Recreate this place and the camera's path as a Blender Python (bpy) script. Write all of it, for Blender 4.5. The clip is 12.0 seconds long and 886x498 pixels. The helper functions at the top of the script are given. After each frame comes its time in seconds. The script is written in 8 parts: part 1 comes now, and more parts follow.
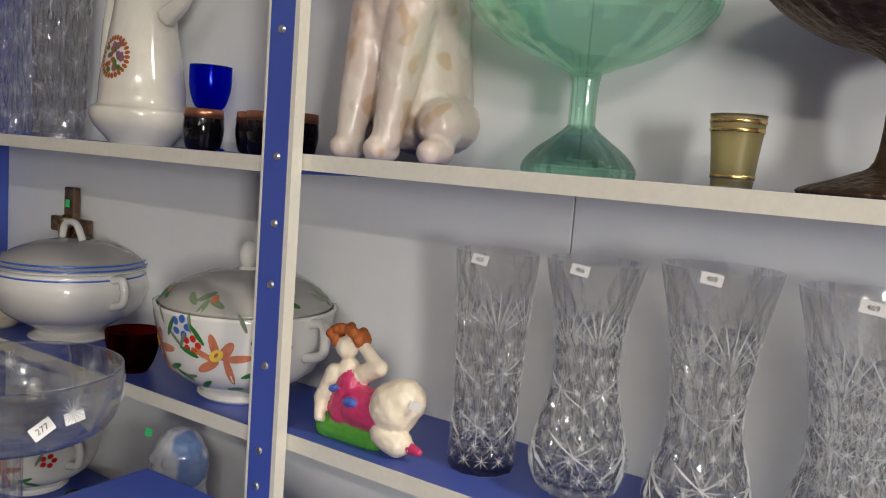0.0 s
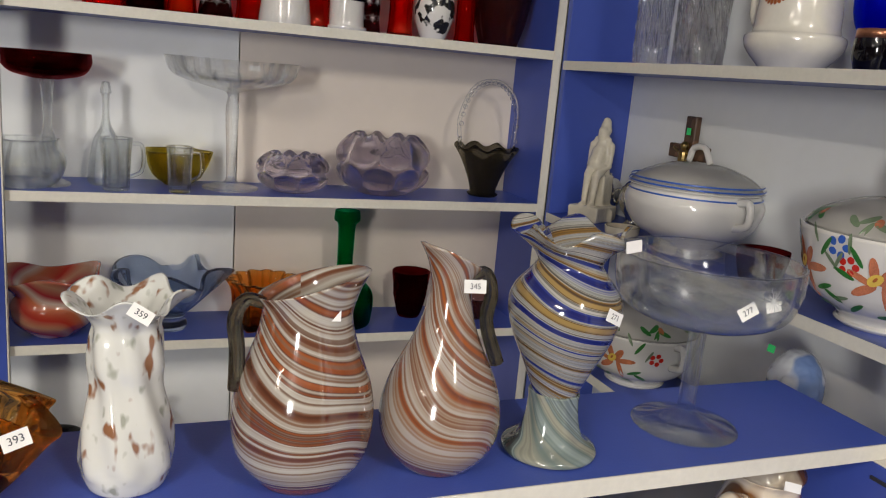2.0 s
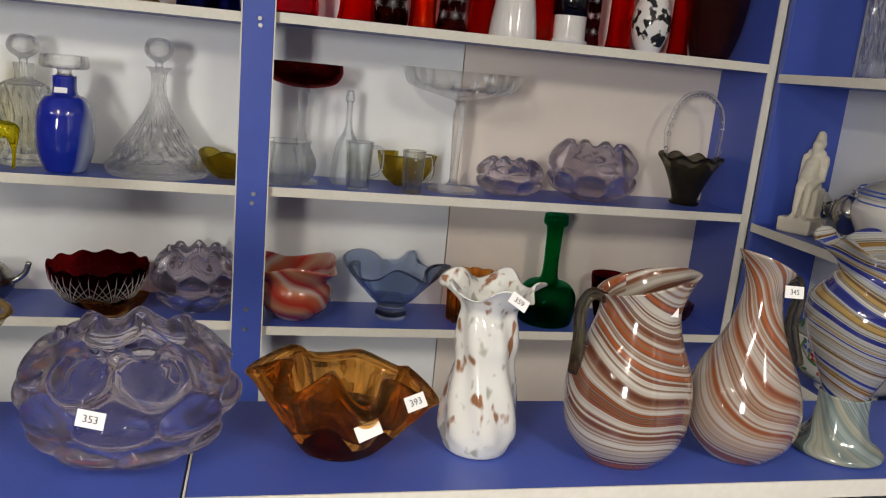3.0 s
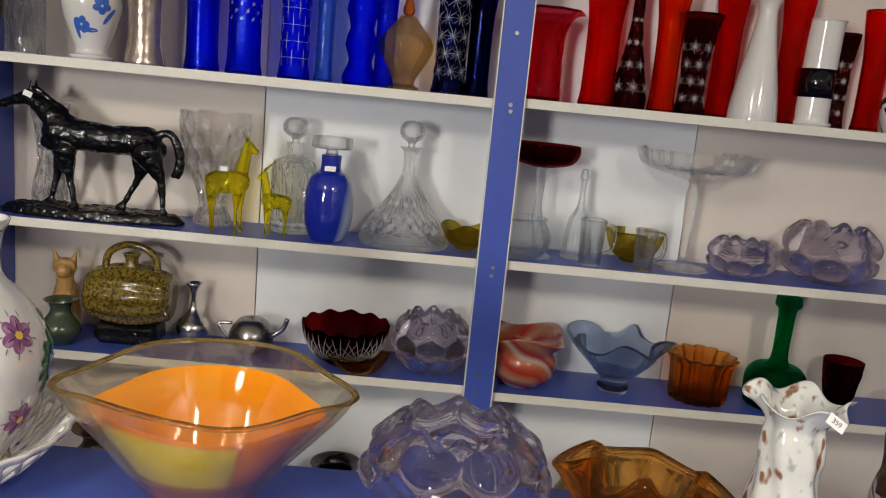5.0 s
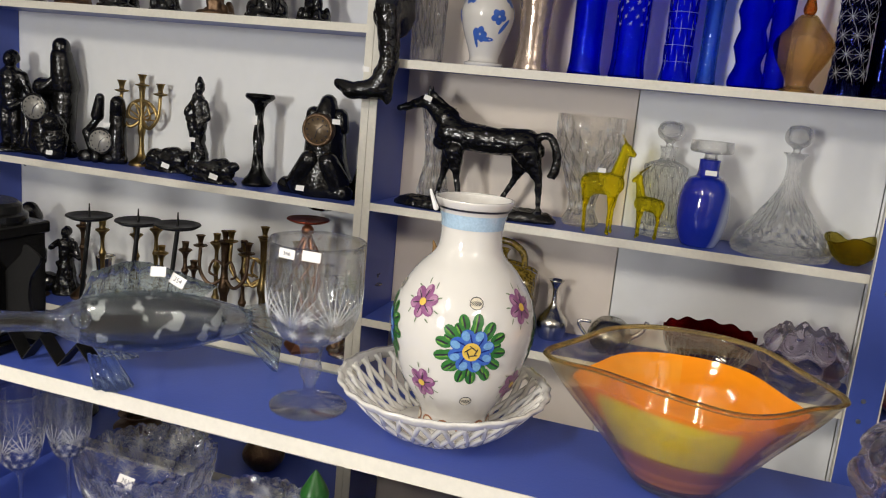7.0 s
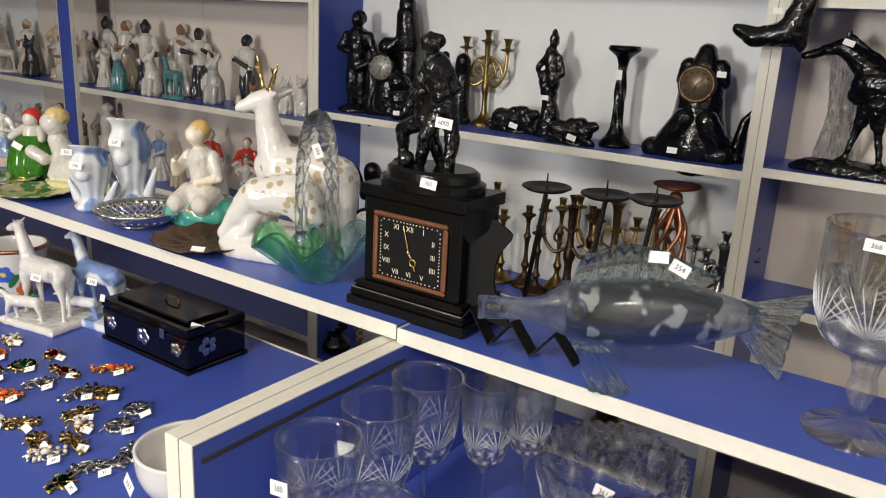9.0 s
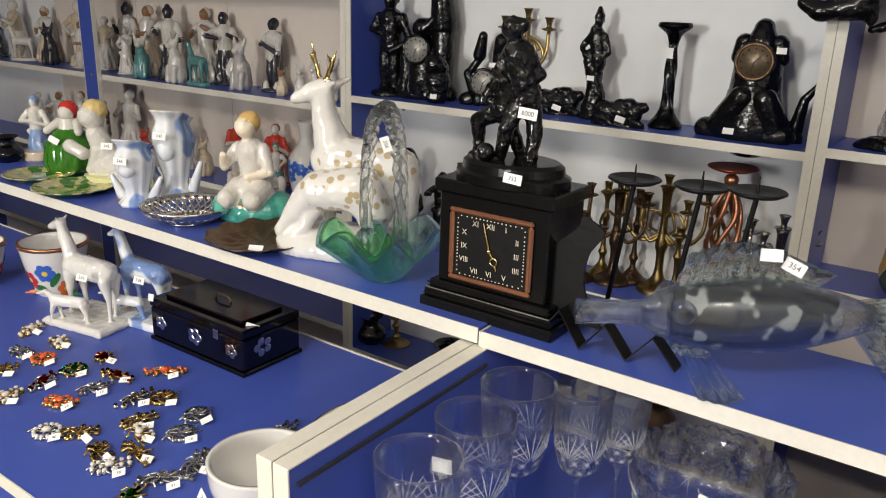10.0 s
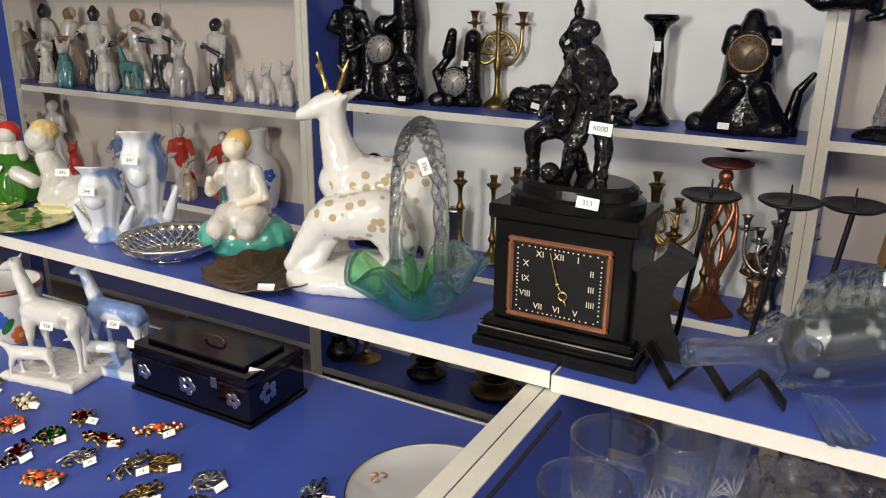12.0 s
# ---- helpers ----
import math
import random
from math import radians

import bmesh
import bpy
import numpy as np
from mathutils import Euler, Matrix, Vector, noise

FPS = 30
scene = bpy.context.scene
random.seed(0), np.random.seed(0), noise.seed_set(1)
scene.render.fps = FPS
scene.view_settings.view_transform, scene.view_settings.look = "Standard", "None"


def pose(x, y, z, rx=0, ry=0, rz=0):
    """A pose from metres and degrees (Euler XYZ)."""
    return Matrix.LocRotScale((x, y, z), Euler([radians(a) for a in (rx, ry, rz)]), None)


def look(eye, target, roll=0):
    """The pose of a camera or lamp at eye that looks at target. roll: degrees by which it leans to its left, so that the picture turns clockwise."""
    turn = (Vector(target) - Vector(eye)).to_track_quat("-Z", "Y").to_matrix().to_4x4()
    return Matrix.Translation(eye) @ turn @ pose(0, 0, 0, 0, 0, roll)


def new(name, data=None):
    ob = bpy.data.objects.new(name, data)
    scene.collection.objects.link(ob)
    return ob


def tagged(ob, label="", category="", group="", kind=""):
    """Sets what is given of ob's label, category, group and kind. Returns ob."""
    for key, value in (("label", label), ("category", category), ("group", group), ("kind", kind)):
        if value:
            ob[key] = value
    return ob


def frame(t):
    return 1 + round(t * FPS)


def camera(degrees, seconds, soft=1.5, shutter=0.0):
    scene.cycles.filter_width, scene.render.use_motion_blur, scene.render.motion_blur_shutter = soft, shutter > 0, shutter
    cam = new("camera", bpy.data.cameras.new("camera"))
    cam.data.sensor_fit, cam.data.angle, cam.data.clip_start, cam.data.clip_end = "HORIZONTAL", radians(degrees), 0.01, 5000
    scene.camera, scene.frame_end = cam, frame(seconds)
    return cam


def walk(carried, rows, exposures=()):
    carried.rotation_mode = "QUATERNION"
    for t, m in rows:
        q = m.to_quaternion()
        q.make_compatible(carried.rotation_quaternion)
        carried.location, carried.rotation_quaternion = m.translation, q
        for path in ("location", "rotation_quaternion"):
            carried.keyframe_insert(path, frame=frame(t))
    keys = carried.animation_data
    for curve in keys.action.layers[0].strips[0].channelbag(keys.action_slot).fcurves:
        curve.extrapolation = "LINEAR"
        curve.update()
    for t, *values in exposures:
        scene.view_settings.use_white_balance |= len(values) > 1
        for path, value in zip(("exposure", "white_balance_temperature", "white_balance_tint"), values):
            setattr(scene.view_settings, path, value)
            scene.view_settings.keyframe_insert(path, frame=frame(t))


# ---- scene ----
cam = camera(58.6, 12.0, 1.1)
PATH = [
    (0, (0.082, 0.148, 1.626), (-1.006, 1.812, 1.406), 4.4),
    (0.5, (0.072, 0.129, 1.593), (-1.237, 1.596, 1.231), 5.1),
    (1, (0.056, 0.094, 1.591), (-1.455, 1.344, 1.2), 5.2),
    (1.5, (0.033, 0.03, 1.577), (-1.674, 0.986, 1.161), 5.2),
    (2, (0.012, -0.04, 1.564), (-1.804, 0.68, 1.135), 5.0),
    (2.5, (0.021, -0.164, 1.572), (-1.832, 0.449, 1.134), 5.0),
    (3, (0.038, -0.272, 1.564), (-1.859, 0.176, 1.115), 5.5),
    (5, (0.066, -0.436, 1.624), (-1.897, -0.393, 1.246), 5.5),
    (5.5, (0.073, -0.487, 1.617), (-1.894, -0.571, 1.264), 5.9),
    (6, (0.097, -0.555, 1.603), (-1.85, -0.832, 1.238), 6.3),
    (6.5, (0.114, -0.602, 1.59), (-1.803, -1.02, 1.199), 6.0),
    (7, (0.131, -0.663, 1.581), (-1.735, -1.259, 1.176), 5.3),
    (7.5, (0.155, -0.737, 1.587), (-1.614, -1.557, 1.147), 4.9),
    (7.6, (0.149, -0.763, 1.582), (-1.597, -1.629, 1.132), 4.7),
    (9.5, (0.119, -1.068, 1.549), (-1.448, -2.173, 0.982), 2.6),
    (10, (0.122, -1.12, 1.554), (-1.436, -2.217, 0.947), 1.8),
    (10.5, (0.13, -1.202, 1.551), (-1.436, -2.25, 0.88), 1.1),
    (11, (0.116, -1.269, 1.544), (-1.464, -2.242, 0.797), 1.5),
    (11.5, (0.103, -1.302, 1.554), (-1.503, -2.245, 0.826), 1.3),
    (12, (0.101, -1.312, 1.562), (-1.56, -2.235, 0.938), 0.6),
]
walk(cam, [(t, look(eye, target, roll)) for t, eye, target, roll in PATH])

# world and light
world = bpy.data.worlds.new("world")
scene.world = world
world.use_nodes = True
world.node_tree.nodes["Background"].inputs[0].default_value = (0.75, 0.85, 1.0, 1)
world.node_tree.nodes["Background"].inputs[1].default_value = 0.3


def area_light(name, m, sx, sy, watts, colour):
    data = bpy.data.lights.new(name, "AREA")
    data.shape, data.size, data.size_y, data.energy, data.color = "RECTANGLE", sx, sy, watts, colour
    ob = new(name, data)
    ob.matrix_world = m
    return ob


area_light("window_light", look((2.95, -2.2, 1.75), (0, -1.0, 1.4)), 0.5, 0.8, 77, (1.0, 0.98, 0.94))
for lx, ly, watts in ((1.3, -3.3, 18), (1.2, -1.4, 42), (1.3, 0.6, 34)):
    area_light("ceiling_lamp_light", look((lx, ly, 2.62), (lx, ly, 0)), 0.9, 0.12, watts, (1.0, 0.92, 0.8))

# ---- materials ----


def material(name, rgb, rough=0.5, metal=0.0, coat=0.0, var=0.12, scale=8.0, bump=0.0, bscale=60.0, trans=0.0, stretch=(1, 1, 1), deep=0.002):
    """A Principled surface with colour variation at two scales and fine relief."""
    m = bpy.data.materials.new(name)
    m.use_nodes = True
    nt = m.node_tree
    b = nt.nodes["Principled BSDF"]
    b.inputs["Roughness"].default_value, b.inputs["Metallic"].default_value = rough, metal
    b.inputs["Coat Weight"].default_value = coat
    b.inputs["Transmission Weight"].default_value = trans
    tc, mp = nt.nodes.new("ShaderNodeTexCoord"), nt.nodes.new("ShaderNodeMapping")
    mp.inputs["Scale"].default_value = stretch
    nt.links.new(tc.outputs["Object"], mp.inputs[0])
    big, fine, mix = nt.nodes.new("ShaderNodeTexNoise"), nt.nodes.new("ShaderNodeTexNoise"), nt.nodes.new("ShaderNodeMix")
    big.inputs["Scale"].default_value, fine.inputs["Scale"].default_value = scale, scale * 9
    add = nt.nodes.new("ShaderNodeMath")
    add.operation = "ADD"
    for n in (big, fine):
        nt.links.new(mp.outputs[0], n.inputs["Vector"])
    half = nt.nodes.new("ShaderNodeMath")
    half.operation, half.inputs[1].default_value = "MULTIPLY", 0.5
    nt.links.new(big.outputs[0], add.inputs[0])
    nt.links.new(fine.outputs[0], add.inputs[1])
    nt.links.new(add.outputs[0], half.inputs[0])
    mix.data_type = "RGBA"
    lo, hi = [max(0, c * (1 - var * 2)) for c in rgb], [min(1, c * (1 + var * 2)) for c in rgb]
    mix.inputs[6].default_value, mix.inputs[7].default_value = (*lo, 1), (*hi, 1)
    nt.links.new(half.outputs[0], mix.inputs[0])
    nt.links.new(mix.outputs[2], b.inputs["Base Color"])
    if bump:
        bn, bt = nt.nodes.new("ShaderNodeBump"), nt.nodes.new("ShaderNodeTexNoise")
        bt.inputs["Scale"].default_value = bscale
        bn.inputs["Strength"].default_value, bn.inputs["Distance"].default_value = bump, deep
        nt.links.new(mp.outputs[0], bt.inputs["Vector"])
        nt.links.new(bt.outputs[0], bn.inputs["Height"])
        nt.links.new(bn.outputs[0], b.inputs["Normal"])
    return m


BLUE = material("blue_laminate", (0.055, 0.095, 0.42), 0.36, var=0.06, scale=3, bump=0.08, bscale=300)
EDGE = material("cream_edge", (0.72, 0.69, 0.6), 0.5, var=0.08, scale=14, bump=0.12, bscale=90)
COOL = material("pale_panel", (0.82, 0.83, 0.82), 0.6, var=0.03, scale=3)
WARM = material("beige_panel", (0.74, 0.66, 0.58), 0.6, var=0.03, scale=3)
WALL = material("wall_paint", (0.72, 0.70, 0.66), 0.8, var=0.04, scale=2, bump=0.1)
# Made-up dark colour: unseen far walls and floor darkened to cut bounced light.
DARKW = material("dark_unseen_wall", (0.2, 0.15, 0.11), 0.6, var=0.15, scale=2, bump=0.1)
FLOOR = material("floor_vinyl", (0.14, 0.12, 0.1), 0.5, var=0.2, scale=2)
STEEL = material("bolt_steel", (0.6, 0.6, 0.58), 0.35, 1.0)
GRIME = material("dark_rail", (0.03, 0.03, 0.035), 0.5)

# ---- mesh helpers ----


def mesh_ob(name, bm, mats, parent=None, smooth=False, label=""):
    me = bpy.data.meshes.new(name)
    bm.to_mesh(me)
    bm.free()
    for mt in mats if isinstance(mats, (list, tuple)) else [mats]:
        me.materials.append(mt)
    if smooth:
        me.shade_smooth()
    ob = new(name, me)
    if parent:
        ob.parent = parent
    if label:
        ob["label"] = label
    return ob


def box_bm(x0, x1, y0, y1, z0, z1, bevel=0.0015, bm=None):
    bm = bm or bmesh.new()
    made = bmesh.ops.create_cube(bm, size=1, matrix=Matrix.Translation(((x0 + x1) / 2, (y0 + y1) / 2, (z0 + z1) / 2)) @ Matrix.Diagonal((x1 - x0, y1 - y0, z1 - z0, 1)))
    if bevel:
        edges = list({e for v in made["verts"] for e in v.link_edges})
        bmesh.ops.bevel(bm, geom=edges, offset=bevel, segments=1, affect="EDGES")
    return bm


def part(name, bm, mats, parent, label="", smooth=False):
    return mesh_ob(name, bm, mats, parent, smooth, label)


def empty(name, x=0, y=0, z=0, rz=0):
    ob = new(name)
    ob.matrix_world = pose(x, y, z, 0, 0, rz)
    return ob


# ---- structure ----
def plain(name, x0, x1, y0, y1, z0, z1, mat):
    return tagged(mesh_ob(name, box_bm(x0, x1, y0, y1, z0, z1, 0), mat), kind="structure")


plain("floor", -1.9, 3.3, -6.6, 1.2, -0.1, 0, FLOOR)
plain("ceiling", -1.9, 3.3, -6.6, 1.2, 2.7, 2.8, WALL)
plain("wall_west", -2.0, -1.9, -6.6, 1.2, 0, 2.7, WALL)
plain("wall_north", -1.9, 3.3, 1.1, 1.2, 0, 2.7, WALL)
# South and east walls are out of view, dark so glass reflects darker edges.
plain("wall_south", -1.9, 3.3, -6.7, -6.6, 0, 2.7, DARKW)
for y0, y1, z0, z1 in ((-6.6, -2.7, 0, 2.7), (-1.7, 1.1, 0, 2.7), (-2.7, -1.7, 0, 0.85), (-2.7, -1.7, 2.62, 2.7)):
    plain("wall_east", 3.2, 3.3, y0, y1, z0, z1, DARKW)

BX, BACK, T = -1.57, -1.76, 0.018


def bolt(parent, m):
    bm = bmesh.new()
    bmesh.ops.create_cone(bm, segments=12, radius1=0.0055, radius2=0.004, depth=0.003, cap_ends=True, matrix=m)
    part("bolt", bm, STEEL, parent)


def shelf_unit(name, y0, y1, tops, label, left=True, right=True, panels=()):
    """Open shelves on the west wall between y0 and y1; tops are the shelves' upper faces."""
    unit = empty(name, BX, (y0 + y1) / 2, 0)
    at = unit.matrix_world.inverted()

    def put(n, bm, mats, lab=""):
        bm.transform(at)
        return part(n, bm, mats, unit, lab)

    a, b = y0 + (T if left else 0), y1 - (T if right else 0)
    for z in tops:
        put("shelf", box_bm(BACK, BX - 0.002, a, b, z - T, z, 0.001), BLUE)
        put("edge_strip", box_bm(BX - 0.0019, BX, a, b, z - T - 0.0005, z + 0.0005, 0), EDGE, "cream edge banding")
    for on, s0, s1 in ((left, y0, y0 + T), (right, y1 - T, y1)):
        if on:
            put("side_panel", box_bm(BACK, BX - 0.002, s0, s1, 0, 2.3, 0.001), BLUE)
            put("edge_strip", box_bm(BX - 0.0019, BX + 0.0015, s0 - 0.0005, s1 + 0.0005, 0, 2.3, 0), EDGE, "cream edge banding")
    for p0, p1, mat in panels:
        put("back_panel", box_bm(BACK - 0.006, BACK - 0.001, p0 + 0.0012, p1 - 0.0012, 0, 2.3, 0.0006), mat)
    return tagged(unit, label, "shelf unit", "blue shelf units along the walls")


UNIT_LABEL = "tall open shelf unit in blue laminate with cream edges"
R_TOPS, M_TOPS, L_TOPS, K_TOPS = (2.0, 1.635, 1.296, 1.0, 0.66, 0.3), (2.0, 1.629, 1.294, 1.01, 0.66, 0.3), (2.1, 1.70, 1.281, 0.877, 0.5, 0.2), (2.0, 1.6, 1.243, 0.925, 0.56, 0.2)
shelf_unit("shelf_unit", -0.295, 0.826, R_TOPS, UNIT_LABEL, left=False, panels=((-0.295, 0.16, COOL), (0.16, 0.826, WARM)))
shelf_unit("shelf_unit", -1.4155, -0.295, M_TOPS, UNIT_LABEL, right=False, panels=((-1.4155, -0.83, WARM), (-0.83, -0.295, COOL)))
shelf_unit("shelf_unit", -2.665, -1.4175, L_TOPS, UNIT_LABEL, panels=((-2.665, -1.4175, COOL),))
shelf_unit("shelf_unit", -3.92, -2.667, K_TOPS, UNIT_LABEL, left=False, panels=((-3.92, -3.39, WARM), (-3.39, -2.667, WARM)))
shelf_unit("shelf_unit", -5.2, -3.92, K_TOPS, UNIT_LABEL, right=False, panels=((-5.2, -4.5, COOL), (-4.5, -3.92, WARM)))


def front_post(x0, x1, y0, y1, z0, z1, side, bolts):
    """A blue plank screwed upright to the front of two units; side: 'x' faces +x, 'y' faces -y."""
    post = empty("shelf_post", (x0 + x1) / 2, (y0 + y1) / 2, z0)
    at = post.matrix_world.inverted()
    bm = box_bm(x0, x1, y0, y1, z0, z1, 0.0012)
    bm.transform(at)
    part("plank", bm, BLUE, post)
    e = 0.0025
    for k in (0, 1):
        if side == "x":
            bm = box_bm(x0, x1 + 0.0006, y1 if k else y0 - e, y1 + e if k else y0, z0, z1, 0)
        else:
            bm = box_bm(x1 if k else x0 - e, x1 + 0.007 if k else x0, y0 - 0.0006, y1, z0, z1, 0)
        bm.transform(at)
        part("edge_strip", bm, EDGE, post, "cream edge banding")
    for i, z in enumerate(bolts):
        d = 0.004 * math.sin(7 * i)
        p = (x1 + 0.001, (y0 + y1) / 2 + d, z) if side == "x" else ((x0 + x1) / 2 + d, y0 - 0.001, z)
        bolt(post, at @ Matrix.Translation(p) @ (Matrix.Rotation(radians(90), 4, "Y" if side == "x" else "X")))
    return tagged(post, "blue laminate plank bolted upright onto the shelf fronts", "shelf post", "bolted posts")


front_post(BX + 0.0022, BX + 0.018, -0.325, -0.266, 0.1, 2.3, "x", (1.76, 1.62, 1.607, 1.283, 1.265, 1.043, 1.0))
front_post(BX + 0.0022, BX + 0.018, -3.965, -3.885, 0.1, 2.3, "x", (1.6, 1.24, 0.92))

# unit on the north wall, seen at the start
RY, RBACK = 0.82, 1.005
north = empty("shelf_unit", -0.6, RY, 0)
nat = north.matrix_world.inverted()


def nput(n, bm, mats, lab=""):
    bm.transform(nat)
    return part(n, bm, mats, north, lab)


for x0, x1, tops in ((-1.546, -0.5765, (2.0, 1.616, 1.281, 0.995, 0.6, 0.25)), (-0.5755, 1.1, (2.0, 1.622, 1.288, 0.9, 0.5))):
    for z in tops:
        nput("shelf", box_bm(x0, x1, RY + 0.002, RBACK, z - T, z, 0.001), BLUE)
        nput("edge_strip", box_bm(x0, x1, RY, RY + 0.0019, z - T - 0.0005, z + 0.0005, 0), EDGE, "cream edge banding")
for s0, s1 in ((-1.564, -1.546), (1.1, 1.118)):
    nput("side_panel", box_bm(s0, s1, RY + 0.007 if s0 < -1.5 else RY, RBACK, 0, 2.3, 0.001), BLUE)
for p0, p1, mat in ((-1.564, -0.3, COOL), (-0.3, 1.118, COOL)):
    nput("back_panel", box_bm(p0 + 0.001, p1 - 0.001, RBACK + 0.001, RBACK + 0.006, 0, 2.3, 0.0006), mat)
tagged(north, UNIT_LABEL, "shelf unit", "blue shelf units along the walls")
front_post(-0.6045, -0.565, RY - 0.018, RY - 0.0022, 0.1, 2.3, "y", (1.76, 1.617, 1.54, 1.468, 1.37, 1.265, 1.22))

# ---- counter in front: ledge boards, dividing panels, table board ----
LF, LB, LZ, TZ = -0.592, -0.79, 1.187, 0.97


def ledge_board(y0, y1, z):
    ob = empty("ledge_board", (LF + LB) / 2, (y0 + y1) / 2, z - T)
    at = ob.matrix_world.inverted()
    for n, bm, mt in (("board", box_bm(LB, LF - 0.002, y0, y1, z - T, z, 0.001), BLUE), ("edge_strip", box_bm(LF - 0.0019, LF, y0, y1, z - T - 0.0005, z + 0.0006, 0), EDGE),
                      ("edge_strip", box_bm(LB, LF, y0 - 0.002, y0 - 0.0001, z - T, z + 0.0005, 0), EDGE)):
        bm.transform(at)
        part(n, bm, mt, ob)
    return tagged(ob, "long narrow blue ledge board with a cream front edge", "ledge", "ledge boards of the counter")


ledge_board(-0.327, 0.798, LZ)
ledge_board(-1.566, -0.331, LZ)
ledge_board(-2.9, -1.57, LZ + 0.003)
ledge_board(-4.3, -2.904, LZ + 0.003)


def case_panel(y0, y1, inner):
    """An upright dividing panel under the ledge, running out to the counter's front."""
    ob = empty("case_panel", -0.53, (y0 + y1) / 2, 0)
    at = ob.matrix_world.inverted()
    zt = LZ - T - 0.001
    rail = y1 + 0.0002 if inner > 0 else y0 - 0.0032
    for n, bm, mt in (("panel", box_bm(LB, -0.282, y0, y1, 0, zt - 0.002, 0.001), BLUE), ("edge_strip", box_bm(LB, -0.28, y0 - 0.0005, y1 + 0.0005, zt - 0.0019, zt, 0.0005), EDGE),
                      ("edge_strip", box_bm(-0.2819, -0.2798, y0 - 0.0005, y1 + 0.0005, 0, zt - 0.002, 0.0005), EDGE), ("glass_rail", box_bm(LF, -0.29, rail, rail + 0.003, zt - 0.022, zt - 0.018, 0), GRIME)):
        bm.transform(at)
        part(n, bm, mt, ob)
    return tagged(ob, "blue upright counter panel with a scuffed cream top edge", "counter panel", "panels dividing the counter")


case_panel(-1.596, -1.578, -1)
case_panel(-1.5755, -1.5575, 1)
case_panel(0.764, 0.782, -1)
case_panel(0.784, 0.802, 1)
case_panel(-4.3, -4.282, 1)


def table_board(y0, y1):
    ob = empty("counter_top", -0.53, (y0 + y1) / 2, TZ - T)
    at = ob.matrix_world.inverted()
    for n, bm, mt in (("board", box_bm(-0.80, -0.26, y0, y1, TZ - T, TZ, 0.001), BLUE), ("edge_strip", box_bm(-0.2599, -0.2578, y0, y1, TZ - T, TZ + 0.0006, 0), EDGE),
                      ("edge_strip", box_bm(-0.803, -0.8, y0, y1, TZ - T, TZ + 0.002, 0), EDGE), ("base_panel", box_bm(-0.35, -0.332, y0, y1, 0, TZ - T - 0.001, 0.001), BLUE)):
        bm.transform(at)
        part(n, bm, mt, ob)
    return tagged(ob, "blue counter top with a cream edge", "counter", "counter tops")


table_board(-4.28, -1.597)
table_board(-1.5565, 0.763)

# ---- shape helpers for the wares ----
from mathutils import noise
from mathutils.bvhtree import BVHTree


def glass(name, rgb, rough=0.02, clear=0.35, bump=0.0, bscale=120.0):
    m = bpy.data.materials.new(name)
    m.use_nodes = True
    nt = m.node_tree
    nt.nodes.remove(nt.nodes["Principled BSDF"])
    g, t, mx = nt.nodes.new("ShaderNodeBsdfGlass"), nt.nodes.new("ShaderNodeBsdfTransparent"), nt.nodes.new("ShaderNodeMixShader")
    g.inputs["Color"].default_value = t.inputs["Color"].default_value = (*rgb, 1)
    g.inputs["Roughness"].default_value, g.inputs["IOR"].default_value = rough, 1.5
    mx.inputs[0].default_value = clear
    nt.links.new(g.outputs[0], mx.inputs[1])
    nt.links.new(t.outputs[0], mx.inputs[2])
    nt.links.new(mx.outputs[0], nt.nodes["Material Output"].inputs[0])
    if bump:
        bn, bt, tc = nt.nodes.new("ShaderNodeBump"), nt.nodes.new("ShaderNodeTexVoronoi"), nt.nodes.new("ShaderNodeTexCoord")
        bt.inputs["Scale"].default_value = bscale
        bn.inputs["Strength"].default_value, bn.inputs["Distance"].default_value = bump, 0.002
        nt.links.new(tc.outputs["Object"], bt.inputs["Vector"])
        nt.links.new(bt.outputs["Distance"], bn.inputs["Height"])
        nt.links.new(bn.outputs[0], g.inputs["Normal"])
    return m


def thin_glass(name, rgb, body=0.3, edge=0.7):
    """Clear ware: mostly see-through, mirror-like gloss by angle, a share of true refraction."""
    m = glass(name, rgb, 0.0, 0.0)
    nt = m.node_tree
    g, t = nt.nodes["Glass BSDF"], nt.nodes["Transparent BSDF"]
    gl, lw, pw, sc, mx, full = (nt.nodes.new("ShaderNode" + k) for k in ("BsdfGlossy", "LayerWeight", "Math", "MapRange", "MixShader", "MixShader"))
    gl.inputs["Roughness"].default_value, lw.inputs["Blend"].default_value = 0.0, 0.5
    pw.operation, pw.inputs[1].default_value = "POWER", 2.6
    sc.inputs["To Min"].default_value, sc.inputs["To Max"].default_value = 0.04, edge
    nt.links.new(lw.outputs["Facing"], pw.inputs[0])
    nt.links.new(pw.outputs[0], sc.inputs["Value"])
    nt.links.new(sc.outputs[0], mx.inputs[0])
    nt.links.new(t.outputs[0], mx.inputs[1])
    nt.links.new(gl.outputs[0], mx.inputs[2])
    full.inputs[0].default_value = body
    nt.links.new(mx.outputs[0], full.inputs[1])
    nt.links.new(g.outputs[0], full.inputs[2])
    nt.links.new(full.outputs[0], nt.nodes["Material Output"].inputs[0])
    return m


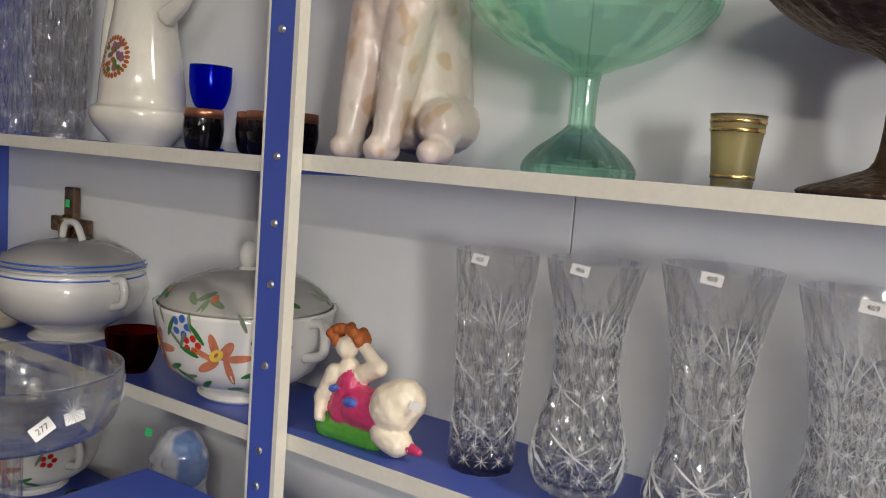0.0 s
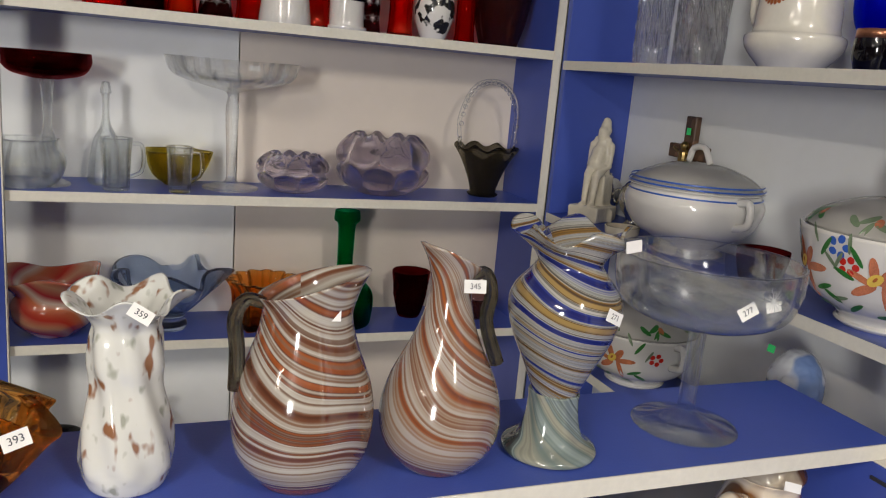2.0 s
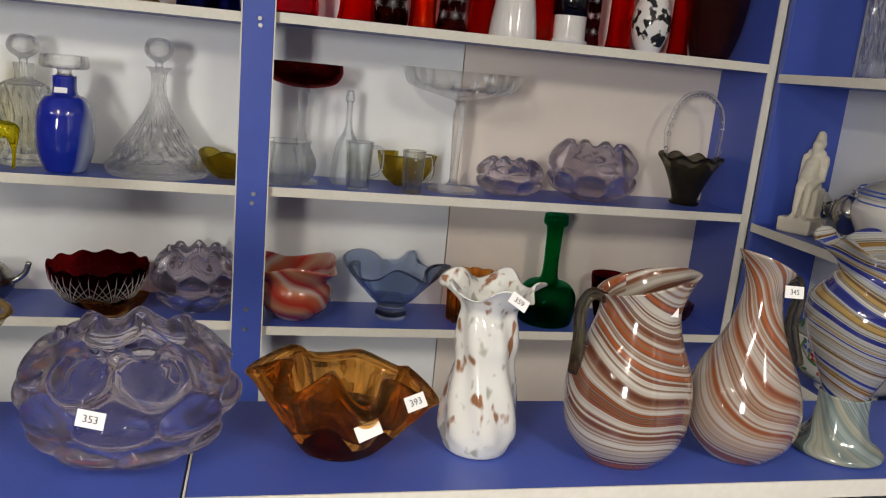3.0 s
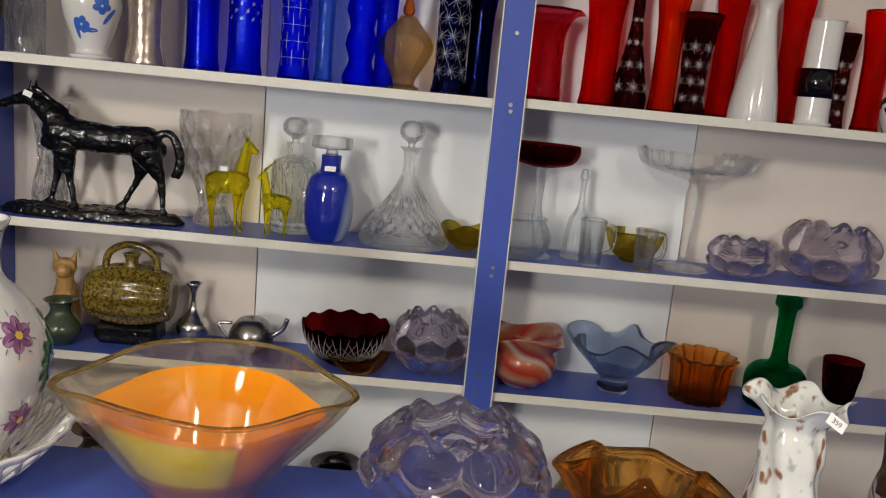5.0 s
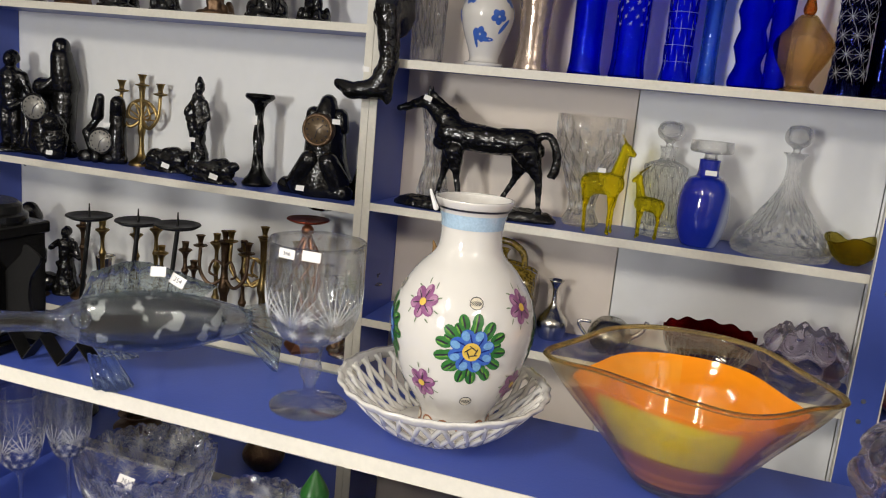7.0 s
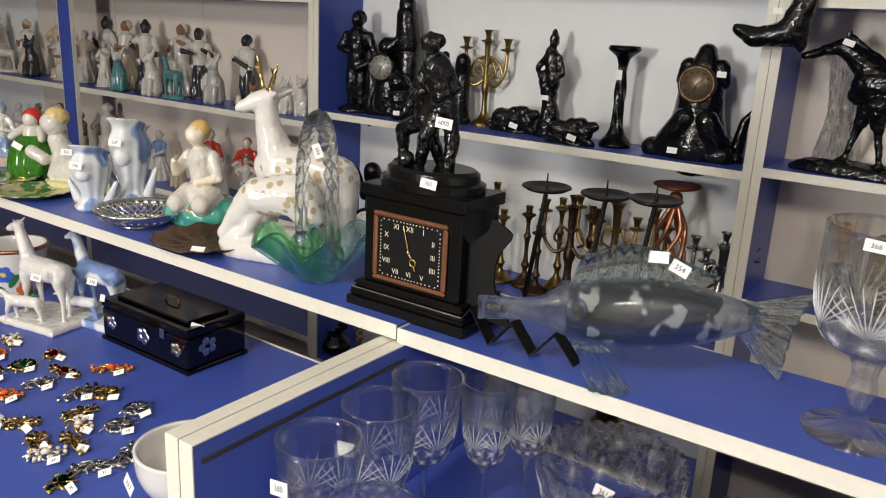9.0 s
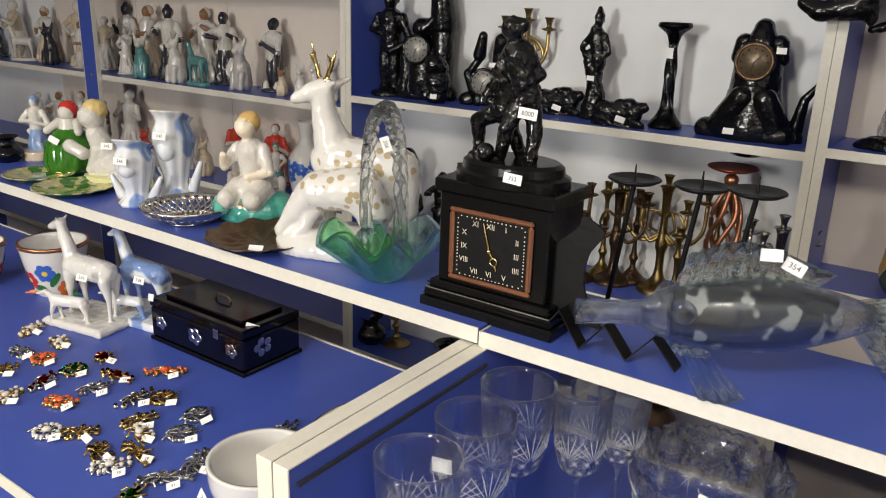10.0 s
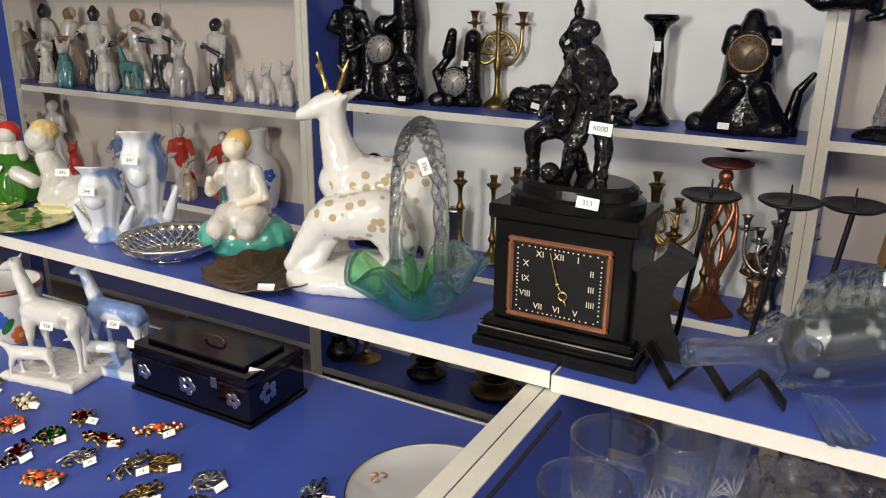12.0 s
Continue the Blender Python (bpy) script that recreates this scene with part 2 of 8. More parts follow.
def swirled(name, turns, rise, stops, rough=0.12, wobble=0.6, free=False):
    """Opaque swirled glass: bands that climb round the vessel's axis. stops: (place, rgb)."""
    m = material(name, (0.8, 0.8, 0.8), rough, coat=0.6)
    nt = m.node_tree
    tc, sp, at, mu, ad, nz, ns = (nt.nodes.new("ShaderNode" + k) for k in ("TexCoord", "SeparateXYZ", "Math", "Math", "Math", "TexNoise", "Math"))
    ramp, fr, zz, a2 = nt.nodes.new("ShaderNodeValToRGB"), nt.nodes.new("ShaderNodeMath"), nt.nodes.new("ShaderNodeMath"), nt.nodes.new("ShaderNodeMath")
    nt.links.new(tc.outputs["Object"], sp.inputs[0])
    at.operation = "ARCTAN2"
    nt.links.new(sp.outputs[1], at.inputs[0])
    nt.links.new(sp.outputs[0], at.inputs[1])
    mu.operation, mu.inputs[1].default_value = "MULTIPLY", turns / math.tau
    nt.links.new(at.outputs[0], mu.inputs[0])
    zz.operation, zz.inputs[1].default_value = "MULTIPLY", rise
    nt.links.new(sp.outputs[2], zz.inputs[0])
    nz.inputs["Scale"].default_value, nz.inputs["Detail"].default_value = 7, 1.0
    nt.links.new(tc.outputs["Object"], nz.inputs["Vector"])
    ns.operation, ns.inputs[1].default_value = "MULTIPLY", wobble
    nt.links.new(nz.outputs[0], ns.inputs[0])
    nt.links.new(mu.outputs[0], ad.inputs[0])
    nt.links.new(zz.outputs[0], ad.inputs[1])
    nt.links.new(ad.outputs[0], a2.inputs[0])
    nt.links.new(ns.outputs[0], a2.inputs[1])
    if free:
        wn = nt.nodes.new("ShaderNodeTexNoise")
        wn.noise_dimensions = "1D"
        wn.inputs["Scale"].default_value, wn.inputs["Detail"].default_value, wn.inputs["Roughness"].default_value = 1.0, 3.2, 0.55
        nt.links.new(a2.outputs[0], wn.inputs["W"])
        nt.links.new(wn.outputs[0], ramp.inputs[0])
    else:
        fr.operation = "FRACT"
        nt.links.new(a2.outputs[0], fr.inputs[0])
        nt.links.new(fr.outputs[0], ramp.inputs[0])
    els = ramp.color_ramp.elements
    while len(els) < len(stops):
        els.new(0.5)
    for e, (p, c) in zip(els, stops):
        e.position, e.color = p, (*c, 1)
    nt.links.new(ramp.outputs[0], nt.nodes["Principled BSDF"].inputs["Base Color"])
    return m


def mottled(name, base, spots, scale, cut, rough=0.15, coat=0.5, stretch=(1, 1, 1), soft=0.04):
    """A ground colour with blotches of two others."""
    m = material(name, base, rough, coat=coat)
    nt = m.node_tree
    tc, v1, ramp = nt.nodes.new("ShaderNodeTexCoord"), nt.nodes.new("ShaderNodeTexNoise"), nt.nodes.new("ShaderNodeValToRGB")
    v1.inputs["Scale"].default_value, v1.inputs["Detail"].default_value = scale, 1.5
    mp = nt.nodes.new("ShaderNodeMapping")
    mp.inputs["Scale"].default_value = stretch
    nt.links.new(tc.outputs["Object"], mp.inputs[0])
    nt.links.new(mp.outputs[0], v1.inputs["Vector"])
    nt.links.new(v1.outputs[0], ramp.inputs[0])
    els = ramp.color_ramp.elements
    while len(els) < 4:
        els.new(0.5)
    for e, (p, c) in zip(els, ((cut[0], spots[0]), (cut[0] + soft, base), (cut[1], base), (cut[1] + soft, spots[1]))):
        e.position, e.color = p, (*c, 1)
    nt.links.new(ramp.outputs[0], nt.nodes["Principled BSDF"].inputs["Base Color"])
    return m


CLEAR = thin_glass("clear_glass", (0.98, 0.99, 0.99), 0.32, 0.85)
CRYSTAL = thin_glass("cut_crystal", (0.985, 0.985, 0.98), 0.45, 0.75)
WINE = thin_glass("thin_crystal", (0.985, 0.99, 0.99), 0.22, 0.85)
GREYGLASS = glass("smoky_lilac_glass", (0.965, 0.945, 0.975), 0.0, 0.12)
SMOKE = glass("smoky_glass", (0.58, 0.56, 0.48), 0.03, 0.35)
GREENG = thin_glass("green_glass", (0.76, 0.96, 0.85), 0.4, 0.6)
BOTTLEG = glass("bottle_green_glass", (0.10, 0.62, 0.38), 0.0, 0.25)
AMBER = glass("amber_glass", (1.0, 0.70, 0.32), 0.0, 0.24)
YELLOWG = glass("yellow_glass", (1.0, 0.93, 0.16), 0.0, 0.4)
OLIVE = glass("olive_glass", (0.78, 0.70, 0.28), 0.03, 0.3)
COBALT = glass("cobalt_glass", (0.10, 0.20, 0.97), 0.0, 0.25)
SKYB = glass("light_blue_glass", (0.45, 0.62, 0.92), 0.03, 0.35)
NAVY = glass("dark_blue_glass", (0.10, 0.14, 0.5), 0.0, 0.2)
REDG = glass("red_glass", (0.97, 0.10, 0.06), 0.0, 0.25, 0.25, 60)
RUBY = glass("dark_ruby_glass", (0.42, 0.07, 0.08), 0.0, 0.25)
ORANGER = glass("orange_red_glass", (1.0, 0.32, 0.08), 0.0, 0.25)
PINKG = glass("cranberry_glass", (0.98, 0.25, 0.35), 0.02, 0.3)
TEAL = thin_glass("teal_glass", (0.80, 0.95, 0.95), 0.5, 0.7)
MAUVE = glass("brown_mauve_glass", (0.65, 0.48, 0.46), 0.03, 0.3, 0.4, 60)
STEELB = glass("grey_blue_glass", (0.80, 0.85, 0.93), 0.0, 0.12)

WHITE = material("white_porcelain", (0.70, 0.68, 0.64), 0.1, coat=0.7, var=0.02, scale=5)
CREAM = material("ivory_ceramic", (0.72, 0.66, 0.52), 0.22, coat=0.4, var=0.07, scale=20)
BLACK = material("black_cast_iron", (0.004, 0.004, 0.004), 0.18, 0.0, coat=0.0, var=0.3, scale=40, bump=0.6, bscale=70, deep=0.005)
BLACKL = material("black_lacquer", (0.002, 0.0015, 0.003), 0.1, var=0.1)
def low_gloss(m, level):
    m.node_tree.nodes["Principled BSDF"].inputs["Specular IOR Level"].default_value = level
    return m


CASE = low_gloss(material("black_painted_wood", (0.005, 0.005, 0.005), 0.22, var=0.3, scale=30, bump=0.1, bscale=90), 0.25)
MATTE = low_gloss(material("matt_black_metal", (0.006, 0.006, 0.006), 0.4, 0.0, bump=0.2, bscale=80), 0.25)
BRASS = material("tarnished_brass", (0.42, 0.30, 0.12), 0.36, 1.0, var=0.3, scale=25, bump=0.25, bscale=140)
BRONZE = material("brown_bronze", (0.16, 0.10, 0.06), 0.4, 0.9, var=0.3, scale=25, bump=0.8, bscale=90, deep=0.004)
COPPER = material("copper_paint", (0.46, 0.20, 0.11), 0.3, 0.85, var=0.2, scale=25)
SILVER = material("silver_plate", (0.62, 0.60, 0.55), 0.22, 1.0, var=0.18, scale=25, bump=0.25, bscale=160)
GOLD = material("gilt", (0.66, 0.47, 0.18), 0.25, 1.0, var=0.15, scale=40)
GREENC = material("green_glaze", (0.08, 0.32, 0.03), 0.12, coat=0.6, var=0.15, scale=20)
REDC = material("red_glaze", (0.55, 0.03, 0.02), 0.15, coat=0.5, var=0.1)
ORNGC = material("orange_glaze", (0.75, 0.17, 0.02), 0.15, coat=0.5, var=0.1)
BLUEC = material("blue_glaze", (0.06, 0.13, 0.5), 0.12, coat=0.6, var=0.2, scale=30)
PALEB = mottled("pale_blue_glaze", (0.70, 0.72, 0.74), ((0.2, 0.3, 0.55), (0.55, 0.45, 0.3)), 14, (0.42, 0.64))
TEALC = mottled("sea_green_glaze", (0.06, 0.30, 0.24), ((0.25, 0.14, 0.06), (0.1, 0.45, 0.35)), 22, (0.4, 0.6))
PINKC = material("pink_paint", (0.55, 0.04, 0.14), 0.3, var=0.2, scale=60)
SKIN = material("cream_figurine_paint", (0.80, 0.70, 0.55), 0.3, coat=0.2, var=0.05)
HAIR = material("rust_paint", (0.38, 0.10, 0.02), 0.6, var=0.3, scale=120, bump=0.6, bscale=150)
BROWNP = mottled("brown_paint", (0.10, 0.05, 0.025), ((0.05, 0.02, 0.01), (0.2, 0.1, 0.05)), 30, (0.4, 0.6), 0.4, 0.1)
MAJOL = mottled("olive_majolica", (0.22, 0.15, 0.02), ((0.07, 0.05, 0.01), (0.3, 0.21, 0.04)), 160, (0.4, 0.6), 0.15, 0.7, soft=0.12)
DOGP = mottled("pinkish_glazed_plaster", (0.66, 0.54, 0.47), ((0.56, 0.40, 0.28), (0.72, 0.63, 0.55)), 22, (0.36, 0.56), 0.3, 0.3)
POTB = mottled("brown_drip_glaze", (0.74, 0.63, 0.47), ((0.22, 0.09, 0.03), (0.80, 0.72, 0.58)), 12, (0.44, 0.62), 0.15, 0.6)
PAPER = material("paper_tag", (0.85, 0.84, 0.82), 0.7, var=0.02)
INK = material("ink", (0.02, 0.02, 0.04), 0.6)
GREENT = material("green_sticker", (0.05, 0.75, 0.2), 0.6)
ENAMEL = material("pale_flesh_lustre", (0.80, 0.76, 0.66), 0.12, coat=0.8, var=0.06, scale=9)
TAN = material("tan_lattice", (0.68, 0.58, 0.46), 0.2, coat=0.4, var=0.15, scale=30)
PURP = material("purple_paint", (0.26, 0.09, 0.22), 0.3, var=0.25, scale=150)
LEAF = material("green_paint", (0.03, 0.16, 0.03), 0.3, var=0.3, scale=150)
PBLUE = material("blue_paint", (0.04, 0.12, 0.48), 0.3, var=0.3, scale=150)
YELP = material("yellow_paint", (0.70, 0.48, 0.08), 0.3, var=0.15, scale=150)
FIGM = [material("figurine_" + n, c, 0.15, coat=0.5, var=0.12, scale=30) for n, c in (("white", (0.62, 0.59, 0.54)), ("grey", (0.42, 0.40, 0.38)), ("teal", (0.08, 0.22, 0.22)), ("brown", (0.26, 0.14, 0.07)), ("red", (0.5, 0.05, 0.03)), ("black", (0.03, 0.03, 0.035)), ("sand", (0.55, 0.45, 0.32)), ("blue", (0.2, 0.3, 0.5)))]


CUT = (CRYSTAL, GREENG)


def smooth_line(pts, n):
    """n points along a Catmull-Rom curve through pts."""
    p = [Vector(q) for q in pts]
    p = [2 * p[0] - p[1], *p, 2 * p[-1] - p[-2]]
    out = []
    for i in range(n):
        s = i / (n - 1) * (len(pts) - 1)
        k = min(int(s), len(pts) - 2)
        f = s - k
        a, b, c, d = p[k : k + 4]
        out.append(0.5 * (2 * b + (c - a) * f + (2 * a - 5 * b + 4 * c - d) * f * f + (3 * b - a - 3 * c + d) * f**3))
    return out


def lathe(bm, prof, seg=40, mod=None, mi=0, m=None):
    """A surface of revolution through (r, z) points; mod(angle, r, z) -> r, z."""
    rings = []
    for r, z in prof:
        if r < 1e-5:
            rings.append([bm.verts.new((0, 0, z))])
            continue
        ring = []
        for k in range(seg):
            a = math.tau * k / seg
            rr, zz = mod(a, r, z) if mod else (r, z)
            ring.append(bm.verts.new((rr * math.cos(a), rr * math.sin(a), zz)))
        rings.append(ring)
    new_verts = [v for ring in rings for v in ring]
    for a, b in zip(rings, rings[1:]):
        for k in range(seg):
            va, vb = [a[k % len(a)], a[(k + 1) % len(a)]] if len(a) > 1 else [a[0]], [b[k % len(b)], b[(k + 1) % len(b)]] if len(b) > 1 else [b[0]]
            face = [*va, *reversed(vb)]
            if len(face) > 2:
                bm.faces.new(face).material_index = mi
    if m:
        bmesh.ops.transform(bm, matrix=m, verts=new_verts)
    return new_verts


def outline(shape, w, h, n=28):
    return [(max(p.x, 0.0) * w / 2, p.y * h) for p in smooth_line([(r, z, 0) for r, z in shape], n)]


def vessel_bm(shape, w, h, wall=0.003, mod=None, seg=48, n=28, foot=0.0, bm=None, m=None, mi=0):
    """A hollow vessel: outer outline, rim, inner outline. foot: height up to which it is solid."""
    bm = bm or bmesh.new()
    out = outline(shape, w, h, n)
    inner = [(max(r - wall, 0.0), z) for r, z in out if z > foot + wall]
    prof = [(0, out[0][1]), *out, *reversed(inner), (0, max(foot + wall, inner[0][1] - 0.001) if inner else wall)]
    lathe(bm, prof, seg, mod, mi, m)
    return bm


def thing(name, label, category, bm, mats, x, y, z, rz=0.0, group="", smooth=True):
    ob = mesh_ob(name, bm, mats, smooth=smooth and mats not in CUT)
    ob.matrix_world = pose(x, y, z, 0, 0, rz)
    if category in ("figurine", "statuette", "statue") and (name == "deer_figurine" or not (isinstance(mats, list) and GOLD in mats)):
        FUSE.append(ob)
    return tagged(ob, label, category, group)


FUSE = []


def fuse_figures():
    """Makes each cast or moulded figure one closed skin, keeping its painted areas."""
    for ob in FUSE:
        zs = [v.co.z for v in ob.data.vertices]
        mod = ob.modifiers.new("fuse", "REMESH")
        mod.mode, mod.voxel_size = "VOXEL", max(0.0016, 0.0105 * (max(zs) - min(zs)))
    deps = bpy.context.evaluated_depsgraph_get()
    for ob in FUSE:
        old, me = ob.data, bpy.data.meshes.new_from_object(ob.evaluated_get(deps))
        tree = BVHTree.FromPolygons([v.co for v in old.vertices], [p.vertices[:] for p in old.polygons])
        ob.modifiers.clear()
        bm = bmesh.new()
        bm.from_mesh(me)
        for _ in range(3):
            bmesh.ops.smooth_vert(bm, verts=bm.verts, factor=0.5, use_axis_x=True, use_axis_y=True, use_axis_z=True)
        bm.normal_update()
        iron = old.materials[0] is BLACK
        for v in bm.verts:
            v.co += v.normal * ((0.0017 if iron else 0.0009) * noise.noise(v.co * 75) + (0.0013 if iron else 0.0006) * noise.noise(v.co * 170))
        paint = [old.polygons[tree.find_nearest(f.calc_center_median())[2]].material_index for f in bm.faces]
        bm.to_mesh(me)
        bm.free()
        me.materials.clear()
        for mt in old.materials:
            me.materials.append(mt)
        me.polygons.foreach_set("material_index", paint)
        me.shade_smooth()
        ob.data = me


def limb(bm, p0, p1, r0, r1, mi=0, seg=14):
    """A rounded, tapered limb from p0 to p1."""
    p0, p1 = Vector(p0), Vector(p1)
    d = (p1 - p0).length
    q = (p1 - p0).to_track_quat("Z", "Y").to_matrix().to_4x4() if d > 1e-6 else Matrix()
    prof = [(r0 * math.cos(radians(a)), r0 * math.sin(radians(a))) for a in (-90, -66, -42, -20, 0)] + [(r1 * math.cos(radians(a)), d + r1 * math.sin(radians(a))) for a in (0, 20, 42, 66, 90)]
    prof[0], prof[-1] = (0, -r0), (0, d + r1)
    lathe(bm, prof, seg, None, mi, Matrix.Translation(p0) @ q)


def ball(bm, c, r, mi=0, seg=16):
    """An ellipsoid with radii r (one number or three)."""
    r = (r, r, r) if isinstance(r, (int, float)) else r
    k = seg // 2
    lathe(bm, [(math.sin(math.pi * i / k) if 0 < i < k else 0, -math.cos(math.pi * i / k)) for i in range(k + 1)], seg, None, mi, Matrix.Translation(c) @ Matrix.Diagonal((*r, 1)))


def tube(bm, pts, r, mi=0, seg=8, n=24, r1=None):
    """A round bar along a smooth line."""
    line = smooth_line(pts, n)
    prev = None
    for i, p in enumerate(line):
        t = (line[min(i + 1, n - 1)] - line[max(i - 1, 0)]).normalized()
        side = t.cross(Vector((0.31, 0.17, 0.93))).normalized()
        up = side.cross(t)
        rr = r + ((r1 if r1 is not None else r) - r) * i / (n - 1)
        ring = [bm.verts.new(p + rr * (math.cos(math.tau * k / seg) * side + math.sin(math.tau * k / seg) * up)) for k in range(seg)]
        if prev:
            for k in range(seg):
                bm.faces.new((ring[k], ring[(k + 1) % seg], prev[(k + 1) % seg], prev[k])).material_index = mi
        else:
            bm.faces.new(ring).material_index = mi
        prev = ring
    bm.faces.new(list(reversed(prev))).material_index = mi


def blobs(bm, rows, s=1.0, m=None):
    """Rows of x0 y0 z0 x1 y1 z1 r0 r1 material, scaled by s."""
    before = set(bm.verts)
    for x0, y0, z0, x1, y1, z1, r0, r1, mi in rows:
        limb(bm, (x0 * s, y0 * s, z0 * s), (x1 * s, y1 * s, z1 * s), r0 * s, r1 * s, mi)
    if m:
        bmesh.ops.transform(bm, matrix=m, verts=[v for v in bm.verts if v not in before])


def price_tag(owner, place, normal, text="", w=0.024, h=0.013, tilt=0.0, mat=None):
    """A small paper price tag stuck to a thing, with its handwritten number."""
    w, h = 0.88 * w, 0.88 * h
    n = Vector(normal).normalized()
    up = Vector((0, 0, 1)) - n * n.z
    up = up.normalized() if up.length > 0.05 else Vector((-1, 0, 0))
    right = up.cross(n)
    m = Matrix((right, up, n)).transposed().to_4x4()
    m = Matrix.Translation(place) @ m @ Matrix.Rotation(radians(tilt), 4, "Z")
    tag = part("price_tag", box_bm(-w / 2, w / 2, -h / 2, h / 2, 0, 0.0006, 0), mat or PAPER, owner, "small paper price tag")
    tag.matrix_local = owner.matrix_world.inverted() @ m
    if text:
        c = bpy.data.curves.new("writing", "FONT")
        c.body, c.size, c.align_x, c.align_y = text, h * 0.62, "CENTER", "CENTER"
        c.materials.append(INK)
        t = new("writing", c)
        t.parent = tag
        t.location = (0, 0, 0.0009)
    return tag


def on_surface(shape, w, h, n=60):
    """Maps (angle, height) to a place just proud of a vessel's outline."""
    out = outline(shape, w, h, n)

    def place(a, z, lift=0.0006):
        for (r0, z0), (r1, z1) in zip(out, out[1:]):
            if z0 <= z <= z1 and z1 > z0:
                r = r0 + (r1 - r0) * (z - z0) / (z1 - z0) + lift
                return Vector((r * math.cos(a), r * math.sin(a), z))
        return Vector((out[-1][0] * math.cos(a), out[-1][0] * math.sin(a), z))

    return place


def painted(bm, place, rad, a0, z0, du, dv, lu, lv, turn, mi=0, n=12, lift=0.0006):
    """A painted oval on a vessel: centre (a0, z0) shifted by du, dv metres; half axes lu, lv; turn in radians."""
    def spot(f, k):
        p, q = lu * f * math.cos(math.tau * k / n), lv * f * math.sin(math.tau * k / n)
        return bm.verts.new(place(a0 + (du + p * math.cos(turn) - q * math.sin(turn)) / rad, z0 + dv + p * math.sin(turn) + q * math.cos(turn), lift))
    mid, ring = spot(0, 0), [spot(1, k) for k in range(n)]
    for k in range(n):
        bm.faces.new((mid, ring[k], ring[(k + 1) % n])).material_index = mi


def flower(bm, place, rad, a0, z0, size, petals, mi, centre=None, turn0=0.0, fat=0.42, lift=0.0006):
    for k in range(petals):
        t = math.tau * k / petals + turn0
        painted(bm, place, rad, a0, z0, math.cos(t) * size * 0.58, math.sin(t) * size * 0.58, size * 0.46, size * fat, t, mi, lift=lift)
    if centre is not None:
        painted(bm, place, rad, a0, z0, 0, 0, size * 0.3, size * 0.3, 0, centre, lift=lift + 0.0004)


def ruffle(n, amp, start, h, drop=0.0, twist=0.0):
    """A mod that waves the rim n times, growing above the height start."""
    def mod(a, r, z):
        f = max(0.0, (z - start) / (h - start)) ** 1.5
        s = math.sin(n * (a + twist * z))
        return r * (1 + amp * f * s), z + drop * f * math.cos(n * a)
    return mod


def facets(n, amp, pitch, h, z0=0.12, z1=0.86):
    """A mod that cuts crossing diamond grooves into a vessel's side."""
    def mod(a, r, z):
        f = 1.0 if z0 * h < z < z1 * h else 0.25
        g = abs(math.sin(n * a / 2 + z * pitch)) * abs(math.sin(n * a / 2 - z * pitch))
        return r - 1.5 * amp * f * g, z
    return mod


def lobes(n, amp, twist=0.0):
    return lambda a, r, z: (r * (1 + amp * abs(math.sin(n * (a + twist * z) / 2)) - amp / 2), z)


def vase(name, label, category, shape, w, h, mat, x, y, z, wall=0.003, mod=None, seg=48, n=28, rz=0.0, group="", foot=0.0):
    return thing(name, label, category, vessel_bm(shape, w, h, wall, mod, seg, n, foot), mat, x, y, z, rz, group)


CYL = ((0.8, 0), (0.82, 0.02), (0.84, 0.3), (0.9, 0.7), (1, 1))
TRUMPET = ((0.7, 0), (0.72, 0.03), (0.6, 0.2), (0.62, 0.5), (0.78, 0.8), (1, 1))
BULB = ((0.55, 0), (0.6, 0.02), (0.95, 0.25), (0.9, 0.45), (0.5, 0.72), (0.55, 0.9), (0.8, 1))
BOWL = ((0.4, 0), (0.42, 0.03), (0.72, 0.25), (0.93, 0.62), (1, 1))
CUPF = ((0.55, 0), (0.6, 0.05), (0.8, 0.3), (0.95, 0.7), (1, 1))
COMPOTE = ((0.55, 0), (0.52, 0.03), (0.15, 0.08), (0.11, 0.3), (0.12, 0.58), (0.4, 0.64), (0.85, 0.78), (0.97, 0.9), (1, 1))
GOBLET = ((0.8, 0), (0.75, 0.02), (0.16, 0.08), (0.12, 0.2), (0.22, 0.32), (0.16, 0.42), (0.7, 0.52), (0.95, 0.7), (1, 0.85), (1, 1))


def cut_glint():
    """Whitish strokes for the cuts in glass; the white paints in their sparkle."""
    m = bpy.data.materials.new("white_glint_cuts")
    m.use_nodes = True
    nt = m.node_tree
    b, t, mx = nt.nodes["Principled BSDF"], nt.nodes.new("ShaderNodeBsdfTransparent"), nt.nodes.new("ShaderNodeMixShader")
    b.inputs["Base Color"].default_value, b.inputs["Roughness"].default_value = (0.88, 0.9, 0.92, 1), 0.18
    mx.inputs[0].default_value = 0.5
    nt.links.new(b.outputs[0], mx.inputs[1])
    nt.links.new(t.outputs[0], mx.inputs[2])
    nt.links.new(mx.outputs[0], nt.nodes["Material Output"].inputs[0])
    return m


CUTGLINT = cut_glint()


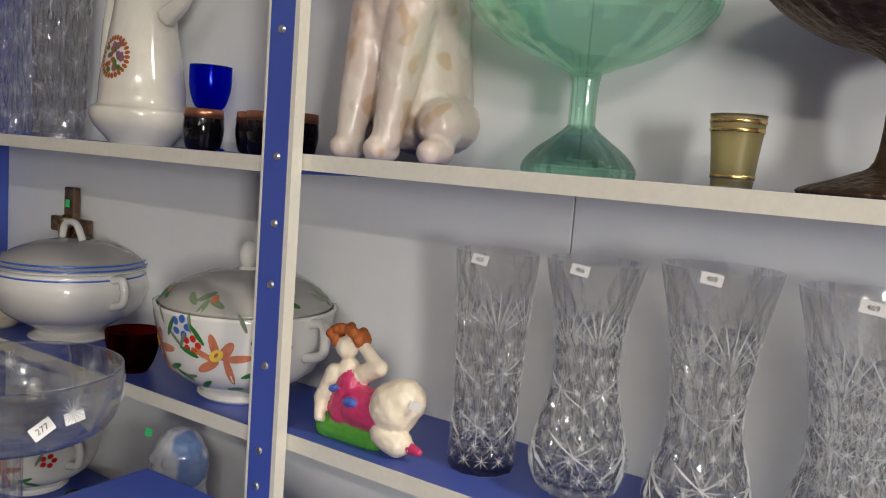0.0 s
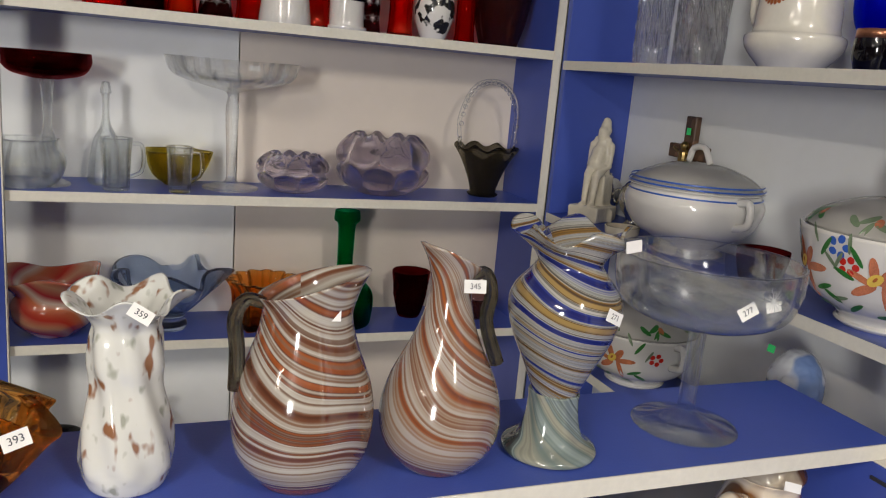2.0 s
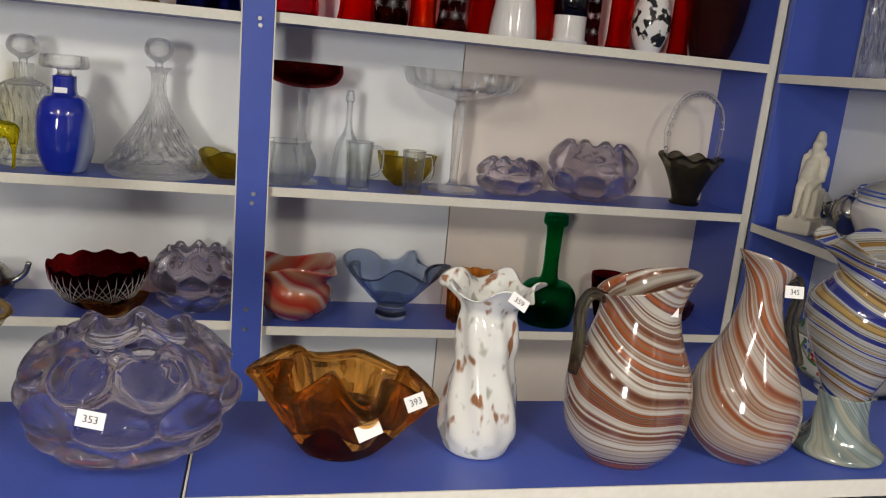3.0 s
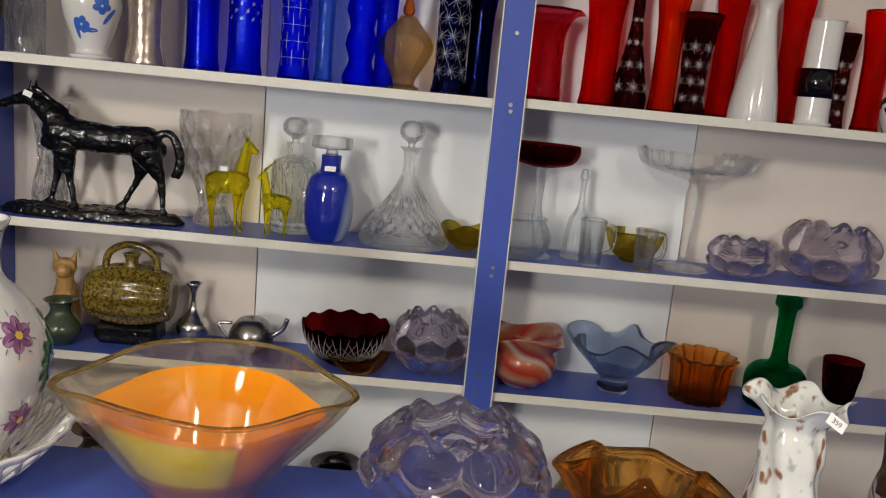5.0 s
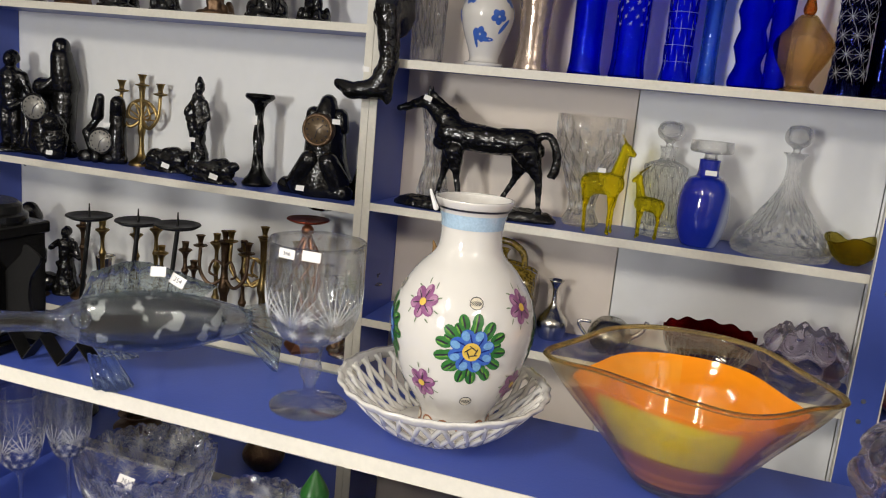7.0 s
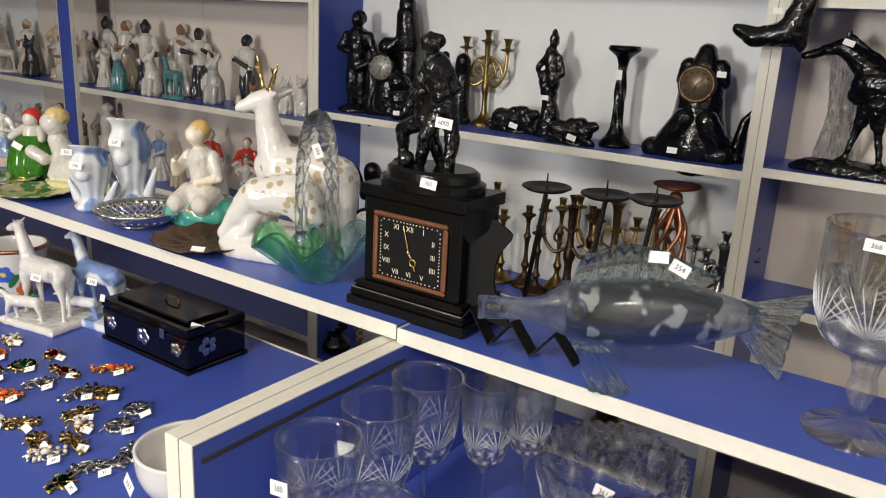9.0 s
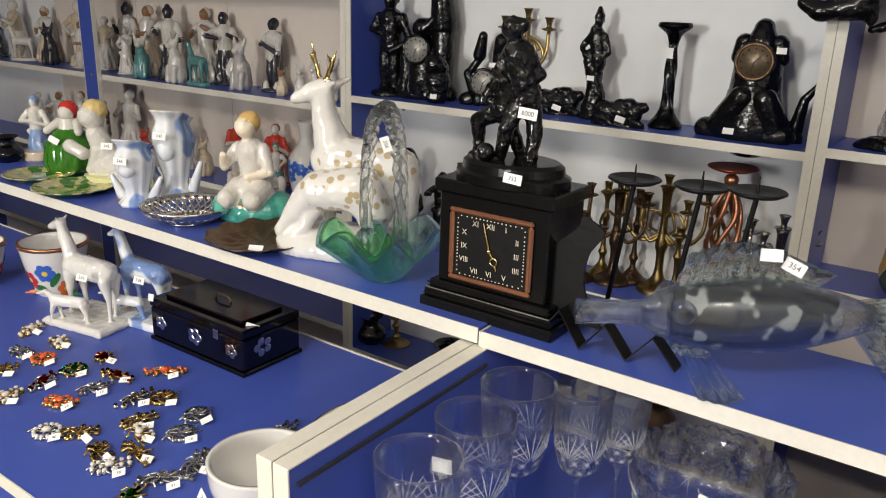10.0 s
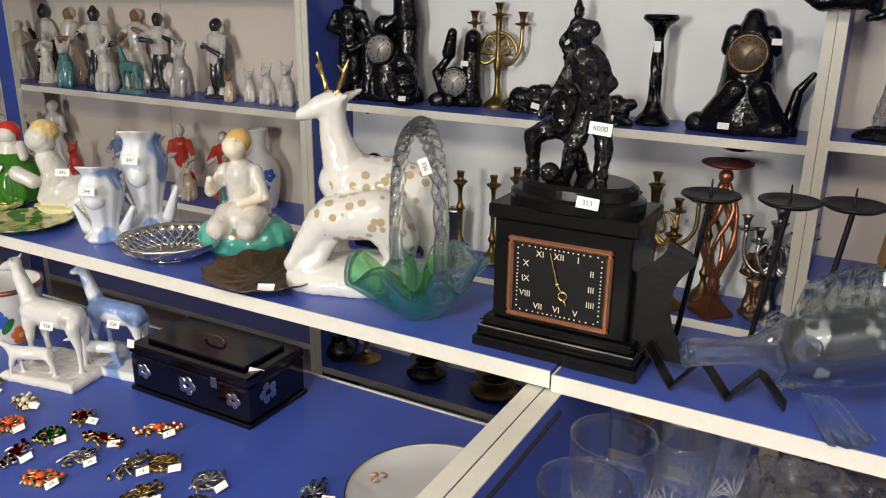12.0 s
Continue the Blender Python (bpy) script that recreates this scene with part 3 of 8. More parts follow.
def cut_pattern(ob, shape, w, h, z0, z1, cols, rows, strokes=8, fan=False, size=1.0):
    """Whitish glint strokes in stars (or fans) set round a cut-glass vessel."""
    at, bm = on_surface(shape, w, h), bmesh.new()
    dz = (z1 - z0) * h / rows
    step = math.tau / cols
    for j in range(rows):
        for i in range(cols):
            a, z = (i + 0.5 * (j % 2)) * step, z0 * h + (j + 0.5) * dz
            r = at(a, z).xy.length
            if r < 0.004:
                continue
            ln = size * 0.5 * min(dz, step * r)
            for k in range(strokes):
                t = math.pi * (0.15 + 0.7 * k / (strokes - 1)) if fan else math.pi * k / strokes
                if fan:
                    painted(bm, at, r, a, z - dz * 0.4, ln * math.cos(t), ln * math.sin(t), ln * 0.9, 0.0007, t, 0, 6)
                else:
                    painted(bm, at, r, a, z, 0, 0, ln * (1.15 if k % 2 else 0.8), 0.00045, t, 0, 6)
    return part("cut_pattern", bm, CUTGLINT, ob, "star cuts with whitish painted sparkle")

# ---- north unit: upper shelf ----
NU = 1.622
N90 = -90


def seated_dog():
    bm = bmesh.new()
    blobs(bm, [(-.04, 0, .26, -.04, 0, .62, .23, .19, 0), (.02, 0, .62, .06, 0, .78, .19, .16, 0), (.08, 0, .82, .2, 0, .8, .15, .09, 0), (.13, -.11, .58, .22, -.13, .08, .1, .058, 0), (.13, .07, .58, .24, .07, .08, .1, .058, 0), (.16, -.02, .6, .14, -.02, .36, .07, .04, 0),
               (.2, -.13, .045, .26, -.13, .04, .06, .05, 0), (.22, .05, .045, .28, .05, .04, .06, .05, 0), (0, .19, .16, .1, .22, .15, .12, .1, 0), (.12, .23, .05, .22, .25, .04, .06, .05, 0), (0, -.2, .14, .08, -.2, .14, .1, .08, 0),
               (.02, -.14, .85, -.02, -.2, .7, .06, .04, 0)], 0.3)
    lathe(bm, [(0.035, 0.19), (0.075, 0.185), (0.08, 0.2), (0.075, 0.215), (0.035, 0.21)], 40, lambda a, r, z: (r * (1 + 0.05 * math.sin(22 * a)), z), 1, Matrix.Translation((0.01, 0, 0.015)))
    return thing("dog_statue", "seated glazed plaster dog with a white ruff collar", "statue", bm, [DOGP, WHITE], -0.49, 0.93, NU, N90)


seated_dog()
vase("compote", "tall green pressed glass fruit compote on a stepped foot", "compote", ((0.46, 0), (0.46, 0.05), (0.36, 0.13), (0.14, 0.24), (0.11, 0.3), (0.12, 0.5), (0.2, 0.55), (0.62, 0.66), (0.95, 0.82), (1, 1)), 0.255, 0.2, GREENG, -0.265, 0.925, NU, 0.004, lobes(12, 0.05), 48, 30, foot=0.11)
cup = vase("tumbler", "small olive glass tumbler with gilt bands", "tumbler", ((0.72, 0), (0.74, 0.05), (0.85, 0.5), (1, 1)), 0.05, 0.066, glass("frosted_beige_glass", (0.9, 0.86, 0.7), 0.4, 0.2), -0.1, 0.9, NU, 0.002)
for zz in (0.008, 0.05, 0.058):
    bm = bmesh.new()
    r = 0.0185 + 0.0066 * zz / 0.066
    lathe(bm, [(r + 0.0002, zz), (r + 0.0008, zz + 0.001), (r + 0.0008, zz + 0.003), (r + 0.0003, zz + 0.004)], 40)
    part("gilt_band", bm, GOLD, cup, smooth=True)
vase("compote", "ornate tarnished silver-plated compote with a scalloped bowl", "compote", ((0.62, 0), (0.6, 0.03), (0.3, 0.1), (0.14, 0.18), (0.12, 0.5), (0.2, 0.62), (0.6, 0.72), (0.95, 0.88), (1, 1)), 0.24, 0.19, BRONZE, 0.03, 0.91, NU, 0.003, lobes(30, 0.05), 90, 34, foot=0.11)
for x, y, w in ((-1.39, 0.93, 0.085), (-1.29, 0.95, 0.08), (-1.2, 0.905, 0.1)):
    cut_pattern(vase("crystal_vase", "tall clear cut crystal vase", "vase", CYL, w, 0.29, CRYSTAL, x, y, 1.616, 0.004, facets(14, 0.004, 60, 0.29), 84, 40, group="crystal vases on the corner shelf"), CYL, w + 0.001, 0.29, 0.05, 0.8, 7, 5, 6)


def coffee_pot():
    pot = empty("coffee_pot", -0.985, 0.91, 1.616, N90)
    body = ((0.62, 0), (0.66, 0.02), (0.95, 0.12), (1, 0.2), (0.86, 0.24), (0.82, 0.4), (0.62, 0.75), (0.56, 0.92), (0.6, 1))
    part("body", vessel_bm(body, 0.15, 0.25, 0.003), ENAMEL, pot, "lustre porcelain body with a painted medallion", True)
    bm = bmesh.new()
    tube(bm, [(0, 0.05, 0.19), (0, 0.085, 0.21), (0, 0.11, 0.245)], 0.016, r1=0.009)
    part("spout", bm, ENAMEL, pot, smooth=True)
    bm = bmesh.new()
    tube(bm, [(0, -0.05, 0.225), (0, -0.08, 0.23), (0, -0.095, 0.17), (0, -0.098, 0.09), (0, -0.07, 0.06)], 0.008)
    part("handle", bm, ENAMEL, pot, smooth=True)
    bm = bmesh.new()
    at = on_surface(body, 0.15, 0.25)
    random.seed(3)
    for k in range(26):
        t = math.tau * k / 26
        painted(bm, at, 0.06, 0.15, 0.125, 0.024 * math.cos(t), 0.028 * math.sin(t), 0.0045, 0.0028, t, 1)
    for k in range(30):
        painted(bm, at, 0.06, 0.15, 0.125, random.uniform(-0.016, 0.016), random.uniform(-0.02, 0.02), 0.005, 0.004, k, k % 3)
    part("medallion", bm, [LEAF, HAIR, PURP], pot, "painted flower medallion")
    return tagged(pot, "white lustre porcelain coffee pot with a painted medallion", "coffee pot")


coffee_pot()
vase("goblet", "small cobalt blue glass goblet", "goblet", GOBLET, 0.062, 0.125, COBALT, -0.885, 0.955, 1.616, 0.002)
for x in (-0.81, -0.745, -0.69, -0.64):
    c = vase("cup", "small black glass cup with a gilt rim", "cup", ((0.7, 0), (0.85, 0.1), (1, 0.5), (0.9, 1)), 0.056, 0.056, BLACKL, x, 0.9 + 0.02 * math.sin(40 * x), 1.616, 0.002, group="row of gilt-rimmed cups")
    bm = bmesh.new()
    lathe(bm, [(0.0254, 0.044), (0.0272, 0.044), (0.0266, 0.0562), (0.0248, 0.0566)], 36)
    part("gilt_rim", bm, COPPER, c, smooth=True)

# ---- north unit: middle shelf, east part ----
NL = 1.288


def reclining_doll():
    bm = bmesh.new()
    blobs(bm, [(.16, -.45, .08, .16, .12, .08, .13, .12, 2), (.1, -.26, .28, .1, -.22, .55, .19, .14, 1), (.12, -.1, .34, .14, .2, .34, .2, .2, 1), (.08, -.29, .62, .08, -.29, .66, .125, .11, 0), (.08, -.3, .72, .09, -.31, .8, .05, .05, 0), (.1, -.31, .86, .1, -.31, .87, .11, .11, 0),
               (.14, .34, .44, .12, .4, .5, .25, .22, 0), (.2, .3, .2, .2, .42, .14, .16, .14, 0), (.2, .42, .14, .2, .55, .13, .1, .06, 0), (.2, .58, .12, .22, .68, .12, .055, .04, 1), (.14, -.41, .6, .2, -.52, .33, .1, .075, 0), (.2, -.52, .33, .3, -.44, .2, .07, .055, 0), (.08, -.15, .62, .08, .08, .74, .1, .085, 0), (.08, .08, .74, .06, -.18, .92, .075, .055, 0),
               (.32, -.1, .42, .32, -.04, .43, .045, .045, 4), (.3, -.3, .5, .3, -.26, .52, .04, .035, 4)], 0.125)
    for k in range(22):
        t = k * 2.4
        ball(bm, (0.011 + 0.008 * math.cos(t * 1.7), -0.039 + 0.021 * math.cos(t), 0.122 + 0.009 * math.sin(t)), 0.0072, 3, 10)
    ob = thing("figurine", "painted figurine of a plump red-haired lady reclining on green", "figurine", bm, [SKIN, PINKC, GREENC, HAIR, BLUEC], -0.475, 0.88, NL, N90)
    price_tag(ob, (-0.395, 0.846, NL + 0.068), (0, -1, 0.5), "", 0.018, 0.01)


reclining_doll()
V1 = ((0.78, 0), (0.8, 0.03), (0.78, 0.3), (0.86, 0.7), (1, 1))
V2 = ((0.5, 0), (0.8, 0.05), (0.98, 0.16), (0.86, 0.3), (0.66, 0.5), (0.72, 0.75), (1, 1))
V3 = ((0.72, 0), (0.85, 0.05), (0.9, 0.16), (0.62, 0.42), (0.72, 0.7), (1, 1))
for shape, w, h, x, y, nf, tx in ((V1, 0.094, 0.245, -0.34, 0.905, 12, "465"), (V2, 0.104, 0.25, -0.225, 0.905, 14, "466"), (V3, 0.112, 0.26, -0.1, 0.905, 12, "468"), (V3, 0.118, 0.255, 0.025, 0.91, 16, "469"), (V1, 0.1, 0.25, 0.16, 0.92, 12, "")):
    v = vase("crystal_vase", "heavy clear cut crystal vase with a star pattern", "vase", shape, w, h, CRYSTAL, x, y, NL, 0.005, facets(nf, 0.0055, 70, h, 0.1, 0.8), 96, 56, group="crystal vases on the middle shelf", foot=0.012)
    cut_pattern(v, shape, w + 0.001, h, 0.04, 0.64, nf, 9, 4, size=1.25)
    cut_pattern(v, shape, w + 0.001, h, 0.62, 0.98, 7, 1, 9, True, 1.3)
    cut_pattern(v, shape, w + 0.001, h, 0.1, 0.6, 5, 2, 6, size=1.2)
    price_tag(v, (x + 0.006, y - w / 2 - 0.001, NL + h - 0.006), (0, -1, 0.3), tx, 0.022, 0.012, -6)

# ---- north unit: middle shelf, west part ----
NT = 1.281


SAGEP = material("sage_paint", (0.16, 0.22, 0.13), 0.3, var=0.3, scale=200)
SALMON = material("salmon_paint", (0.50, 0.17, 0.08), 0.2, coat=0.4, var=0.45, scale=90)


def tureen(x, y, z, w, h, label, floral):
    ob = empty("tureen", x, y, z, N90)
    base = ((0.5, 0), (0.52, 0.04), (0.42, 0.1), (0.46, 0.16), (0.85, 0.4), (1, 0.75), (0.93, 0.95), (0.97, 1)) if not floral else ((0.46, 0), (0.5, 0.04), (0.48, 0.1), (0.82, 0.35), (0.95, 0.75), (1, 1))
    hb = h * 0.62
    part("bowl", vessel_bm(base, w, hb, 0.005), WHITE, ob, "", True)
    lid = part("lid", vessel_bm(((0.97, 0), (0.96, 0.1), (0.8, 0.45), (0.45, 0.8), (0.1, 0.92), (0.0, 0.93)), w * 0.97, h * 0.24, 0.0), WHITE, ob, "", True)
    lid.location = (0, 0, hb)
    bm = bmesh.new()
    if floral:
        ball(bm, (0, 0, h * 0.93), (0.014, 0.014, 0.022))
        lathe(bm, [(0.014, h * 0.84), (0.008, h * 0.87), (0.01, h * 0.9)], 20)
    else:
        tube(bm, [(0, -0.03, h * 0.84), (0, -0.02, h * 0.96), (0, 0.01, h * 0.97), (0, 0.03, h * 0.84)], 0.006)
    part("knob", bm, WHITE, lid, smooth=True).location = (0, 0, -hb)
    for s in (-1, 1):
        bm = bmesh.new()
        tube(bm, [(0, s * w * 0.44, hb * 0.9), (0, s * w * 0.57, hb * 0.93), (0, s * w * 0.58, hb * 0.65), (0, s * w * 0.45, hb * 0.55)], 0.007)
        part("handle", bm, WHITE, ob, smooth=True)
    at, bm = on_surface(base, w, hb), bmesh.new()
    if floral:
        for a0, s in ((-0.45, 1), (0.55, 0.9), (-1.5, 0.9)):
            for k, (t, ln, fat) in enumerate(((0.1, 0.028, 0.006), (1.0, 0.02, 0.008), (1.9, 0.024, 0.007), (2.9, 0.026, 0.005), (3.8, 0.024, 0.007), (5.3, 0.027, 0.006))):
                painted(bm, at, w / 2, a0, hb * 0.58, math.cos(t) * ln * s, math.sin(t) * ln * 0.8 * s, ln * 0.85 * s, fat * s, t * 0.95, 0, lift=0.0006 + 0.00006 * k)
            painted(bm, at, w / 2, a0, hb * 0.62, -0.004, 0, 0.011, 0.0075, 0.6, 1, lift=0.0014)
            painted(bm, at, w / 2, a0, hb * 0.62, -0.004, 0.001, 0.004, 0.002, 0.9, 5, lift=0.0018)
            for du, dv, tt in ((-0.052, -0.03, 0.2), (-0.04, 0.045, 1.6), (0.07, 0.02, 1.1), (0.03, 0.05, 2.0), (0.035, -0.05, -0.2), (-0.068, 0.02, 2.4)):
                painted(bm, at, w / 2, a0, hb * 0.58, du, dv, 0.014, 0.0028, tt, 6, lift=0.0008)
            for du, dv, tt in ((-0.03, 0.03, 2.2), (-0.045, 0.005, 2.8), (0.045, -0.02, 0.3), (0.06, -0.03, -0.4), (0.05, 0.035, 1), (0.02, -0.045, 0.1), (-0.03, -0.04, 0.5)):
                painted(bm, at, w / 2, a0, hb * 0.58, du, dv, 0.016, 0.0036, tt, 2, lift=0.0009)
            for k in range(5):
                painted(bm, at, w / 2, a0, hb * 0.72, -0.055 + 0.011 * math.cos(k * 1.26), 0.02 + 0.011 * math.sin(k * 1.26), 0.006, 0.005, k, 3)
                painted(bm, at, w / 2, a0, hb * 0.7, 0.085 + 0.01 * math.cos(k * 1.26), 0.009 * math.sin(k * 1.26), 0.005, 0.005, k, 4)
        part("painted_flower", bm, [SALMON, YELP, LEAF, PBLUE, REDC, HAIR, SAGEP], ob, "painted salmon lilies and green leaves")
        lshape = ((0.97, 0), (0.96, 0.1), (0.8, 0.45), (0.45, 0.8), (0.1, 0.92))
        lat, bm = on_surface(lshape, w * 0.97, h * 0.24), bmesh.new()
        for k in range(7):
            a0 = k * 0.9 - 0.6
            for du, dv, tt in ((0, 0, 0.5), (0.016, -0.006, -0.4), (-0.016, -0.004, 2.6), (0.002, -0.012, 1.2)):
                painted(bm, lat, w * 0.38, a0, h * 0.1, du, dv, 0.011, 0.0035, tt, k % 2)
            painted(bm, lat, w * 0.38, a0 + 0.12, h * 0.09, 0, 0, 0.005, 0.005, 0, 2)
        part("painted_leaf", bm, [LEAF, SAGEP, SALMON], lid, "painted green sprigs").location = (0, 0, 0.0006)
    else:
        r1 = outline(base, w, hb)[-1][0]
        for zz, rr in ((hb + 0.004, r1 * 0.99), (hb + 0.011, r1 * 0.965), (hb - 0.012, r1 * 0.975)):
            lathe(bm, [(rr + 0.0006, zz), (rr + 0.0012, zz + 0.001), (rr + 0.0004, zz + 0.003)], 64)
        part("blue_line", bm, PBLUE, ob, smooth=True)
    return tagged(ob, label, "tureen", "porcelain tureens")


tureen(-1.165, 0.912, NT, 0.25, 0.2, "white porcelain tureen with blue lines and lid handle", False)
t2 = tureen(-0.735, 0.91, NT, 0.25, 0.21, "lidded porcelain tureen painted with orange lilies", True)
price_tag(t2, (-0.745, 0.845, NT + 0.16), (0.1, -1, 0.9), "317", 0.024, 0.014)
t3 = tureen(-1.25, 0.9, 0.995, 0.24, 0.19, "white porcelain tureen with small pink roses", True)
vase("bowl", "small dark red glass bowl with a turquoise inside", "bowl", CUPF, 0.08, 0.062, RUBY, -0.925, 0.865, NT, 0.003)
vase("dish", "small round cream ceramic dish", "dish", ((0.8, 0), (0.95, 0.3), (1, 1)), 0.07, 0.02, CREAM, -1.305, 0.862, NT, 0.004)


def standing(bm, h, robe=0.5, arm=0.3, lean=0.0, hat=False, mats=(0, 0, 0), base=True, seed=0):
    """A standing statuette. mats: lower, upper, head."""
    rng = random.Random(seed)
    a, b, c = mats
    if base:
        lathe(bm, [(0, 0), (0.2 * h, 0), (0.2 * h, 0.03 * h), (0.17 * h, 0.05 * h), (0, 0.055 * h)], 20, None, a)
    l = lean
    if robe > 0.4:
        folds = rng.choice((7, 9, 11))
        lathe(bm, [(0, 0.045 * h), (robe * 0.3 * h, 0.045 * h), (robe * 0.29 * h, 0.12 * h), (robe * 0.23 * h, 0.28 * h), (0.12 * h, 0.42 * h), (0.095 * h, 0.5 * h), (0, 0.52 * h)], 44, lambda t, r, z: (r * (1 + 0.13 * math.sin(folds * t + 9 * z / h) * (z < 0.4 * h)), z), a, Matrix.Shear("XY", 4, (l * 0.8, 0)))
        limb(bm, (0.06 * h, -0.1 * h, 0.46 * h), (0.1 * h, 0.1 * h, 0.24 * h), 0.035 * h, 0.025 * h, b)
    else:
        for s in (-1, 1):
            limb(bm, (0.02 * h * s, s * 0.06 * h, 0.06 * h), (0.03 * h, s * 0.05 * h, 0.28 * h), 0.045 * h, 0.06 * h, a)
            limb(bm, (0.03 * h, s * 0.05 * h, 0.28 * h), (l * 0.4 * h, s * 0.04 * h, 0.5 * h), 0.06 * h, 0.075 * h, a)
            limb(bm, (0.02 * h * s, s * 0.06 * h, 0.06 * h), (0.02 * h * s + 0.07 * h, s * 0.07 * h, 0.055 * h), 0.035 * h, 0.03 * h, a)
    limb(bm, (l * 0.4 * h, 0, 0.48 * h), (l * 0.8 * h, 0, 0.74 * h), 0.1 * h, 0.115 * h, b, 12)
    for s in (-1, 1):
        e = (l * 0.7 * h + rng.uniform(0, arm) * 0.3 * h, s * (0.17 + rng.uniform(0, 0.08)) * h, (0.58 + rng.uniform(-0.05, 0.12)) * h)
        limb(bm, (l * 0.8 * h, s * 0.12 * h, 0.76 * h), e, 0.05 * h, 0.04 * h, b)
        limb(bm, e, (e[0] + rng.uniform(0.04, 0.14) * h, s * rng.uniform(0.03, 0.16) * h, e[2] + rng.uniform(-0.12, 0.12) * h), 0.04 * h, 0.03 * h, c)
    limb(bm, (l * 0.85 * h, 0, 0.8 * h), (l * 0.9 * h, 0, 0.87 * h), 0.045 * h, 0.045 * h, c)
    ball(bm, (l * 0.95 * h + 0.01 * h, 0, 0.915 * h), (0.075 * h, 0.065 * h, 0.085 * h), c)
    ball(bm, (l * 0.95 * h - 0.025 * h, 0, 0.935 * h), (0.075 * h, 0.075 * h, 0.08 * h), a)
    limb(bm, (l * 0.8 * h - 0.07 * h, 0.03 * h, 0.78 * h), (-0.1 * h, -0.04 * h, 0.3 * h), 0.05 * h, 0.08 * h, a)
    for k in range(7 if base else 0):
        t = rng.uniform(0, math.tau)
        ball(bm, (0.13 * h * math.cos(t), 0.14 * h * math.sin(t), rng.uniform(0.05, 0.1) * h), (0.05 * h, 0.05 * h, rng.uniform(0.04, 0.12) * h), rng.choice((a, b, a)), 12)
    if hat:
        limb(bm, (l * 0.95 * h, 0, 0.96 * h), (l * 0.95 * h, 0, 1.0 * h), 0.08 * h, 0.045 * h, a)


bm = bmesh.new()
blobs(bm, [(.012, -.004, .125, 0, 0, .15, .018, .02, 0), (0, 0, .15, -.002, 0, .172, .02, .012, 0), (0, 0, .18, .002, 0, .194, .012, .012, 0), (-.006, 0, .196, -.008, 0, .216, .014, .009, 0), (0, -.014, .178, 0, -.016, .162, .006, .008, 0), (0, .014, .178, 0, .016, .162, .006, .008, 0),
           (0, -.022, .165, .004, -.024, .12, .008, .006, 0), (0, .022, .165, .004, .024, .12, .008, .006, 0), (.004, -.024, .12, .03, -.012, .108, .006, .005, 0), (.004, .024, .12, .03, .012, .108, .006, .005, 0),
           (.008, -.01, .115, .03, -.01, .098, .012, .01, 0), (.008, .01, .115, .03, .01, .098, .012, .01, 0), (.03, -.01, .098, .036, -.01, .04, .009, .006, 0), (.03, .01, .098, .036, .01, .04, .009, .006, 0), (.036, -.01, .04, .05, -.01, .037, .006, .004, 0), (.036, .01, .04, .05, .01, .037, .006, .004, 0), (-.008, 0, .04, -.012, 0, .13, .022, .016, 0)])
for bx in (box_bm(-0.035, 0.056, -0.036, 0.036, 0, 0.034, 0.002), box_bm(-0.03, 0.012, -0.022, 0.022, 0.03, 0.1, 0.002)):
    tmp = bpy.data.meshes.new("block")
    bx.to_mesh(tmp)
    bm.from_mesh(tmp)
    bpy.data.meshes.remove(tmp)
lathe(bm, [(0, 0), (0.045, 0), (0.045, 0.025), (0.035, 0.03), (0, 0.03)], 4, None, 0)
thing("statuette", "weathered ivory-coloured standing statuette on a square plinth", "statuette", bm, [CREAM], -1.475, 0.9, NT, -60)
bm = box_bm(-0.007, 0.007, -0.016, 0.016, 0.0, 0.245, 0.002)
box_bm(-0.006, 0.008, -0.058, 0.058, 0.16, 0.188, 0.002, bm)
blobs(bm, [(.012, 0, .09, .014, 0, .17, .009, .011, 1), (.014, 0, .185, .014, 0, .186, .009, .009, 1), (.012, 0, .165, .014, -.032, .18, .004, .003, 1), (.012, 0, .165, .014, .032, .18, .004, .003, 1)])
c = thing("crucifix", "dark wooden crucifix with a brass figure leaning on the panel", "crucifix", bm, [BROWNP, BRASS], -1.3, 0.993, NT, N90, smooth=False)
price_tag(c, (-1.3, 0.984, NT + 0.215), (0, -1, 0), "", 0.014, 0.016, 0, GREENT)
for x, y, h in ((-1.515, 0.955, 0.1), (-1.4, 0.95, 0.11)):
    p = vase("sugar_bowl", "small tarnished silver-plated lidded pot", "pot", ((0.5, 0), (0.55, 0.05), (0.4, 0.14), (0.9, 0.4), (1, 0.6), (0.6, 0.85), (0.15, 0.93), (0.12, 1)), 0.07, h, SILVER, x, y, NT, 0.002, group="silver-plated pots")
    for s in (-1, 1):
        bm = bmesh.new()
        tube(bm, [(0.03 * s, 0, h * 0.65), (0.05 * s, 0, h * 0.7), (0.045 * s, 0, h * 0.42), (0.03 * s, 0, h * 0.4)], 0.003)
        part("handle", bm, SILVER, p, smooth=True)
bm = bmesh.new()
ball(bm, (0, 0, 0.1), (0.04, 0.045, 0.06))
ball(bm, (0.03, -0.015, 0.115), 0.012, 0)
ball(bm, (0.03, 0.015, 0.115), 0.012, 0)
limb(bm, (0, 0, 0), (0, 0, 0.06), 0.05, 0.04)
g = thing("figurine", "pale grey-green ceramic owl-like figurine", "figurine", bm, [PALEB], -0.85, 0.9, 0.995 + 0.05, N90)
g.location.z = 0.995 + 0.05
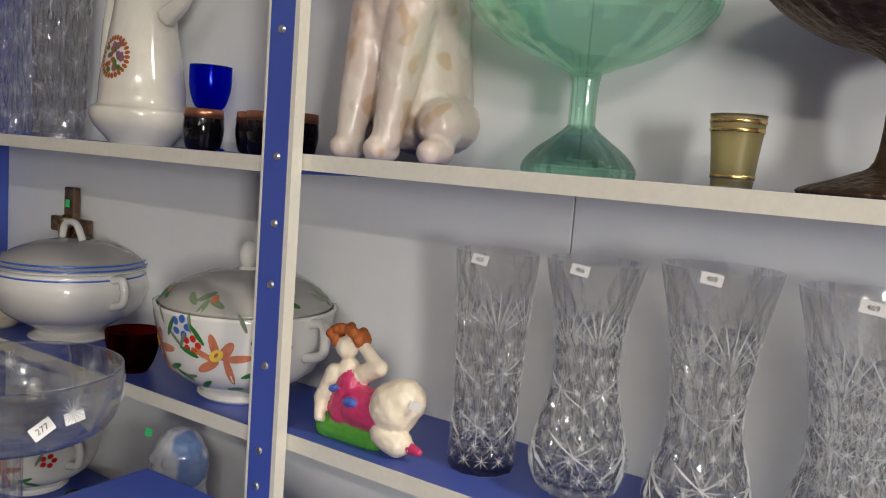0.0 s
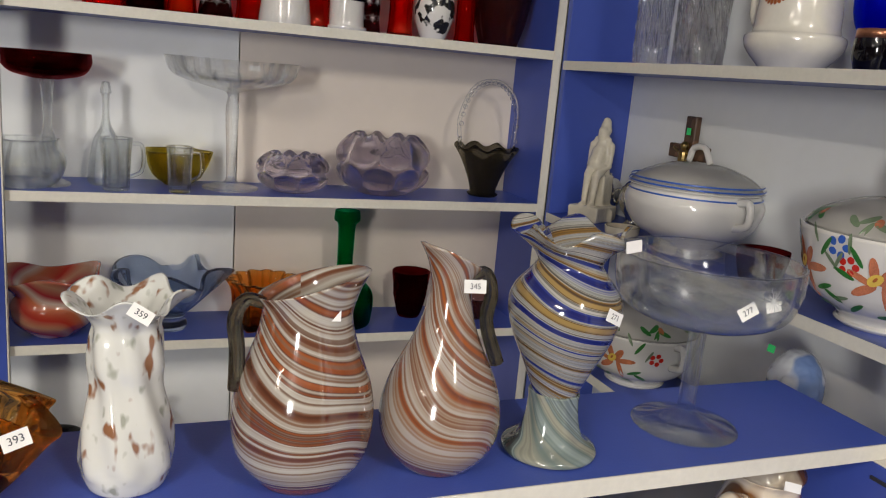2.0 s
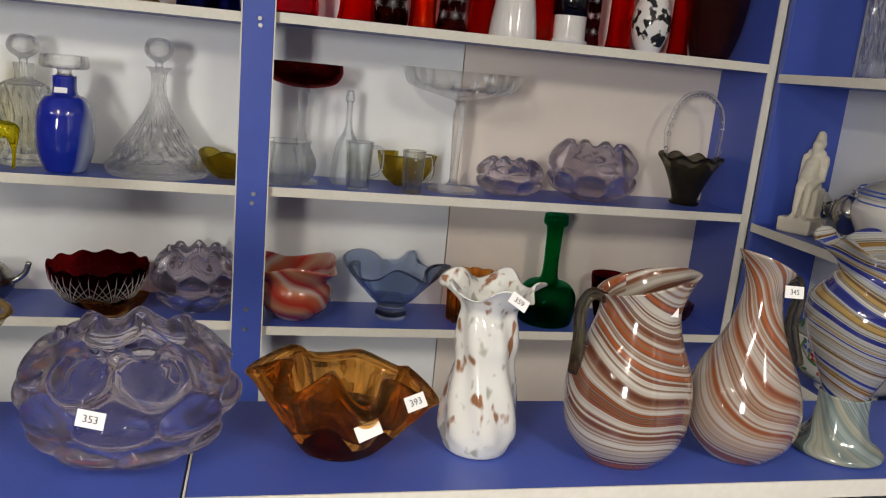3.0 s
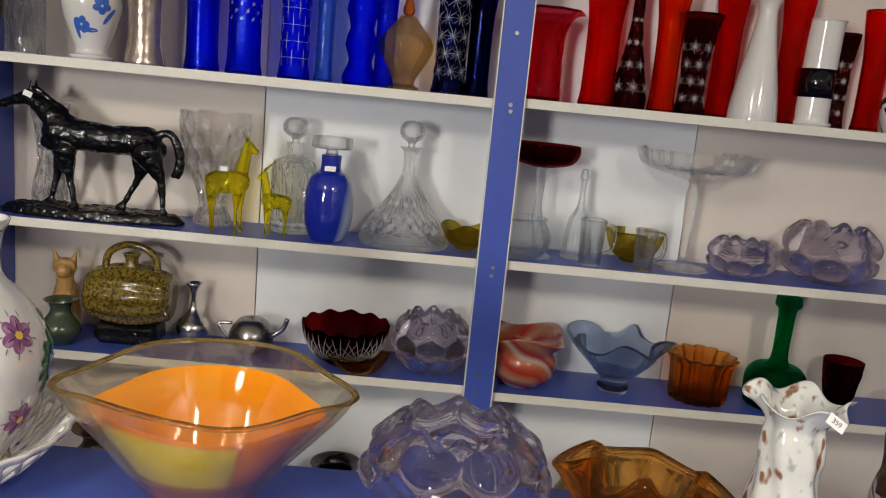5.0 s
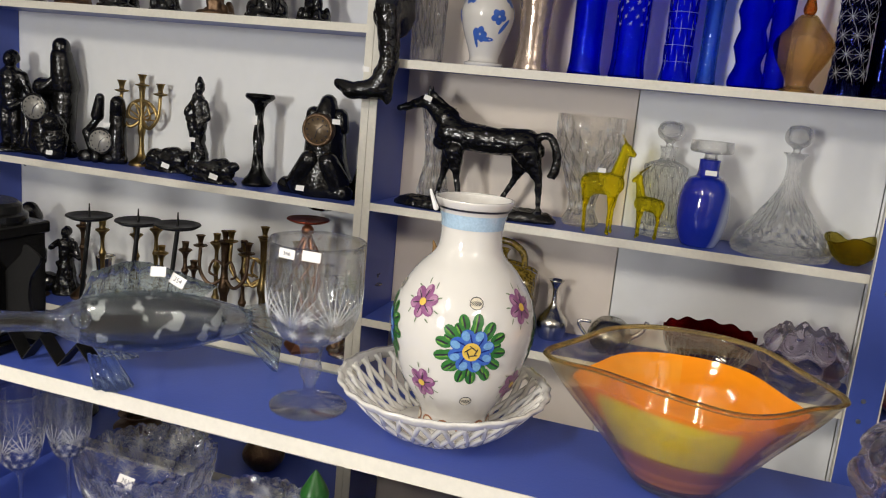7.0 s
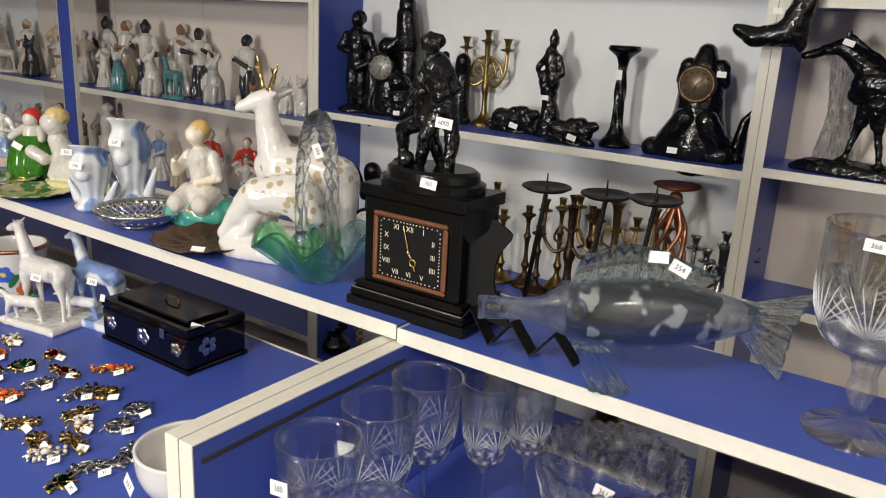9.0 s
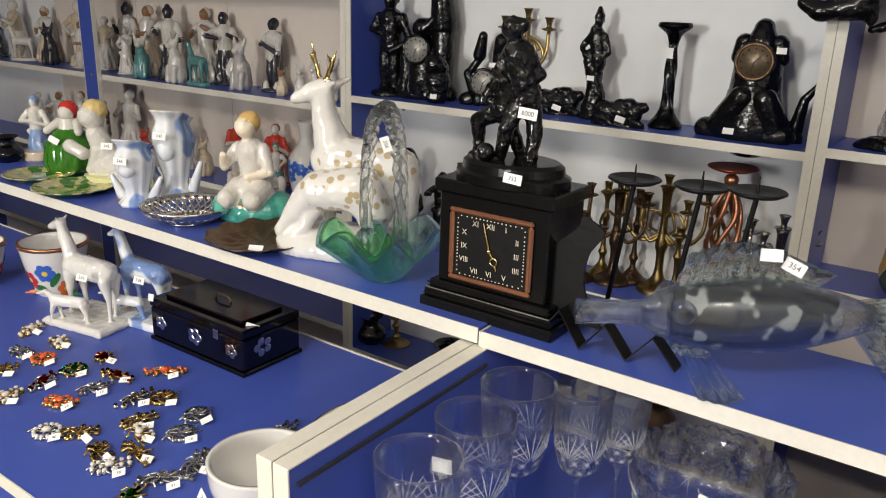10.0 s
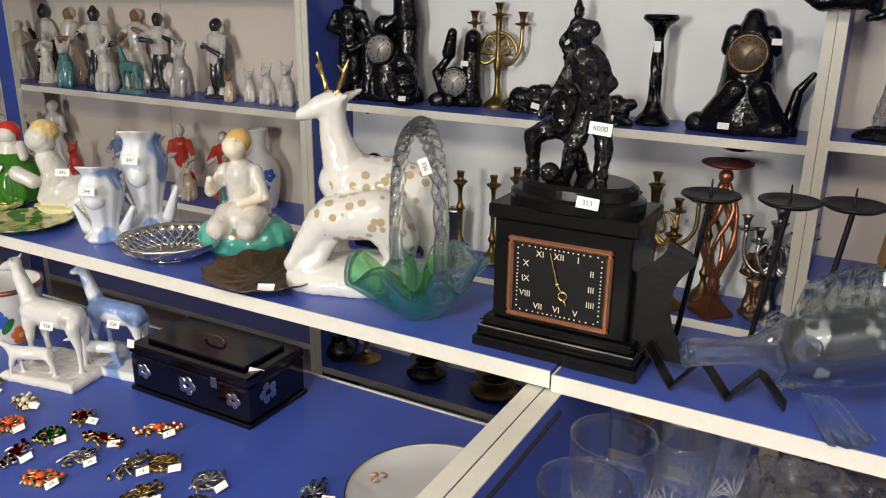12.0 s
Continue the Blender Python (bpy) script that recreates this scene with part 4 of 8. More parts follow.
price_tag(g, (-0.86, 0.85, 1.205), (0, -1, 0.2), "", 0.016, 0.013, 0, GREENT)
vase("dish", "yellow-green glass leaf dish", "dish", BOWL, 0.11, 0.04, OLIVE, -1.04, 0.89, 0.995, 0.003, ruffle(6, 0.15, 0.01, 0.04))


def teapot():
    ob = empty("teapot", -0.665, 0.68, 0.97, 20)
    body = ((0.6, 0), (0.66, 0.03), (0.95, 0.35), (0.9, 0.6), (0.66, 0.9), (0.7, 1))
    part("body", vessel_bm(body, 0.125, 0.155, 0.004), POTB, ob, "", True)
    lid = part("lid", vessel_bm(((0.95, 0), (1, 0.15), (0.75, 0.5), (0.25, 0.75), (0.16, 0.85), (0.2, 0.95), (0.0, 1.0)), 0.09, 0.05, 0), POTB, ob, "domed lid with a bud knob", True)
    lid.location = (0, 0, 0.153)
    bm = bmesh.new()
    tube(bm, [(0, 0.055, 0.05), (0, 0.1, 0.08), (0, 0.12, 0.15)], 0.017, r1=0.009)
    part("spout", bm, POTB, ob, smooth=True)
    bm = bmesh.new()
    tube(bm, [(0, -0.05, 0.13), (0, -0.095, 0.14), (0, -0.11, 0.08), (0, -0.05, 0.03)], 0.01)
    part("handle", bm, POTB, ob, smooth=True)
    price_tag(ob, (-0.61, 0.665, 1.135), (0.7, -0.7, 0.5), "", 0.02, 0.012)
    return tagged(ob, "beige ceramic teapot with brown drip glaze", "teapot")


teapot()

# ---- ledge, from the north end ----
CSH = ((0.59, 0), (0.57, 0.015), (0.3, 0.055), (0.12, 0.1), (0.1, 0.16), (0.1, 0.56), (0.14, 0.6), (0.55, 0.63), (0.86, 0.7), (0.97, 0.8), (1, 0.92), (1, 1))
comp = vase("compote", "large clear glass compote on a tall hollow stem", "compote", CSH, 0.206, 0.205, CLEAR, -0.688, 0.561, LZ, 0.0025, None, 72, 60, foot=0.122)
cut_pattern(comp, CSH, 0.207, 0.205, 0.8, 0.97, 7, 1, 8)
price_tag(comp, (-0.59, 0.535, LZ + 0.17), (0.95, -0.2, 0.25), "277", 0.024, 0.015, 30)
price_tag(comp, (-0.588, 0.565, LZ + 0.175), (0.95, 0.1, 0.25), "", 0.024, 0.012, 5)
BAND = swirled("blue_amber_swirl", 5, 80, ((0.3, (0.01, 0.015, 0.12)), (0.41, (0.025, 0.04, 0.22)), (0.44, (0.36, 0.36, 0.33)), (0.475, (0.20, 0.21, 0.20)), (0.5, (0.42, 0.40, 0.36)), (0.525, (0.05, 0.045, 0.04)), (0.55, (0.33, 0.31, 0.26)), (0.585, (0.24, 0.13, 0.025)), (0.64, (0.06, 0.035, 0.02)), (0.7, (0.30, 0.2, 0.07))), wobble=2.5, free=True)
SWIRL = swirled("brown_white_swirl", 4, 46, ((0.28, (0.059, 0.019, 0.011)), (0.38, (0.132, 0.048, 0.025)), (0.43, (0.198, 0.120, 0.080)), (0.46, (0.34, 0.30, 0.26)), (0.50, (0.44, 0.41, 0.36)), (0.53, (0.264, 0.209, 0.166)), (0.56, (0.1, 0.04, 0.024)), (0.62, (0.277, 0.070, 0.018)), (0.7, (0.198, 0.095, 0.055))), wobble=3.0, free=True)
SWIRL2 = swirled("rust_white_swirl", 8, 40, ((0.28, (0.106, 0.032, 0.018)), (0.38, (0.238, 0.076, 0.031)), (0.43, (0.251, 0.152, 0.098)), (0.48, (0.343, 0.291, 0.246)), (0.52, (0.370, 0.329, 0.295)), (0.56, (0.238, 0.152, 0.104)), (0.60, (0.165, 0.070, 0.043)), (0.68, (0.317, 0.089, 0.025))), wobble=3.6, free=True)
bs = vase("vase", "blown glass vase striped in blue, white and amber, ruffled rim", "vase", ((0.45, 0), (0.45, 0.1), (0.42, 0.24), (0.43, 0.29), (0.62, 0.4), (0.9, 0.55), (1, 0.66), (0.93, 0.74), (0.64, 0.83), (0.59, 0.88), (0.98, 1)), 0.116, 0.238, BAND, -0.662, 0.366, LZ, 0.003, ruffle(5, 0.13, 0.212, 0.238, 0.008), 72, 50)
bm = bmesh.new()
lathe(bm, [(0.058 * k, 0.238 * z) for k, z in ((p.x, p.y) for p in smooth_line(((0.8, 0.0, 0), (0.87, 0.012, 0), (0.84, 0.035, 0), (0.6, 0.075, 0), (0.49, 0.15, 0), (0.45, 0.24, 0), (0.46, 0.28, 0), (0.43, 0.285, 0)), 30))], 60, lambda a, r, z: (r * (1 + 0.03 * math.sin(7 * a + 50 * z) * (z > 0.012)), z))
part("foot", bm, swirled("sea_green_streaked_glass", 6, 28, ((0.3, (0.02, 0.025, 0.025)), (0.42, (0.07, 0.09, 0.085)), (0.48, (0.25, 0.30, 0.29)), (0.55, (0.13, 0.17, 0.16)), (0.62, (0.30, 0.30, 0.24)), (0.7, (0.03, 0.04, 0.04))), wobble=1.5, free=True), bs, "sea-green and black streaked glass foot", True)
price_tag(bs, (-0.601, 0.385, LZ + 0.165), (1, 0.25, 0.1), "271", 0.024, 0.014, -25)
price_tag(bs, (-0.6, 0.395, LZ + 0.235), (1, 0.25, 0.1), "", 0.024, 0.013, 4)


def pitcher(x, y, shape, w, h, mat, side, label, text, neck):
    ob = empty("pitcher", x, y, LZ)
    part("body", vessel_bm(shape, w, h, 0.003, lambda a, r, z: (r * (1 + 0.22 * max(0, (z / h - 0.86) / 0.14) * max(0, math.cos(a - side * 1.3)) ** 4), z + 0.014 * max(0, (z - 0.84 * h) / (0.16 * h)) * math.cos(a - side * 1.3)), 64, 50), mat, ob, "", True)
    bm = bmesh.new()
    tube(bm, [(0, -side * w * neck, h * 0.9), (0, -side * w * (neck + 0.12), h * 0.92), (0, -side * w * (neck + 0.19), h * 0.83), (0, -side * w * (neck + 0.17), h * 0.68), (0, -side * w * 0.47, h * 0.48)], 0.0058, r1=0.0075)
    part("handle", bm, SMOKE, ob, "smoky glass handle", True)
    price_tag(ob, (x + w * 0.28, y + 0.01, LZ + h * 0.9), (1, 0.1, 0.25), text, 0.026, 0.014, -4)
    return tagged(ob, label, "pitcher", "swirled glass pitchers")


pitcher(-0.66, 0.238, ((0.5, 0), (0.62, 0.015), (0.93, 0.13), (1, 0.27), (0.87, 0.42), (0.6, 0.58), (0.41, 0.72), (0.33, 0.85), (0.36, 0.93), (0.48, 1)), 0.12, 0.212, SWIRL2, -1, "tall blown glass pitcher swirled rust and white", "345", 0.17)
pitcher(-0.66, 0.102, ((0.55, 0), (0.62, 0.012), (0.92, 0.15), (1, 0.33), (0.94, 0.5), (0.74, 0.68), (0.63, 0.82), (0.63, 0.92), (0.69, 1)), 0.13, 0.188, SWIRL, 1, "round blown glass pitcher swirled brown and white", "", 0.3)
MURR = mottled("speckled_white_glass", (0.66, 0.66, 0.62), ((0.26, 0.12, 0.06), (0.34, 0.35, 0.29)), 75, (0.33, 0.6), 0.1, 0.8, (1, 1, 0.5), 0.07)
wv = vase("vase", "white speckled blown glass vase with a twisted neck and flared rim", "vase", ((0.72, 0), (0.85, 0.02), (0.99, 0.14), (0.93, 0.32), (0.76, 0.5), (0.74, 0.58), (0.78, 0.66), (0.74, 0.78), (0.7, 0.86), (0.95, 0.95), (1.22, 1)), 0.08, 0.174, MURR, -0.68, -0.049, LZ, 0.003, lambda a, r, z: (r * (1 + 0.05 * math.sin(7 * a + 55 * z) * (z > 0.02) + (0.1 * math.sin(5 * a) * max(0, z / 0.174 - 0.85) / 0.15)), z + 0.007 * math.cos(5 * a) * max(0, z / 0.174 - 0.88) / 0.12), 84, 50)
price_tag(wv, (-0.628, -0.038, LZ + 0.172), (1, 0.1, 0.4), "359", 0.022, 0.013, -35)


def amber_bowl():
    """A heavy bowl of thick folded lobes, the rim rolled outwards between them."""
    def mod(a, r, z):
        f = min(1.0, z / 0.078)
        fold = 0.5 + 0.5 * math.sin(6 * a + 0.5 + 0.7 * math.sin(a))
        return r * (1 + (0.34 * fold - 0.2) * f**0.8 + 0.05 * math.sin(2 * a) * f), z + (0.02 * (0.5 - fold) + 0.01 * math.sin(a + 2.2)) * f**2
    shape = ((0.42, 0), (0.5, 0.03), (0.66, 0.25), (0.82, 0.55), (0.93, 0.8), (1, 0.93), (0.97, 1.0))
    ob = vase("art_glass_bowl", "heavy amber and ruby art glass bowl with folded lobes", "bowl", shape, 0.168, 0.078, AMBER, -0.69, -0.188, LZ, 0.015, mod, 132, 40, foot=0.018)
    bm = bmesh.new()
    lathe(bm, [(0.0, 0.004), (0.03, 0.004), (0.037, 0.01), (0.043, 0.022), (0.036, 0.016), (0, 0.012)], 72, lambda a, r, z: (r * (1 + 0.12 * abs(math.sin(3 * a + 0.5))), z))
    part("ruby_base", bm, glass("plum_glass", (0.45, 0.13, 0.2), 0.0, 0.2), ob, "dark plum glass drawn up from the base", True)
    price_tag(ob, (-0.606, -0.172, LZ + 0.055), (1, 0.1, 0.5), "", 0.027, 0.016, 20)
    price_tag(ob, (-0.622, -0.128, LZ + 0.075), (1, 0.3, 0.6), "393", 0.024, 0.016, 12)


amber_bowl()


def lobed_bowl(x, y, z, w, h, mat, label, rows=3, n=9, text="", group=""):
    """A thick-walled bowl: rows of round lens-like lobes outside, smooth inside, wavy rim."""
    def lens(a, r, zz):
        t = min(max(zz / h, 0.0), 1.0)
        k = min(int(t * rows), rows - 1)
        u = (n * a / math.tau + 0.5 * (k % 2)) % 1 - 0.5
        v = t * rows - k - 0.5
        d = min(1.0, math.hypot(u, v) * 2)
        return r * (1 + 0.17 * math.sqrt(1 - d * d) - 0.08), zz + 0.06 * h * math.cos(n * a) * t**3
    shape = ((0.5, 0), (0.58, 0.03), (0.86, 0.2), (1, 0.48), (0.96, 0.75), (0.8, 0.95), (0.74, 1))
    out = outline(shape, w, h, 54)
    bm = bmesh.new()
    skin = [(0, 0), *out]
    lathe(bm, skin, 144, lens)
    wall = w * 0.085
    inner = [(max(r - wall, 0.001), zz) for r, zz in out if zz > h * 0.16]
    lathe(bm, [out[-1], *reversed(inner), (0, h * 0.15)], 144, lambda a, r, zz: (r * (0.92 if zz > 0.999 * h and r > out[-1][0] - 1e-6 else 0.95), zz + 0.06 * h * math.cos(n * a) * (zz / h) ** 3))
    bmesh.ops.remove_doubles(bm, verts=bm.verts, dist=0.00005)
    bmesh.ops.recalc_face_normals(bm, faces=bm.faces)
    return thing("bowl", label, "bowl", bm, mat, x, y, z, 0, group)


pb = lobed_bowl(-0.69, -0.385, LZ, 0.184, 0.112, GREYGLASS, "large thick lilac-tinted glass bowl of round lobes", 3, 8)
price_tag(pb, (-0.59, -0.4, LZ + 0.075), (1, -0.15, 0.2), "353", 0.026, 0.016, -8)


def fold_bowl():
    """Big cased bowl pinched into two points, clear at the rim, orange inside, yellow in front."""
    ob = empty("art_glass_bowl", -0.7, -0.645, LZ, 6)
    shape = ((0.36, 0), (0.42, 0.02), (0.55, 0.16), (0.72, 0.38), (0.88, 0.62), (0.97, 0.82), (1, 1))

    def mod(a, r, z):
        f = (min(z, 0.124) / 0.124) ** 1.6
        p = abs(math.sin(a))
        dip = math.exp(-(((a - 0.5 + math.pi) % math.tau - math.pi) / 0.65) ** 2)
        return r * (1 + 0.24 * f * p**26 + 0.14 * f * p**4 - 0.07 * f * (1 - p) + 0.06 * f * dip), z - f * (0.003 * math.cos(a) + 0.01 * dip + 0.016 * p**8 - 0.014)
    part("bowl", vessel_bm(shape, 0.222, 0.124, 0.005, mod, 132, 44, foot=0.014), thin_glass("pale_honey_casing", (1.0, 0.95, 0.84), 0.2), ob, "clear honey-tinted outer glass with folded points", True)
    out = outline(shape, 0.206, 0.124, 44)
    bm = bmesh.new()
    lathe(bm, [(max(r - 0.006, 0.001), z) for r, z in out if 0.02 < z < 0.104], 96, mod)
    part("orange_lining", bm, swirled("orange_cased_glass", 1, 14, ((0.25, (0.72, 0.2, 0.005)), (0.5, (0.86, 0.3, 0.01)), (0.75, (0.8, 0.36, 0.04))), 0.08, 1.5, True), ob, "orange cased glass lining", True)
    bm = bmesh.new()
    lathe(bm, [(max(r - 0.002, 0.001), z) for r, z in out if 0.048 < z < 0.1], 96, mod)
    front = [f for f in bm.faces if not -1.1 < math.atan2(f.calc_center_median().y, f.calc_center_median().x) < 0.45]
    bmesh.ops.delete(bm, geom=front, context="FACES")
    part("yellow_casing", bm, material("yellow_cased_glass", (0.62, 0.56, 0.02), 0.08, coat=0.6, var=0.2, scale=12), ob, "yellow glass layer", True)
    bm = bmesh.new()
    lathe(bm, [(0, 0.012), *[(max(r + 0.0, 0.001), z) for r, z in out if 0.012 < z < 0.05]], 96, mod)
    part("rose_base", bm, swirled("rose_amber_glass", 2, 60, ((0.3, (0.22, 0.06, 0.04)), (0.45, (0.36, 0.15, 0.07)), (0.55, (0.26, 0.09, 0.06)), (0.7, (0.5, 0.24, 0.05))), 0.05, 1.2, True), ob, "rose and amber streaked lower wall", True)
    bm = bmesh.new()
    lathe(bm, [(0.1095 + 0.0028 * math.cos(t), 0.124 + 0.0028 * math.sin(t)) for t in (math.tau * k / 8 for k in range(9))], 132, mod)
    part("rim", bm, glass("honey_glass", (1.0, 0.9, 0.6), 0.0, 0.2), ob, "rounded honey-coloured glass rim", True)
    return tagged(ob, "large orange and yellow cased glass bowl with folded pointed rim", "bowl")


fold_bowl()


def lattice_plate(name, x, y, z, w, h, mat, rim, label, n=36, hub=0.45, wire=0.0022):
    """A shallow openwork plate: hub, two families of slanting strips, rim."""
    ob = empty(name, x, y, z)
    bm = bmesh.new()
    lathe(bm, [(0, 0), (hub * w / 2, 0), (hub * w / 2 + 0.004, 0.003), (hub * w / 2, 0.006), (0, 0.006)], 48)
    part("centre", bm, mat, ob, smooth=True)
    for s in (-1, 1):
        bm = bmesh.new()
        for k in range(n):
            a = math.tau * k / n
            pts = []
            for i in range(5):
                f = i / 4
                r = w / 2 * (hub + (0.94 - hub) * f)
                b = a + s * 0.35 * f
                pts.append((r * math.cos(b), r * math.sin(b), 0.005 + (h - 0.01) * f**1.5))
            tube(bm, pts, wire, seg=6, n=6)
        part("lattice", bm, mat, ob, smooth=True)
    bm = bmesh.new()
    lathe(bm, [(0.93 * w / 2, h - 0.012), (w / 2, h - 0.004), (w / 2 + 0.001, h), (0.96 * w / 2, h - 0.001), (0.92 * w / 2, h - 0.009)], 90, lambda a, r, zz: (r * (1 + 0.012 * math.sin(24 * a)), zz))
    part("rim", bm, rim, ob, smooth=True)
    return tagged(ob, label, "plate")


lattice_plate("openwork_plate", -0.7, -0.912, LZ, 0.245, 0.062, WHITE, WHITE, "white openwork porcelain plate with a pierced lattice rim", 30, 0.45, 0.0034)


SKYP = material("light_blue_paint", (0.16, 0.34, 0.66), 0.25, var=0.35, scale=220)
NAVYP = material("navy_paint", (0.015, 0.03, 0.2), 0.25, var=0.3, scale=200)
INKP = material("dark_outline_paint", (0.02, 0.02, 0.03), 0.3, var=0.3, scale=200)
LIMEP = material("light_green_paint", (0.12, 0.30, 0.05), 0.25, var=0.3, scale=200)
MAUVP = material("mauve_paint", (0.42, 0.22, 0.34), 0.25, var=0.3, scale=200)
WASHB = material("pale_blue_wash", (0.42, 0.58, 0.76), 0.12, coat=0.6, var=0.2, scale=40)


def rose_vase():
    x, y, z = -0.712, -0.9, LZ + 0.0065
    shape = ((0.48, 0), (0.52, 0.015), (0.5, 0.06), (0.56, 0.1), (0.84, 0.24), (1, 0.43), (0.95, 0.57), (0.72, 0.69), (0.49, 0.765), (0.43, 0.83), (0.44, 0.92), (0.54, 0.985), (0.55, 1))
    w, h = 0.162, 0.268
    ob = vase("vase", "white porcelain vase painted with blue and purple flowers", "vase", shape, w, h, WHITE, x, y, z, 0.003, None, 64, 60)
    at = on_surface(shape, w, h)
    rng = random.Random(31)
    for a0 in (0.42, 2.0, 3.55, 5.1):
        bm = bmesh.new()
        for ring, (rad0, n) in enumerate(((0.031, 13), (0.024, 10))):
            for k in range(n):
                t = math.tau * k / n + 0.2 * ring + rng.uniform(-0.06, 0.06)
                d = rad0 + rng.uniform(-0.001, 0.0015)
                painted(bm, at, w / 2, a0, 0.116, d * math.cos(t), d * math.sin(t), 0.0092, 0.0062, t, 0, lift=0.0006 + 0.00005 * k)
                painted(bm, at, w / 2, a0, 0.116, (d + 0.001) * math.cos(t), (d + 0.001) * math.sin(t), 0.0075, 0.0012, t, 4, 8, lift=0.0014)
                painted(bm, at, w / 2, a0, 0.116, (d + 0.002) * math.cos(t + 0.06), (d + 0.002) * math.sin(t + 0.06), 0.005, 0.0011, t, 5, 8, lift=0.0014)
        for k in range(8):
            t = math.tau * k / 8 + 0.3
            painted(bm, at, w / 2, a0, 0.116, 0.0165 * math.cos(t), 0.0165 * math.sin(t), 0.0085, 0.0078, t, 1, lift=0.0016 + 0.00005 * k)
            painted(bm, at, w / 2, a0, 0.116, 0.0185 * math.cos(t + 0.1), 0.0185 * math.sin(t + 0.1), 0.0055, 0.0042, t, 3, lift=0.0022)
            painted(bm, at, w / 2, a0, 0.116, 0.014 * math.cos(t - 0.2), 0.014 * math.sin(t - 0.2), 0.006, 0.0008, t, 6, 8, lift=0.0025)
        painted(bm, at, w / 2, a0, 0.116, 0, 0, 0.0098, 0.0105, 0, 2, lift=0.0028)
        for k in range(5):
            t = 1.3 * k
            painted(bm, at, w / 2, a0, 0.116, 0.0045 * math.cos(t), 0.0045 * math.sin(t), 0.005, 0.0007, t + 1.2, 4, 8, lift=0.0032)
        part("painted_flower", bm, [LEAF, PBLUE, YELP, SKYP, INKP, LIMEP, NAVYP], ob, "yellow rose and blue petals in a green leaf wreath")
        for da, zz in ((-0.78, 0.16), (-0.72, 0.068)):
            bm = bmesh.new()
            for k in range(6):
                t = math.tau * k / 6 + 0.3
                painted(bm, at, w / 2 * 0.92, a0 + da, zz, 0.0105 * math.cos(t), 0.0105 * math.sin(t), 0.0078, 0.0062, t, 0, lift=0.0006 + 0.00006 * k)
                painted(bm, at, w / 2 * 0.92, a0 + da, zz, 0.0125 * math.cos(t + 0.12), 0.0125 * math.sin(t + 0.12), 0.0048, 0.003, t, 3, lift=0.0013)
                painted(bm, at, w / 2 * 0.92, a0 + da, zz, 0.009 * math.cos(t), 0.009 * math.sin(t), 0.0055, 0.0006, t, 4, 8, lift=0.0016)
            painted(bm, at, w / 2 * 0.92, a0 + da, zz, 0, 0, 0.0042, 0.004, 0, 1, lift=0.002)
            for k in range(9):
                t = k * 0.7 + 0.3
                painted(bm, at, w / 2, a0 + da, zz, 0.021 * math.cos(t), 0.021 * math.sin(t), 0.0036, 0.0008, t + 0.5 * (k % 2), 2, 8)
            part("painted_flower", bm, [PURP, YELP, SAGEP, MAUVP, INKP], ob, "small mauve flower")
        for zz in (0.166, 0.052):
            bm = bmesh.new()
            painted(bm, at, w / 2, a0 + 0.03, zz, 0, 0, 0.0085, 0.0065, 0, 0)
            painted(bm, at, w / 2, a0 + 0.03, zz, 0, 0, 0.0077, 0.0057, 0, 1, lift=0.0009)
            for k in range(-2, 3):
                for t in (0.6, -0.6):
                    painted(bm, at, w / 2, a0 + 0.03, zz, 0.0026 * k, 0, 0.005, 0.0003, t, 0, 6, lift=0.0012)
            part("painted_medallion", bm, [INKP, CREAM], ob)
    for zz, mt, th in ((0.236, WASHB, 0.016), (0.2565, INKP, 0.0025)):
        bm = bmesh.new()
        p = [at(0, zz + th * k / 3, 0.0008) for k in range(4)]
        lathe(bm, [(q.x, q.z) for q in p], 64)
        part("painted_band", bm, mt, ob, smooth=True)
    bm = bmesh.new()
    for k in range(12):
        painted(bm, at, w * 0.27, math.tau * k / 12, 0.011, 0, 0, 0.009, 0.007, 0, 0)
        painted(bm, at, w * 0.27, math.tau * k / 12, 0.011, 0, 0, 0.0065, 0.0048, 0, 1, lift=0.0009)
    part("painted_band", bm, [COPPER, CREAM], ob, "row of brown arches round the foot")
    bm = bmesh.new()
    limb(bm, (0.045, -0.03, 0.258), (0.05, -0.036, 0.277), 0.003, 0.0015)
    part("paper_scrap", bm, PAPER, ob)


rose_vase()
gb = vase("goblet", "large cut crystal goblet on a knopped stem", "goblet", ((0.82, 0), (0.76, 0.02), (0.2, 0.07), (0.13, 0.14), (0.24, 0.22), (0.2, 0.3), (0.3, 0.38), (0.75, 0.46), (0.97, 0.62), (1, 0.8), (1.0, 1)), 0.114, 0.205, WINE, -0.68, -1.075, LZ, 0.0028, lambda a, r, z: (r * (1 + 0.03 * abs(math.sin(4 * a)) * (0.025 < z < 0.075)), z), 84, 54, foot=0.076)
GSH = ((0.82, 0), (0.76, 0.02), (0.2, 0.07), (0.13, 0.14), (0.24, 0.22), (0.2, 0.3), (0.3, 0.38), (0.75, 0.46), (0.97, 0.62), (1, 0.8), (1.0, 1))
cut_pattern(gb, GSH, 0.1145, 0.205, 0.5, 0.92, 7, 1, 11, True, 1.1)
cut_pattern(gb, GSH, 0.1145, 0.205, 0.44, 0.66, 10, 2, 8)
price_tag(gb, (-0.622, -1.082, LZ + 0.198), (1, 0, 0.1), "366", 0.022, 0.012, -3)
price_tag(gb, (-0.626, -1.054, LZ + 0.198), (1, 0.2, 0.1), "", 0.024, 0.013, -3)

